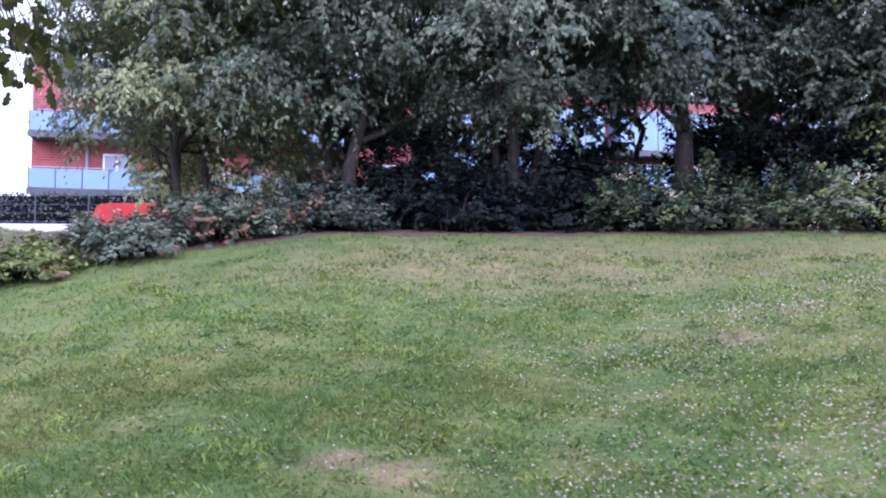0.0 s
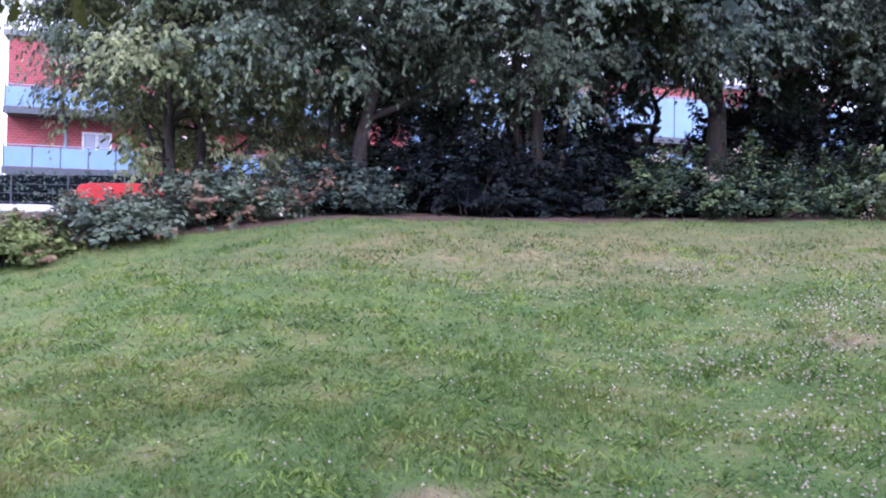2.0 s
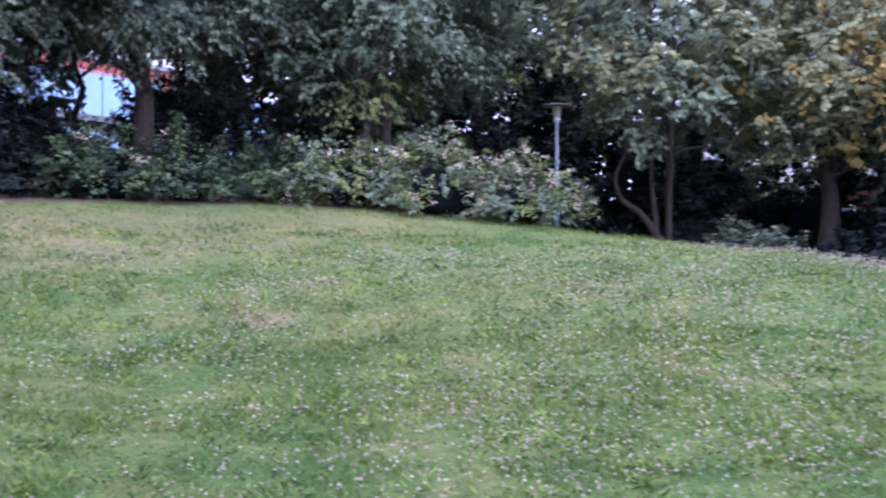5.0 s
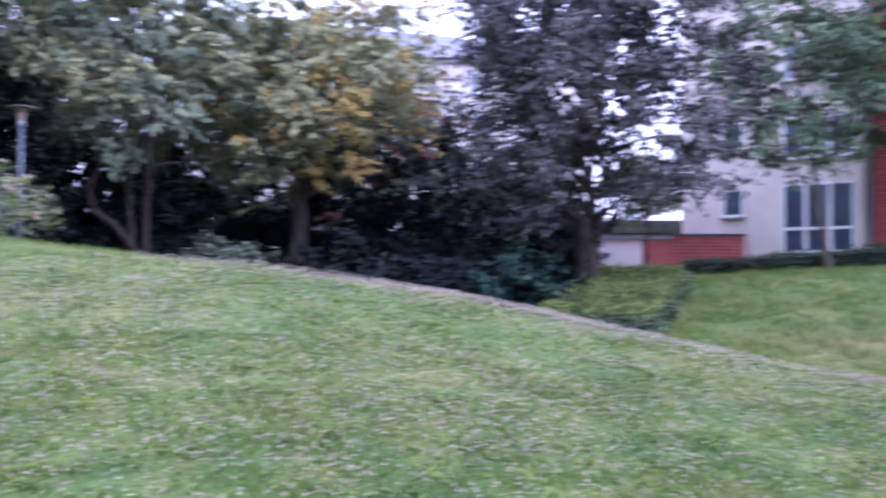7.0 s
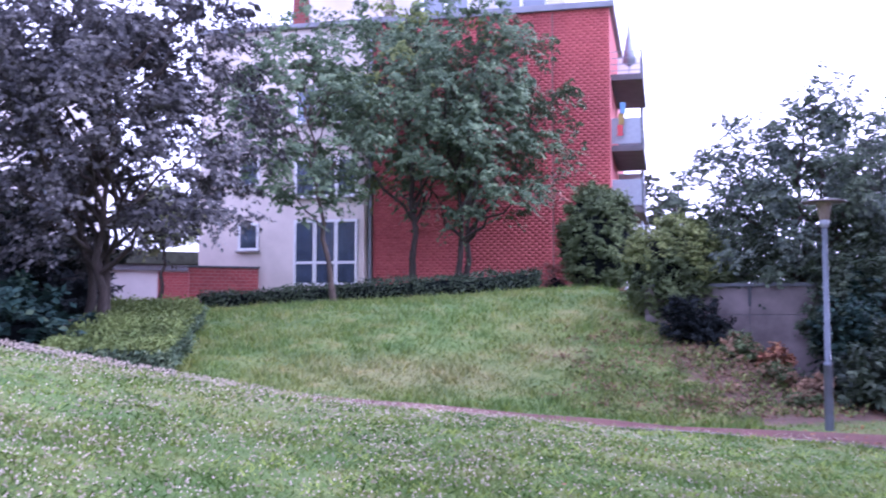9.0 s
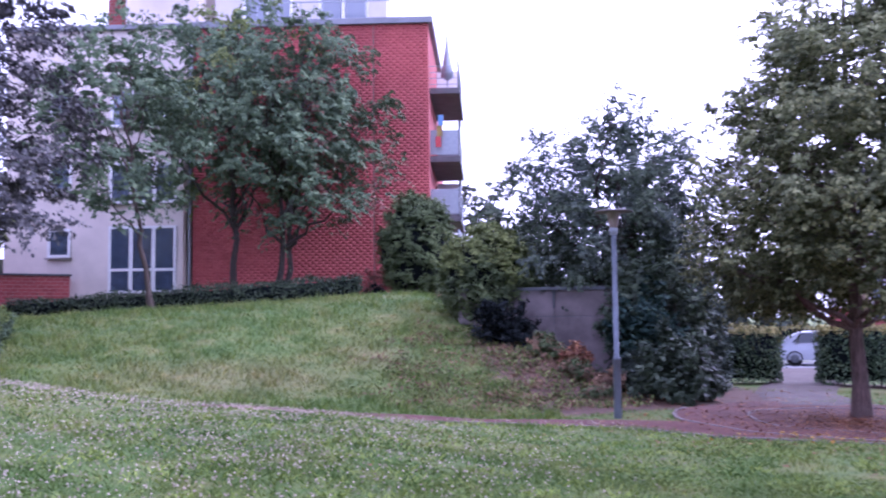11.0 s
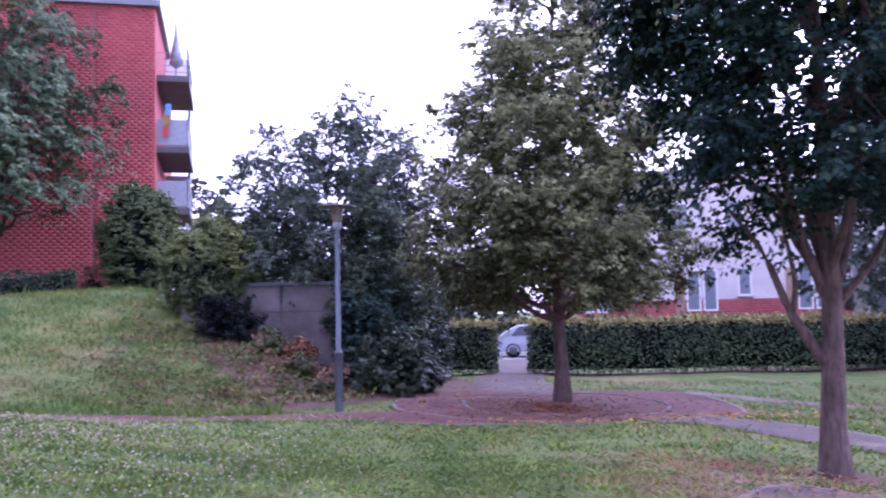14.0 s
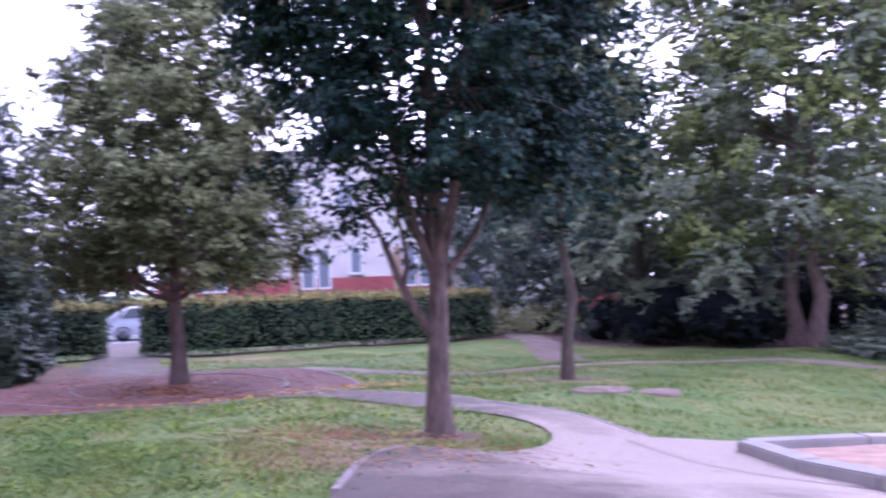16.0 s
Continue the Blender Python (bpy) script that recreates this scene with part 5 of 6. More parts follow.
tree("tree", "dark purple-leaved tree behind the shrubs", on(7.8, 23.6), 9.5, 0.22, (1.3, 2.3, 2.2), 15, 130, 520, LEAF_PURPLE, BARK_DARK, (0.09, 0.14), 0.5, 0.3, 0.55, 9, 0.2, shape=0.3, second=LEAF_RED, share=0.3, seen=5.5)
tree("tree", "broad dark tree with two trunks above the rose bushes", on(10.2, 19.8), 10.0, 0.22, (2.1, 3.2, 3.0), 16, 270, 600, LEAF_GREY, BARK_DARK, (0.062, 0.10), 0.48, 0.5, 0.6, 8, 0.25, stems=2, shape=0.2, seen=5.0, second=LEAF_LIGHT, share=0.08, splay=0.13)
tree("tree", "tall dark green tree behind a park lamp", on(16.6, 24.5), 12.0, 0.28, (0.6, 3.4, 3.2), 17, 170, 240, LEAF_GREY, BARK_DARK, (0.12, 0.18), 0.55, 0.3, 0.8, 10, 0.2, shape=0.3)
tree("tree", "light green tree beside the street", on(-6.4, 25.5), 8.0, 0.2, (0.6, 1.9, 2.2), 18, 70, 240, LEAF_LIGHT, BARK_DARK, (0.12, 0.18), 0.5, 0.4, 0.7, 8, 0.2, shape=0.3)
for k, (x, y, h, r) in enumerate(((-2.6, 25.5, 9.5, 3.2), (1.6, 26.0, 10, 3.0), (12.4, 25.0, 11, 2.8), (28.0, 20.0, 9.5, 3.2), (22.0, 22.5, 10.0, 3.6), (14.5, 29.5, 10.5, 3.4), (20.5, 28.5, 10.5, 3.4), (26.5, 25.5, 10.0, 3.4))):
    tree("tree", "dark green tree standing behind the shrub belt", on(x, y), h, 0.22, (0.2, r, r), 130 + k, 80, 270, LEAF_GREY, BARK_DARK, (0.14, 0.22), 0.55, 0.35, 0.85, 8, 0.2, shape=0.2, group="trees of the shrub belt")
tree("tree", "slender dark tree before the brick house", on(5.7, 27.6), 8.4, 0.12, (3.2, 2.2, 2.0), 23, 120, 260, LEAF_DARK, BARK_DARK, (0.10, 0.15), 0.5, 0.4, 0.6, 9, 0.3, shape=0.3, group="trees of the shrub belt")
tree("tree", "crooked olive-green tree with twisted limbs", on(17.8, 18.0), 8.5, 0.11, (2.8, 3.3, 3.0), 19, 150, 400, LEAF_PALE, BARK_DARK, (0.08, 0.13), 0.55, 0.35, 0.6, 8, 0.35, stems=3, shape=0.3, second=LEAF_ROSE, share=0.6, splay=0.12, seen=6.0, extra=(([(0.1, 0.0, 0.2), (-0.5, 0.3, 1.1), (-0.95, 0.6, 1.5), (-1.05, 0.7, 2.1), (-0.8, 0.6, 2.8), (-1.2, 0.9, 3.6)], 0.10, 0.03),))
tree("tree", "olive-green tree with yellow and orange turning leaves", on(21.6, 15.8), 8.2, 0.30, (2.4, 3.1, 3.1), 20, 170, 380, LEAF_PALE, BARK_DARK, (0.08, 0.13), 0.55, 0.35, 0.6, 11, 0.22, shape=0.3, second=LEAF_YELLOW, share=0.26)
tree("tree", "russet-tinged bushy tree among evergreens", on(25.6, 15.0), 7.0, 0.18, (0.5, 2.5, 2.4), 21, 120, 270, LEAF_DARK, BARK_DARK, (0.09, 0.14), 0.55, 0.3, 0.62, 8, 0.2, stems=2, shape=0.3, second=LEAF_RED, share=0.25)

for k, (x, y, rx, ry, rz, lf, lab) in enumerate((
        (-7.3, 16.2, 1.3, 1.0, 0.75, LEAF_LIGHT, "low pale green shrub at the lawn edge"), (-5.7, 17.1, 1.3, 1.0, 0.8, LEAF_GREY, "low grey-green shrub with dead flower heads"),
        (-4.1, 17.8, 1.3, 1.0, 0.9, LEAF_GREY, "low grey-green shrub below the trees"), (-2.3, 18.5, 1.2, 1.1, 0.95, LEAF_DARK, "low dark shrub below the trees"),
        (0.2, 18.9, 1.5, 1.2, 1.6, LEAF_SHADE, "dense dark green shrub in deep shade"), (2.1, 18.8, 1.4, 1.2, 1.3, LEAF_SHADE, "dense dark shrub below hanging branches"),
        (-0.9, 20.3, 1.6, 1.2, 2.3, LEAF_SHADE, "tall dark shrub in deep shade"), (1.4, 20.5, 1.7, 1.2, 2.6, LEAF_SHADE, "tall dark shrub in deep shade"), (3.4, 19.9, 1.3, 1.2, 1.7, LEAF_SHADE, "dark shrub beside a trunk"),
        (5.9, 21.0, 1.4, 1.2, 2.5, LEAF_SHADE, "dark shrub beneath a thick trunk"), (8.2, 20.4, 1.6, 1.3, 2.5, LEAF_SHADE, "dark shrub behind the rose bushes"),
        (6.9, 22.8, 1.5, 1.2, 3.2, LEAF_SHADE, "tall dark shrub below the trees"), (9.8, 22.6, 1.7, 1.3, 2.3, LEAF_SHADE, "tall dark shrub below the trees"), (3.0, 22.8, 1.0, 1.0, 2.2, LEAF_SHADE, "dark shrub below the trees"))):
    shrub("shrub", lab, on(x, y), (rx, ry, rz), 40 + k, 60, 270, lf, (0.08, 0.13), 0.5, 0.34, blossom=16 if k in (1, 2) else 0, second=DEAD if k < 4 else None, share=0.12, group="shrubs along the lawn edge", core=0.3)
for k, (x, y, rx, ry, rz, nb) in enumerate(((3.9, 18.0, 1.2, 0.9, 1.15, 12), (5.2, 17.8, 1.2, 0.9, 1.35, 16), (6.6, 17.3, 1.0, 0.8, 1.05, 8), (7.9, 16.4, 1.5, 1.0, 1.4, 50), (9.2, 15.6, 1.5, 1.1, 1.7, 80), (10.5, 14.9, 1.4, 1.0, 1.3, 110))):
    shrub("rose_bush", "rose bush with faded pinkish white flower heads", on(x, y), (rx, ry, rz), 60 + k, 70, 230, LEAF_ROSE if k > 2 else LEAF_RHODO, (0.06, 0.10), 0.55, 0.32, blossom=nb, cat="rose bush", blossom_size=0.08,
          group="rose bushes along the lawn edge", second=LEAF_LIGHT if k > 2 else LEAF_BUSH, share=0.3)

# Filler shrubs, mostly near black: the shade below the crowns is in their colour.
for k, (x, y, rx, ry, rz, lf) in enumerate(((15.6, 19.5, 1.6, 1.4, 1.5, LEAF_SHADE), (17.2, 21.0, 2.0, 1.8, 3.8, LEAF_SHADE), (19.8, 18.8, 1.6, 1.4, 3.0, LEAF_SHADE), (20.0, 21.5, 2.2, 2.0, 3.2, LEAF_SHADE), (24.0, 17.6, 2.2, 1.9, 3.8, LEAF_SHADE),
                                            (24.6, 13.4, 2.0, 1.8, 4.2, LEAF_SHADE), (22.4, 10.6, 1.9, 1.7, 3.0, LEAF_SHADE), (23.6, 8.9, 1.6, 1.5, 2.3, LEAF_SHADE), (27.6, 12.6, 2.2, 2.0, 4.4, LEAF_SHADE), (22.0, 12.0, 1.5, 1.3, 1.5, LEAF_SHADE), (20.6, 10.2, 1.6, 1.4, 1.6, LEAF_SHADE), (26.3, 11.2, 2.0, 1.8, 2.9, LEAF_SHADE), (18.6, 16.0, 1.2, 1.1, 1.0, LEAF_GREY),
                                            (17.0, 8.9, 1.2, 1.1, 0.9, LEAF_SHADE), (18.7, 9.3, 1.5, 1.3, 1.5, LEAF_SHADE), (17.4, 11.6, 1.4, 1.3, 1.2, LEAF_SHADE), (16.2, 22.6, 2.2, 2.0, 3.2, LEAF_SHADE), (20.2, 20.0, 2.3, 2.1, 3.4, LEAF_SHADE), (25.2, 20.0, 2.5, 2.3, 4.4, LEAF_SHADE), (16.6, 14.2, 1.0, 0.9, 0.7, LEAF_GREY), (28.8, 14.4, 2.2, 2.0, 3.6, LEAF_SHADE), (14.4, 19.8, 1.6, 1.4, 3.2, LEAF_SHADE), (12.6, 21.8, 2.0, 1.7, 3.6, LEAF_SHADE), (18.4, 21.4, 2.0, 1.8, 3.8, LEAF_SHADE), (16.9, 7.5, 1.2, 1.1, 1.3, LEAF_DEEP), (14.7, 19.1, 1.4, 1.3, 4.4, LEAF_SHADE), (14.9, 20.8, 1.4, 1.3, 4.6, LEAF_SHADE), (23.5, 14.6, 1.5, 1.4, 4.2, LEAF_SHADE))):
    shrub("shrub", "dense dark shrub filling the shade below the trees", on(x, y), (rx, ry, rz), 80 + k, 44, 130, lf, (0.15, 0.22), 0.55, 0.42, group="evergreen shrubs below the trees")

hedge("hedge", "dark clipped hedge behind a fence", [(-32, 40.0), (-16, 40.2), (4, 40.4)], 0.8, 2.5, 101, LEAF_DARK, None, 60, (0.10, 0.16), stems=False)

# ---------------------------------------------------------------- bank of the red house
tree("tree", "purple-grey leaved tree with several stems", on(19.3, 6.75), 8.6, 0.14, (1.35, 2.65, 2.65), 31, 310, 390, LEAF_PURPLE, BARK_DARK, (0.062, 0.095), 0.55, 0.25, 0.46, 12, 0.25, stems=3, shape=0.42, splay=0.10, steep=1.1, fork=1.3, seen=7.2)
tree("tree", "slim leaning tree with airy green crown", on(26.2, 2.25), 8.2, 0.085, (2.3, 2.05, 2.05), 32, 130, 250, LEAF_GREEN, BARK, (0.07, 0.105), 0.55, 0.35, 0.5, 9, 0.3, lean=(-0.3, 1.1), shape=0.4, steep=1.3)
tree("tree", "tall green tree with a forked trunk before the brick wall", on(30.6, -0.15), 10.6, 0.13, (3.4, 2.8, 2.8), 33, 170, 330, LEAF_GREEN, BARK_DARK, (0.075, 0.12), 0.5, 0.4, 0.55, 11, 0.35, lean=(0, 0.3), shape=0.4, second=LEAF_LIGHT, share=0.12, steep=1.5, fork=2.6)
tree("tree", "rounded green tree with a forked trunk before the brick wall", on(30.4, -1.55), 10.0, 0.15, (2.5, 2.7, 2.55), 34, 190, 340, LEAF_GREEN, BARK_DARK, (0.075, 0.12), 0.5, 0.4, 0.55, 9, 0.3, lean=(0, -0.6), stems=2, shape=0.5, second=LEAF_RED, share=0.05, steep=1.4, splay=0.16, fork=1.9)
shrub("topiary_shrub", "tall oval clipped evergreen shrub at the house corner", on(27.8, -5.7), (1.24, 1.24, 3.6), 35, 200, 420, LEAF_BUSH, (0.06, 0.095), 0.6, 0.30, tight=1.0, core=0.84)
shrub("shrub", "round green shrub with a lit yellow-green top in its leaf colour", on(21.0, -5.95), (1.3, 1.3, 2.55), 36, 150, 420, LEAF_BUSH, (0.055, 0.09), 0.55, 0.32, second=LEAF_LIGHT, share=0.55, lit=True, tight=1.0, core=0.72)
# Added shrub in shade colour, standing for the round shrub's dark underside.
shrub("shrub", "low near-black shrub as shade below the round shrub", on(19.3, -5.8), (0.75, 0.7, 1.0), 37, 60, 190, LEAF_SHADE, (0.06, 0.10), 0.55, 0.28)
shrub("shrub", "small reddish shrub before the brick wall", on(29.2, -4.6), (0.9, 0.8, 1.0), 38, 26, 110, LEAF_RED, (0.05, 0.08), 0.55, 0.25)
hedge("hedge", "long low dark green clipped hedge before the red house", [(28.9, 6.4), (27.6, 2.2), (26.2, -3.6)], 0.8, 0.62, 102, LEAF_RHODO, None, 520, (0.06, 0.09), stems=False, gap=0.02)
# Pale top and dark sides of this hedge are light and shade as leaf colours.
hedge("box_hedge", "broad low light green box hedge on the slope", [(15.0, 5.45), (21.0, 6.05)], 1.95, 0.55, 103, LEAF_HEDGE, LEAF_BOX_LIT, 2000, (0.05, 0.08), stems=False, gap=0.02)

# ---------------------------------------------------------------- by the concrete wall
tree("tree", "wide-crowned dark tree with airy top", on(20.8, -9.25), 7.0, 0.14, (1.0, 2.1, 2.1), 51, 290, 560, LEAF_RHODO, BARK_DARK, (0.046, 0.075), 0.55, 0.3, 0.46, 12, 0.2, stems=3, shape=0.1, second=LEAF_DARK, share=0.4, splay=0.2)
for k, (x, y, rx, ry, rz, lf) in enumerate(((16.8, -8.2, 0.9, 0.85, 2.3, LEAF_DEEP), (15.3, -7.9, 0.8, 0.75, 1.3, LEAF_RHODO), (15.5, -8.4, 0.55, 0.5, 1.1, LEAF_RHODO), (17.7, -9.0, 1.1, 1.0, 3.3, LEAF_RHODO), (18.5, -8.8, 1.2, 1.1, 4.2, LEAF_RHODO), (16.2, -7.7, 0.5, 0.45, 0.7, LEAF_DARK), (18.4, -10.0, 0.95, 0.9, 3.5, LEAF_DARK), (18.4, -10.5, 0.4, 0.4, 1.9, LEAF_DARK))):
    shrub("shrub", "dense dark glossy shrub beside the path" if k != 3 else "tall grey-green shrub beside the path", on(x, y), (rx, ry, rz), 70 + k, 75, 190, lf, (0.10, 0.16), 0.45, 0.34, group="shrubs beside the lamp")
for k, (x, y, r, h) in enumerate(((17.9, -6.25, 0.5, 0.55), (16.5, -6.35, 0.45, 0.45), (16.0, -6.9, 0.5, 0.6), (17.4, -6.2, 0.4, 0.4), (15.4, -6.4, 0.35, 0.3))):
    shrub("shrub", "low half-dry twiggy shrub on bare soil", on(x, y), (r * 0.6, r * 0.55, h * 0.62), 160 + k, 12, 90, LEAF_BUSH if k != 2 else DEAD, (0.05, 0.09), 0.5, 0.2, core=0, second=DEAD, share=0.3, group="dry shrubs at the wall foot")
shrub("shrub", "small orange-leaved shrub before the wall", on(17.1, -6.6), (0.34, 0.3, 0.36), 79, 12, 70, LITTER, (0.06, 0.1), 0.5, 0.25)
for x, y in ((28.6, 11.6), (27.6, 13.4)):
    tree("tree", "dark bushy evergreen tree behind the bank", on(x, y), 4.8, 0.14, (0.3, 1.5, 1.5), int(150 + x), 70, 230, LEAF_DARK, BARK_DARK, (0.09, 0.14), 0.5, 0.3, 0.5, 8, 0.2, shape=0.3, second=LEAF_SHADE, share=0.5)
tree("tree", "bushy olive tree beside the house corner", on(32.6, 8.6), 4.6, 0.10, (2.1, 1.1, 1.1), 151, 50, 220, LEAF_OLIVE, BARK_DARK, (0.09, 0.13), 0.5, 0.3, 0.4, 8, 0.2, shape=0.4)
tree("tree", "distant small tree beyond the house", on(38.7, -11.6), 7.8, 0.2, (0.6, 2.0, 2.0), 52, 80, 210, LEAF_RHODO, BARK_DARK, (0.12, 0.18), 0.5, 0.3, 0.7, 8, 0.2, shape=0.3)

# ---------------------------------------------------------------- tree circle, hedges and lawn trees
# Darker linden tint low down, bright olive above: shade and light as colour.
tree("tree", "young linden tree with an upright airy crown", on(11.9, -9.45), 9.2, 0.13, (1.6, 2.65, 2.65), 53, 660, 500, LEAF_LINDEN, BARK_TRUNK, (0.039, 0.062), 0.6, 0.35, 0.34, 22, 0.2, second=LEAF_OLIVE, share=0.6, wobble=0.004, group="trees of the lower lawn", hollow=0.22, cone=True, steep=0.5, seen=7.2, rise=0.35)


def limb_line(*points):
    """Points seen from the lawn: across, away, up, turned into the tree's own axes."""
    return [(-0.53 * a + 0.848 * b, -0.848 * a - 0.53 * b, h) for a, b, h in points]


FORKS = [(limb_line((-0.03, 0, 0.95), (-0.16, 0.02, 1.15), (-0.33, 0.05, 1.45), (-0.52, 0.1, 1.95), (-0.85, 0.1, 2.4)), 0.062, 0.014),
         (limb_line((-0.30, 0.05, 1.4), (-0.28, 0.0, 1.7), (-0.40, -0.1, 2.2), (-0.50, -0.2, 3.0)), 0.030, 0.010),
         (limb_line((0.02, 0, 1.5), (0.22, 0.1, 2.0), (0.42, 0.2, 3.0), (0.55, 0.2, 4.6)), 0.050, 0.016),
         (limb_line((-0.02, 0, 1.55), (-0.28, -0.1, 2.2), (-0.52, -0.2, 3.2), (-0.75, -0.2, 4.4)), 0.050, 0.014),
         (limb_line((0, 0, 1.65), (0.10, -0.4, 2.5), (0.15, -0.7, 4.0)), 0.045, 0.014),
         (limb_line((0, 0, 1.7), (-0.08, 0.35, 2.6), (-0.12, 0.6, 4.0)), 0.045, 0.014),
         (limb_line((0.05, 0, 1.45), (0.42, -0.1, 1.95), (0.78, -0.1, 2.8), (1.0, -0.1, 3.8)), 0.040, 0.012)]
tree("tree", "tree with dark glossy leaves and a smooth grey-brown trunk", on(4.0, -6.35), 7.5, 0.118, (1.8, 1.65, 1.65), 54, 470, 600, LEAF_DEEP, BARK_TRUNK, (0.036, 0.056), 0.58, 0.35, 0.33, 9, 0.17, shape=0, second=LEAF_OLIVE, share=0.07, group="trees of the lower lawn", hollow=0.5, wobble=0.003, steep=1.7, fork=1.6, extra=FORKS, open_heart=(-0.53, -0.848, 0.34, 4.3), seen=4.9, lumpy=0.08)
tree("tree", "slim dark green tree on the lower lawn", on(6.4, -13.1), 9.4, 0.095, (2.1, 1.12, 1.12), 55, 220, 330, LEAF_DEEP, BARK, (0.052, 0.085), 0.55, 0.35, 0.42, 14, 0.25, shape=0.3, second=LEAF_OLIVE, share=0.14, group="trees of the lower lawn", steep=1.5, fork=1.9, seen=6.8)
tree("tree", "large spreading green tree with a forked trunk", on(4.8, -21.4), 11.0, 0.25, (1.3, 3.6, 3.5), 56, 440, 450, LEAF_LIGHT, BARK_RED, (0.066, 0.105), 0.5, 0.3, 0.62, 14, 0.15, stems=2, shape=0.9, second=LEAF_ROSE, share=0.55, steep=0.4, splay=0.08, seen=9.5, hollow=0.3)
tree("tree", "green tree standing between shrubs", on(9.4, -22.6), 8.0, 0.2, (1.8, 2.6, 2.6), 57, 150, 240, LEAF_ROSE, BARK_DARK, (0.09, 0.13), 0.5, 0.4, 0.6, 11, 0.25, shape=0.5)
tree("tree", "green tree behind the hedge end", on(14.6, -27.0), 7.5, 0.2, (0.7, 2.6, 2.6), 58, 150, 260, LEAF_DARK, BARK_DARK, (0.10, 0.15), 0.5, 0.4, 0.65, 10, 0.25, shape=0.4)
tree("tree", "dark tree beyond the lawn", on(-0.5, -27.0), 7.0, 0.2, (0.7, 3.4, 3.0), 59, 140, 260, LEAF_DARK, BARK_DARK, (0.11, 0.17), 0.5, 0.4, 0.8, 10, 0.2, shape=0.4)
hedge("hedge", "long clipped beech hedge with a yellowish top", [(18.6, -13.55), (17.4, -15.6), (16.1, -18.0), (14.9, -20.4), (14.2, -22.2)], 0.9, 1.42, 105, LEAF_HEDGE, LEAF_TOP, 480, (0.06, 0.10), gap=0.07, group="clipped hedges by the gap")
hedge("hedge", "short clipped beech hedge beside the gap", [(19.3, -12.95), (20.5, -11.4), (21.4, -10.2)], 0.9, 1.35, 106, LEAF_HEDGE, LEAF_TOP, 480, (0.06, 0.10), gap=0.07, group="clipped hedges by the gap")
hedge("hedge", "second clipped hedge behind the parking place", [(44, -23.0), (37.0, -29.0), (27.0, -38.5)], 0.9, 1.5, 107, LEAF_LIGHT, LEAF_TOP, 100, (0.10, 0.16), stems=False, gap=0.03)
hedge("hedge", "clipped hedge with a yellow top behind the long hedge", [(25.2, -20.8), (22.6, -23.6), (19.5, -26.5)], 0.9, 1.35, 108, LEAF_HEDGE, LEAF_TOP, 220, (0.09, 0.14), stems=False, gap=0.03)
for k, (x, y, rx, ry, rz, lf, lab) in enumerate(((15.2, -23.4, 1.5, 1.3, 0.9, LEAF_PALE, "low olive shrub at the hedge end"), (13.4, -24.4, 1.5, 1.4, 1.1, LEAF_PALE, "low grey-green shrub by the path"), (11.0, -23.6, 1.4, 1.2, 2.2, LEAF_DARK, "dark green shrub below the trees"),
                                                 (8.6, -22.2, 1.5, 1.3, 1.75, LEAF_SHADE, "evergreen mound, lit top and shaded base in its leaf colour"), (6.6, -21.6, 1.4, 1.3, 1.65, LEAF_SHADE, "evergreen mound, lit top and shaded base in its leaf colour"), (3.2, -20.6, 1.2, 1.0, 0.8, LEAF_GREY, "low green shrub at the tree foot"), (1.9, -20.6, 1.4, 1.2, 1.0, LEAF_GREY, "low green shrub at the lawn end"),
                                                 (-0.8, -22.4, 2.0, 1.6, 1.8, LEAF_DARK, "dark shrub beyond the lawn"), (5.6, -25.0, 1.6, 1.4, 2.6, LEAF_SHADE, "dark shrub in deep shade behind a tree"), (3.9, -24.2, 1.6, 1.4, 2.2, LEAF_SHADE, "dark shrub in deep shade behind a tree"), (7.6, -24.6, 1.6, 1.4, 2.4, LEAF_SHADE, "dark shrub in deep shade behind mounds"))):
    # The two mounds carry their lit tops and dark undersides as leaf colours.
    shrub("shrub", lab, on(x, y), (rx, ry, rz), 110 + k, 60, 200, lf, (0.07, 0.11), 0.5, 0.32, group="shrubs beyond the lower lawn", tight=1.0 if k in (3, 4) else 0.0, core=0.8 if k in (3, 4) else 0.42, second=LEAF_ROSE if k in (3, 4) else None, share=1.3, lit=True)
for k, (x, y, h) in enumerate(((48, -24, 7), (40, -42, 9), (26, -45, 9), (14, -50, 10), (2, -48, 10), (46.5, -28, 5.5), (51, -21, 6.0), (11.5, -28.5, 6), (6.5, -28.5, 5), (20.5, -33, 7), (6.3, -35.0, 13))):
    tree("tree", "distant tree behind the houses", on(x, y), h, 0.25, (0.6, 3.4, 3.2), 120 + k, 60, 170, LEAF_DARK, BARK_DARK, (0.16, 0.26), 0.55, 0.3, 0.95, 8, 0.2, shape=0.3, group="distant trees")


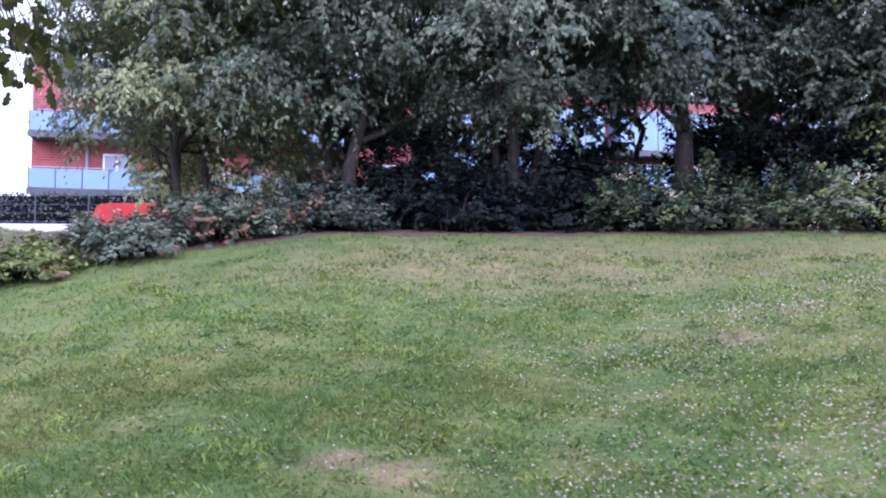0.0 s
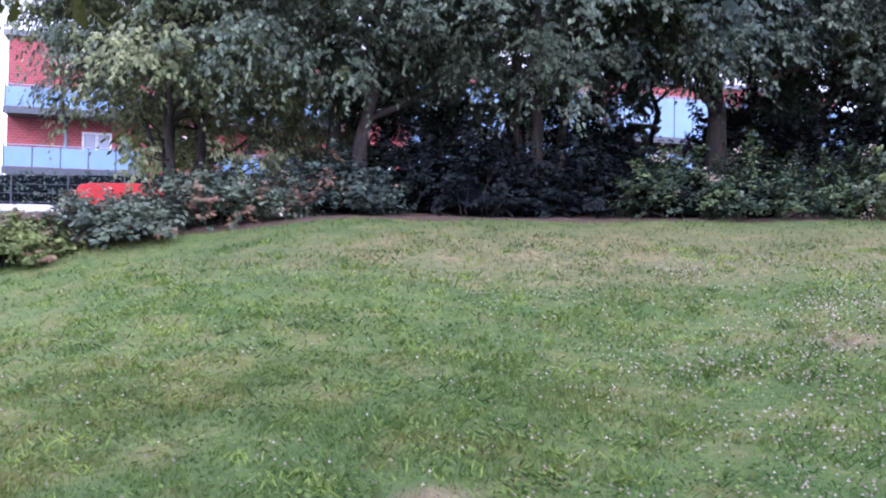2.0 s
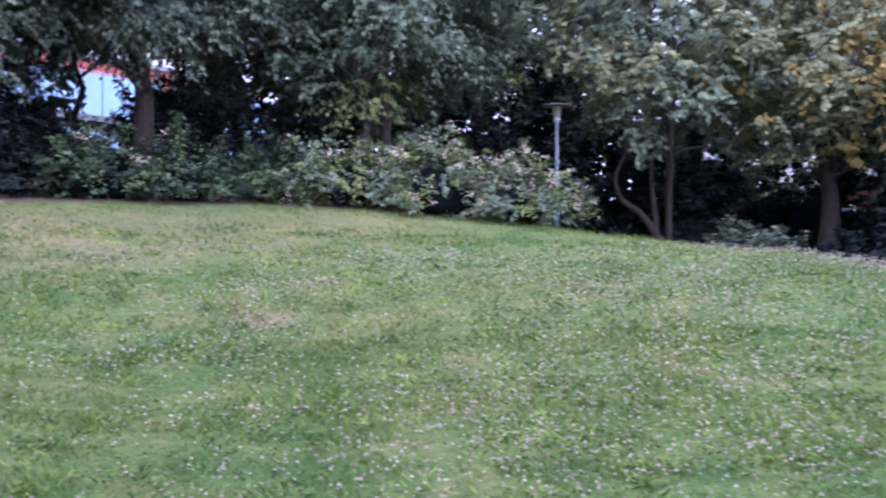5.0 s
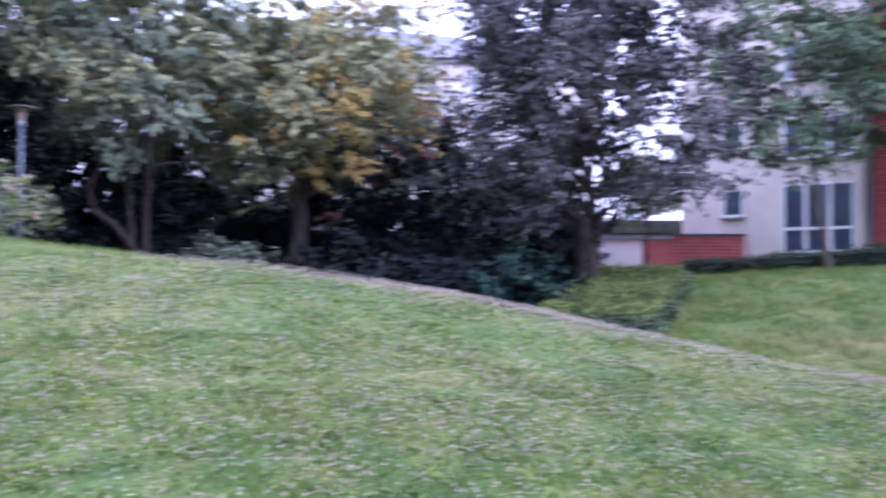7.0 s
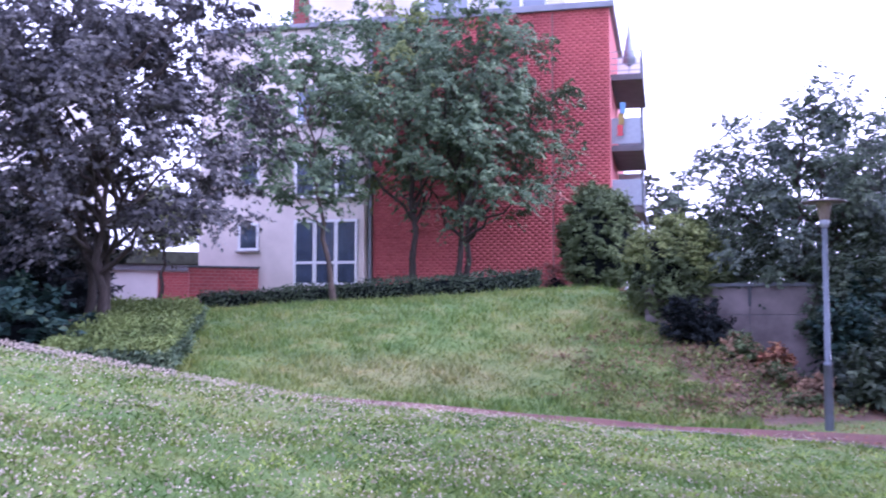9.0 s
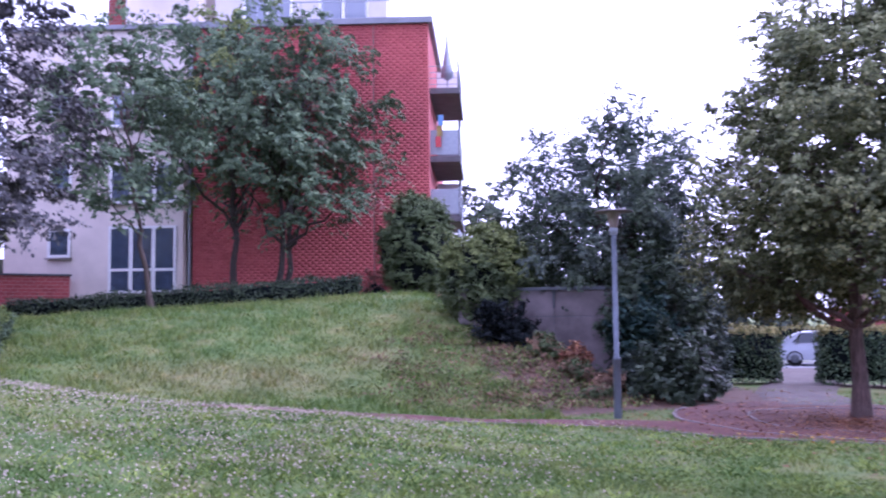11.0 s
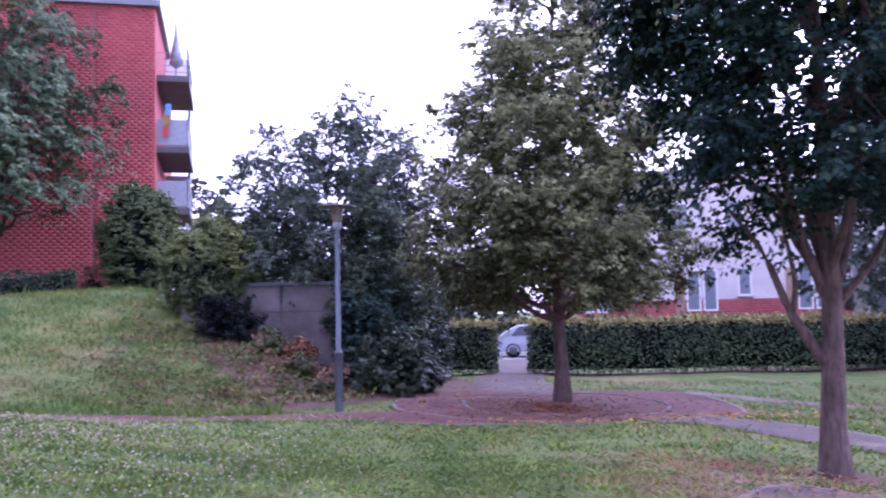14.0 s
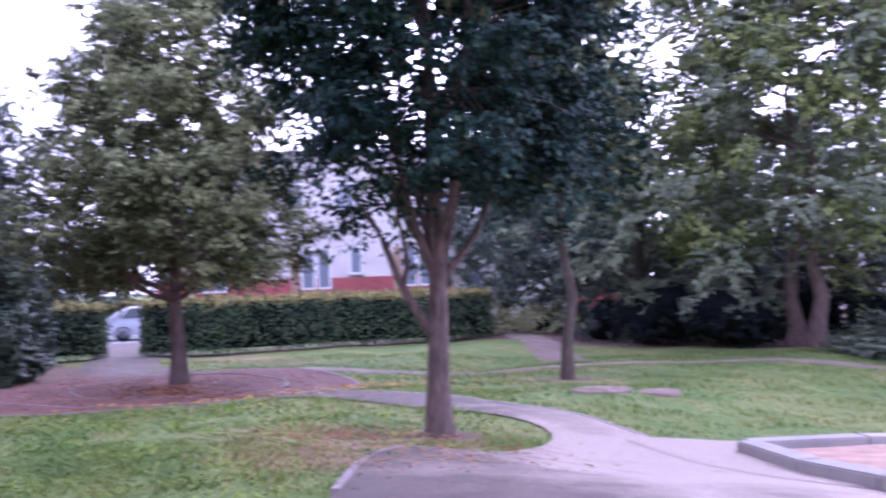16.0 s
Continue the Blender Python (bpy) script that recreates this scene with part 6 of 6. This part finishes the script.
# ---------------------------------------------------------------- oak branch hanging into view at the start
def oak():
    rng = np.random.default_rng(200)
    t = thing("oak_tree", on(-4.6, 1.2), "oak tree with low hanging lobed leaves", "tree")
    o = np.array(on(-4.6, 1.2))
    part("trunk", mesh_of("trunk", *tube(bent((0, 0, -0.3), (0.1, 0.1, 6.5), rng, 0, 0.02, 10), 0.26 * np.linspace(1.15, 0.4, 10), 12), BARK, True), None, t)
    mass = np.array((-2.1, 4.54, 2.98))
    tips = [mass + rng.normal(0, 1, 3) * np.array([0.16, 0.16, 0.18]) for _ in range(26)] + [mass + np.array([0.02, 0.0, -0.32]), mass + np.array([-0.1, 0.05, -0.38])]
    arm = bent((0, 0, 3.6), mass + np.array([-0.25, -0.1, 0.55]) - o, rng, 0.1, 0.04, 8)
    wood = [tube(arm, np.linspace(0.07, 0.015, 8), 7)]
    ps = []
    for q in tips:
        q = np.array(q) - o
        b = bent(arm[-1 - rng.integers(0, 2)], q, rng, 0.1, 0.06, 5)
        wood.append(tube(b, np.linspace(0.012, 0.003, 5), 5))
        for _ in range(9):
            ps.append(q + rng.normal(0, 0.07, 3) + np.array([0, 0, 0.06]))
    part("twigwork", mesh_of("twigwork", *joined(wood), BARK, True), None, t)["kind"] = "stuff"
    # Unseen crown implied by the branch, added and enlarged to shade the lawn.
    cc = unit(rng.normal(size=(240, 3))) * rng.uniform(0.3, 1.0, (240, 1)) * np.array([4.2, 3.8, 2.5]) + np.array([0.4, -0.5, 6.8])
    part("crown", leaf_mesh("crown", *clump_leaves(cc, np.full(240, 0.85), 45, rng, 0.2, 0.65, None, (0.2, 0.3), 0.55), LEAF_DARK, True), None, t)
    verts, faces = [], []
    lobes = [(0, 0.02), (0.2, 0.22), (0.32, 0.12), (0.48, 0.34), (0.6, 0.2), (0.76, 0.30), (0.9, 0.14), (1.0, 0.0)]
    outline = [(a, b) for a, b in lobes] + [(a, -b) for a, b in lobes[-2::-1]]
    for p in ps:
        d = unit(rng.normal(0, 0.6, 3) + np.array([0, 0, -0.9]))
        s = unit(np.cross(d, rng.normal(size=3)))
        ln = rng.uniform(0.075, 0.11)
        n0 = len(verts)
        q = np.cross(d, s)
        for a, b in outline:
            verts.append(p + d * a * ln + s * b * ln + q * abs(b) * ln * 0.25)
        faces.append([n0 + k for k in range(len(outline))])
    part("foliage", mesh_of("foliage", np.array(verts), np.array(faces), LEAF_OAK), None, t)


oak()

# ---------------------------------------------------------------- sand pit, kerbs, round dirt patches
pit = thing("sand_pit", (0, 0, 0), "sand pit framed with weathered grey kerbs", "sand pit")
for (ax, ay), (bx, by) in (((1.77, -8.33), (-1.78, -4.58)), ((1.77, -8.33), (-2.08, -12.08))):
    d = Vector((bx - ax, by - ay, 0))
    n = Vector((-d.y, d.x, 0)).normalized() * 0.12
    L = d.length
    u = d / L
    s = 0.0
    while s < L - 0.1:
        e = min(L, s + 1.2)
        a, b = Vector((ax, ay, 0)) + u * (s + 0.006), Vector((ax, ay, 0)) + u * (e - 0.006)
        bm = bmesh.new()
        vs = []
        for z in (-0.2, 0.15):
            for c, q in ((a - n, a), (b - n, b), (b + n, b), (a + n, a)):
                vs.append(bm.verts.new((c.x, c.y, z + ground_z(q.x, q.y))))
        for f in ((3, 2, 1, 0), (4, 5, 6, 7), (0, 1, 5, 4), (1, 2, 6, 5), (2, 3, 7, 6), (3, 0, 4, 7)):
            bm.faces.new([vs[i] for i in f])
        bmesh.ops.bevel(bm, geom=list(bm.edges), offset=0.015, segments=2, affect="EDGES")
        part("kerb_block", bm, CONCRETE, pit)
        s = e
sv, k = [], 14
for i in range(k):
    for j in range(k):
        q = np.array((1.57, -8.28)) + np.array((-3.5, 3.75)) * i / k + np.array((-3.8, -3.7)) * j / k
        sv.append((q[0], q[1], ground_z(q[0], q[1]) + 0.075 + 0.02 * math.sin(i * 1.3) * math.cos(j * 1.1)))
i0 = (np.arange(k - 1)[:, None] * k + np.arange(k - 1)[None]).ravel()
part("sand", mesh_of("sand", np.array(sv), np.stack([i0, i0 + k, i0 + k + 1, i0 + 1], 1), SAND, True), None, pit, "reddish trodden sand")


# Flat ring and lid shapes standing for round bare patches of dirt.
def manhole(x, y, r, label):
    t = thing("dirt_patch", on(x, y, 0.012), label, "manhole cover")
    part("ring", mesh_of("ring", *tube([(0, 0, -0.05), (0, 0, 0.012), (0, 0, 0.016), (0, 0, 0.014)], [r, r, r * 0.94, r * 0.80], 24), DIRT, True), None, t)
    part("lid", mesh_of("lid", *tube([(0, 0, 0.0), (0, 0, 0.010), (0, 0, 0.011)], [r * 0.79, r * 0.78, 0.01], 24), DIRT, True), None, t)


manhole(4.68, -10.96, 0.42, "round bare dirt patch in the grass")
manhole(4.03, -11.38, 0.30, "smaller round bare dirt patch in the grass")

kerb_me = bpy.data.meshes.new("kerb_stone")
kb = box_bm((-0.245, -0.03, -0.12), (0.245, 0.03, 0.03), 0.008)
kb.to_mesh(kerb_me)
kb.free()
kerb_me.materials.append(KERB)


def kerbs(label, line, shift=0.0):
    t = tagged(new("kerb"), label, "kerb", kind="structure")
    p = np.array(line, float)
    s = np.r_[0, np.cumsum(np.linalg.norm(np.diff(p, axis=0), axis=1))]
    for q in np.arange(0.25, s[-1], 0.5):
        x, y = np.interp(q, s, p[:, 0]), np.interp(q, s, p[:, 1])
        x2, y2 = np.interp(q + 0.1, s, p[:, 0]), np.interp(q + 0.1, s, p[:, 1])
        ob = new("kerb_stone", kerb_me)
        ob.parent = t
        d = np.array([x2 - x, y2 - y]) / (math.hypot(x2 - x, y2 - y) + 1e-9) * 0.245
        za, zb = ground_z(x - d[0], y - d[1]), ground_z(x + d[0], y + d[1])
        tilt = Matrix.Rotation(-math.atan2(zb - za, 0.49), 4, "Y")
        ob.matrix_basis = Matrix.Translation((x, y, (za + zb) / 2 + random.uniform(-0.006, 0.006))) @ Matrix.Rotation(math.atan2(d[1], d[0]) + random.uniform(-0.012, 0.012), 4, "Z") @ tilt


kerbs("low concrete edging of the footpath", WAY_W[16:])
kerbs("low concrete edging round the tree circle", OUTER[8:62])
kerbs("inner ring of edging stones", INNER)
kerbs("edging of the asphalt path beside the lawn", LOWER_S[:28])
kerbs("half-buried edging at the corner of the asphalt path", LOWER_N[35:54])


# ---------------------------------------------------------------- grass, clover and litter
def paved(x, y):
    """1 where paving lies, 0 on the lawn."""
    m = np.hypot(x - RING[0], y - RING[1]) < 3.0
    for left, right in ((WAY_W, WAY_E), (LOWER_N, LOWER_S)):
        poly = np.concatenate([left, right[::-1]])
        inside = np.zeros(x.shape, bool)
        x1, y1 = poly[:, 0], poly[:, 1]
        x2, y2 = np.roll(x1, -1), np.roll(y1, -1)
        for a, b, c, d in zip(x1, y1, x2, y2):
            cross = ((b > y) != (d > y)) & (x < (c - a) * (y - b) / (d - b + 1e-12) + a)
            inside ^= cross
        m |= inside
    m |= (x < 2.6) & (y < -5.8) & (y > -13) & (x + 0.0 * y < 2.6 + 0.9 * (y + 8.8) * (y < -8.8))
    return m


def lawn_points(n, r0, r1, a0, a1, rng, power=0.5):
    u = rng.random(n)
    r = np.exp(np.log(r0) + (np.log(r1) - np.log(r0)) * u) if power == 0 else (r0 ** (1 / power) + (r1 ** (1 / power) - r0 ** (1 / power)) * u) ** power
    a = np.radians(rng.uniform(a0, a1, n))
    x, y = -0.8 + r * np.sin(a), 0.9 + r * np.cos(a)
    keep = (~paved(x, y)) & (soil_mask(x, y) < 0.45 + 0.25 * rng.random(n))
    return x[keep], y[keep]


def blades(name, label, n, r0, r1, a0, a1, height, width, seed, power=0.5, mat=BLADE):
    rng = np.random.default_rng(seed)
    x, y = lawn_points(n, r0, r1, a0, a1, rng, power)
    z = terrain(x, y) - 0.005
    a = rng.uniform(0, 6.283, len(x))
    tuft = 0.75 + 0.5 * np.sin(x * 2.1 + 1.1 * np.sin(y * 1.7)) * np.sin(y * 2.4 + 0.9 * np.sin(x * 1.3)) + 0.35 * np.sin(x * 7.1 + y * 3) * np.sin(y * 6.3)
    h = rng.uniform(height[0], height[1], len(x)) * np.clip(tuft, 0.35, 1.5)
    w = rng.uniform(0.7, 1.3, len(x)) * width
    lean = rng.normal(0, 0.5, (len(x), 2)) * h[:, None]
    p = np.stack([x, y, z], 1)
    s = np.stack([np.cos(a), np.sin(a), np.zeros(len(x))], 1) * w[:, None] / 2
    tip = p + np.stack([lean[:, 0], lean[:, 1], h], 1)
    v = np.stack([p - s, p + s, tip], 1).reshape(-1, 3)
    me = mesh_of(name, v, np.arange(len(v)).reshape(-1, 3), mat)
    att = me.attributes.new("dry", "FLOAT", "POINT")
    att.data.foreach_set("value", np.repeat(dry_mask(x, y), 3).astype(np.float32))
    return tagged(new(name, me), label, "grass", kind="stuff")


blades("grass", "short mown meadow grass, lush and dry in patches", 190000, 4.0, 9.0, -32, 178, (0.025, 0.075), 0.011, 301)
blades("grass", "short mown meadow grass further off", 170000, 9.0, 22.0, -34, 182, (0.03, 0.09), 0.020, 302, 0.62)
blades("grass", "short lawn grass close by", 16000, 0.2, 3.3, 0, 360, (0.025, 0.07), 0.013, 304)
blades("grass", "short lawn grass of the lower park", 52000, 3.2, 14.0, 178, 328, (0.02, 0.055), 0.015, 305)
blades("grass", "longer unmown grass on the bank", 60000, 14.0, 30.0, 72, 112, (0.06, 0.20), 0.026, 303)


def tufts(n, seed, mat, label, reach=(0.06, 0.22), k=30):
    """Coarser, taller tufts that stand out of the mown grass."""
    rng = np.random.default_rng(seed)
    x, y = lawn_points(n, 3.0, 15.0, -30, 150, rng, 0.6)
    r = rng.uniform(*reach, len(x)) * rng.uniform(0.5, 1.0, len(x))
    px = np.repeat(x, k) + rng.normal(0, 1, len(x) * k) * np.repeat(r, k)
    py = np.repeat(y, k) + rng.normal(0, 1, len(x) * k) * np.repeat(r, k)
    h = rng.uniform(0.05, 0.13, len(px))
    a = rng.uniform(0, 6.283, len(px))
    p = np.stack([px, py, terrain(px, py) - 0.005], 1)
    d = np.stack([np.cos(a), np.sin(a), rng.uniform(0.3, 0.9, len(px))], 1)
    me = leaf_mesh("grass_tuft", p, d, rng.normal(0, 0.4, d.shape) + np.array([0, 0, 1.0]), h, np.full(len(h), 0.016), mat, True)
    tagged(new("grass_tuft", me), label, "grass", kind="stuff")


tufts(1100, 315, TUFT, "bright yellow-green tufts standing out of the lawn")
tufts(900, 317, TUFT_DARK, "lush dark green tufts standing in the lawn", (0.10, 0.40), 42)


def clover(n_patch, seed):
    rng = np.random.default_rng(seed)
    pts = []
    r = (3.2 ** 2 + (13.5 ** 2 - 3.2 ** 2) * rng.random(n_patch)) ** 0.5
    a = np.radians(rng.triangular(-26, 62, 122, n_patch))
    cx, cy = -0.8 + r * np.sin(a), 0.9 + r * np.cos(a)
    for x, y in zip(cx, cy):
        k = int(rng.integers(2, 30) * (0.5 if x < 0.5 else 1.3 if x < 2.5 else 1.9))
        sp = rng.uniform(0.2, 0.8)
        pts.append(np.stack([x + rng.normal(0, sp, k), y + rng.normal(0, sp, k)], 1))
    # a dense band along the crest
    k = 2700
    yy = rng.triangular(-3, 5, 11, k)
    pts.append(np.stack([10.6 - 0.028 * np.maximum(yy - 4, 0) ** 2 + rng.normal(0, 0.55, k), yy], 1))
    p = np.concatenate(pts)
    keep = (~paved(p[:, 0], p[:, 1])) & (soil_mask(p[:, 0], p[:, 1]) < 0.4)
    p = p[keep]
    z = terrain(p[:, 0], p[:, 1]) + rng.uniform(0.04, 0.10, len(p))
    c = np.stack([p[:, 0], p[:, 1], z], 1)
    r = rng.uniform(0.0085, 0.015, len(c))[:, None, None]
    ico = np.array([(1.0, 0, 0), (-0.5, 0.87, 0), (-0.5, -0.87, 0), (0, 0, 1.3)])
    tri = np.array([(0, 1, 3), (1, 2, 3), (2, 0, 3)])
    v = (c[:, None] + ico[None] * r).reshape(-1, 3)
    f = (np.arange(len(c))[:, None, None] * 4 + tri[None]).reshape(-1, 3)
    tagged(new("clover_blossom", mesh_of("clover_blossom", v, f, CLOVER)), "white and pinkish clover heads scattered in the grass", "clover", kind="stuff")


clover(760, 311)


def clover_leaves(n_patch, seed):
    """Low mats of round clover leaves, in patches between the grass."""
    rng = np.random.default_rng(seed)
    x, y = lawn_points(n_patch, 3.0, 12.0, -30, 140, rng, 0.6)
    k = 46
    sp = np.repeat(rng.uniform(0.06, 0.30, len(x)), k)
    px, py = np.repeat(x, k) + rng.normal(0, 1, len(sp)) * sp, np.repeat(y, k) + rng.normal(0, 1, len(sp)) * sp
    p = np.stack([px, py, terrain(px, py) + rng.uniform(0.02, 0.075, len(px))], 1)
    d = rng.normal(size=p.shape) * np.array([1, 1, 0.35])
    ln = rng.uniform(0.020, 0.042, len(p))
    me = leaf_mesh("clover_leaf", p, d, rng.normal(0, 0.35, p.shape) + np.array([0, 0, 1.0]), ln, ln * 0.9, CLOVER_LEAF, True)
    tagged(new("clover_leaf", me), "mats of low green clover leaves in the lawn", "clover", kind="stuff")


clover_leaves(1000, 316)


def litter(n, seed):
    rng = np.random.default_rng(seed)
    a, r = rng.uniform(0, 6.283, n), np.abs(rng.normal(0, 2.4, n))
    x, y = RING[0] - 0.4 + r * np.cos(a) * 1.2, RING[1] + 0.6 + r * np.sin(a)
    z = terrain(x, y) + np.where(paved(x, y), 0.034, 0.062)
    d = rng.normal(size=(n, 3)) * np.array([1, 1, 0.12])
    nr = np.array([[0, 0, 1.0]]) + rng.normal(0, 0.25, (n, 3))
    ln = rng.uniform(0.035, 0.07, n)
    me = leaf_mesh("leaf_litter", np.stack([x, y, z], 1), d, nr, ln, ln * 0.7, LITTER)
    tagged(new("leaf_litter", me), "brown and yellow fallen leaves about the tree circle", "fallen leaves", kind="stuff")


litter(5400, 312)
dry = np.random.default_rng(318)
lx, ly = 4.4 + dry.normal(0, 0.9, 500), -5.85 + dry.normal(0, 0.4, 500)
ll = dry.uniform(0.03, 0.06, 500)
tagged(new("leaf_litter", leaf_mesh("leaf_litter", np.stack([lx, ly, terrain(lx, ly) + 0.04], 1), dry.normal(size=(500, 3)) * np.array([1, 1, 0.1]), np.array([[0, 0, 1.0]]) + dry.normal(0, 0.25, (500, 3)), ll, ll * 0.7, LITTER)),
       "dry brown leaves about a tree foot", "fallen leaves", kind="stuff")
sx, sy = 3.35 + dry.normal(0, 0.45, 1500), -5.0 + dry.normal(0, 0.75, 1500)
sl = dry.uniform(0.02, 0.07, 1500)
tagged(new("straw", leaf_mesh("straw", np.stack([sx, sy, terrain(sx, sy) + 0.042], 1), dry.normal(size=(1500, 3)) * np.array([1, 1, 0.1]), np.array([[0, 0, 1.0]]) + dry.normal(0, 0.2, (1500, 3)), sl, sl * 0.35, DEAD)),
       "dry straw and leaf crumbs over the path edge", "fallen leaves", kind="stuff")


def bank_weeds(n, seed):
    """Low herbs, tufts and dead stalks on the worn end of the bank."""
    rng = np.random.default_rng(seed)
    x, y = rng.uniform(14.4, 20.5, n), rng.triangular(-7.4, -6.4, -2.0, n)
    k = 26
    r = rng.uniform(0.05, 0.22, n)
    px = np.repeat(x, k) + rng.normal(0, 1, n * k) * np.repeat(r, k)
    py = np.repeat(y, k) + rng.normal(0, 1, n * k) * np.repeat(r, k)
    pz = terrain(px, py) + np.abs(rng.normal(0, 0.05, n * k))
    d = rng.normal(size=(n * k, 3)) * np.array([1, 1, 0.6]) + np.array([0, 0, 0.5])
    ln = rng.uniform(0.05, 0.12, n * k)
    dry = np.repeat(rng.random(n) < 0.45, k)
    p = np.stack([px, py, pz], 1)
    nr = rng.normal(0, 0.5, d.shape) + np.array([0, 0, 1.0])
    tagged(new("bank_weed", leaf_mesh("bank_weed", p[~dry], d[~dry], nr[~dry], ln[~dry], ln[~dry] * 0.5, LEAF_LIGHT, True)), "low green weeds on the worn bank", "weeds", kind="stuff")
    tagged(new("dead_stalk", leaf_mesh("dead_stalk", p[dry], d[dry], nr[dry], ln[dry], ln[dry] * 0.35, DEAD, True)), "brown dead stalks and leaves on the worn bank", "weeds", kind="stuff")


bank_weeds(470, 321)


def yellow_leaves(n, seed):
    """Single bright leaves blown onto the lawn before the tree circle."""
    rng = np.random.default_rng(seed)
    a = rng.uniform(math.radians(120), math.radians(235), n)
    r = 3.0 + np.abs(rng.normal(0, 0.9, n))
    x, y = RING[0] + r * np.cos(a), RING[1] + r * np.sin(a)
    ln = rng.uniform(0.05, 0.09, n)
    me = leaf_mesh("yellow_leaf", np.stack([x, y, terrain(x, y) + 0.065], 1), rng.normal(size=(n, 3)) * np.array([1, 1, 0.2]), np.array([[0, 0, 1.0]]) + rng.normal(0, 0.3, (n, 3)), ln, ln * 0.75, LEAF_FALLEN)
    tagged(new("yellow_leaf", me), "bright yellow fallen leaves on the lawn", "fallen leaves", kind="stuff")


yellow_leaves(240, 331)


# ---------------------------------------------------------------- bricks of the gable wall
def gable_bricks():
    """Stretcher courses laid over the mortar of the gable; the stretch beside the joint as single bricks, the rest joined."""
    length, course, joint, head, out = 0.25, 0.104, 0.013, 0.004, 0.003
    rng = np.random.default_rng(340)
    unit_v = np.array([(0, 0, 0), (1, 0, 0), (1, 0, 1), (0, 0, 1), (0, 1, 0), (1, 1, 0), (1, 1, 1), (0, 1, 1)], float)
    unit_f = np.array([(0, 1, 2, 3), (4, 5, 1, 0), (5, 6, 2, 1), (6, 7, 3, 2), (7, 4, 0, 3)])
    whole = unit_v * np.array([length - head, 0.02, course - joint]) + np.array([0, -out, 0])
    piece = mesh_of("brick", whole, unit_f, BRICK_PIECE)
    rest = []
    row = 0
    z = 2.05
    while z + course < 12.45:
        x = 6.9 - (length / 2) * (row % 2)
        while x < 15.58:
            a, b = max(x, 6.9), min(x + length - head, 15.59)
            for a, b in ((a, min(b, 13.555)), (max(a, 13.605), b)):
                if b - a < 0.02:
                    continue
                if b - a > length - head - 0.001 and 11.1 < a < 13.3 and 3.0 < z < 5.5:
                    ob = new("brick", piece)
                    ob.parent = gable
                    ob.matrix_basis = Matrix.Translation((a, rng.uniform(-0.002, 0.001), z))
                else:
                    v = unit_v * np.array([b - a, 0.02, course - joint]) + np.array([a, -out + rng.uniform(-0.002, 0.001), z])
                    rest.append((v, unit_f))
            x += length
        z += course
        row += 1
    part("brickwork", mesh_of("brickwork", *joined(rest), BRICK_PIECE), None, gable)["kind"] = "stuff"
    gable.data.materials[0] = MORTAR


gable_bricks()
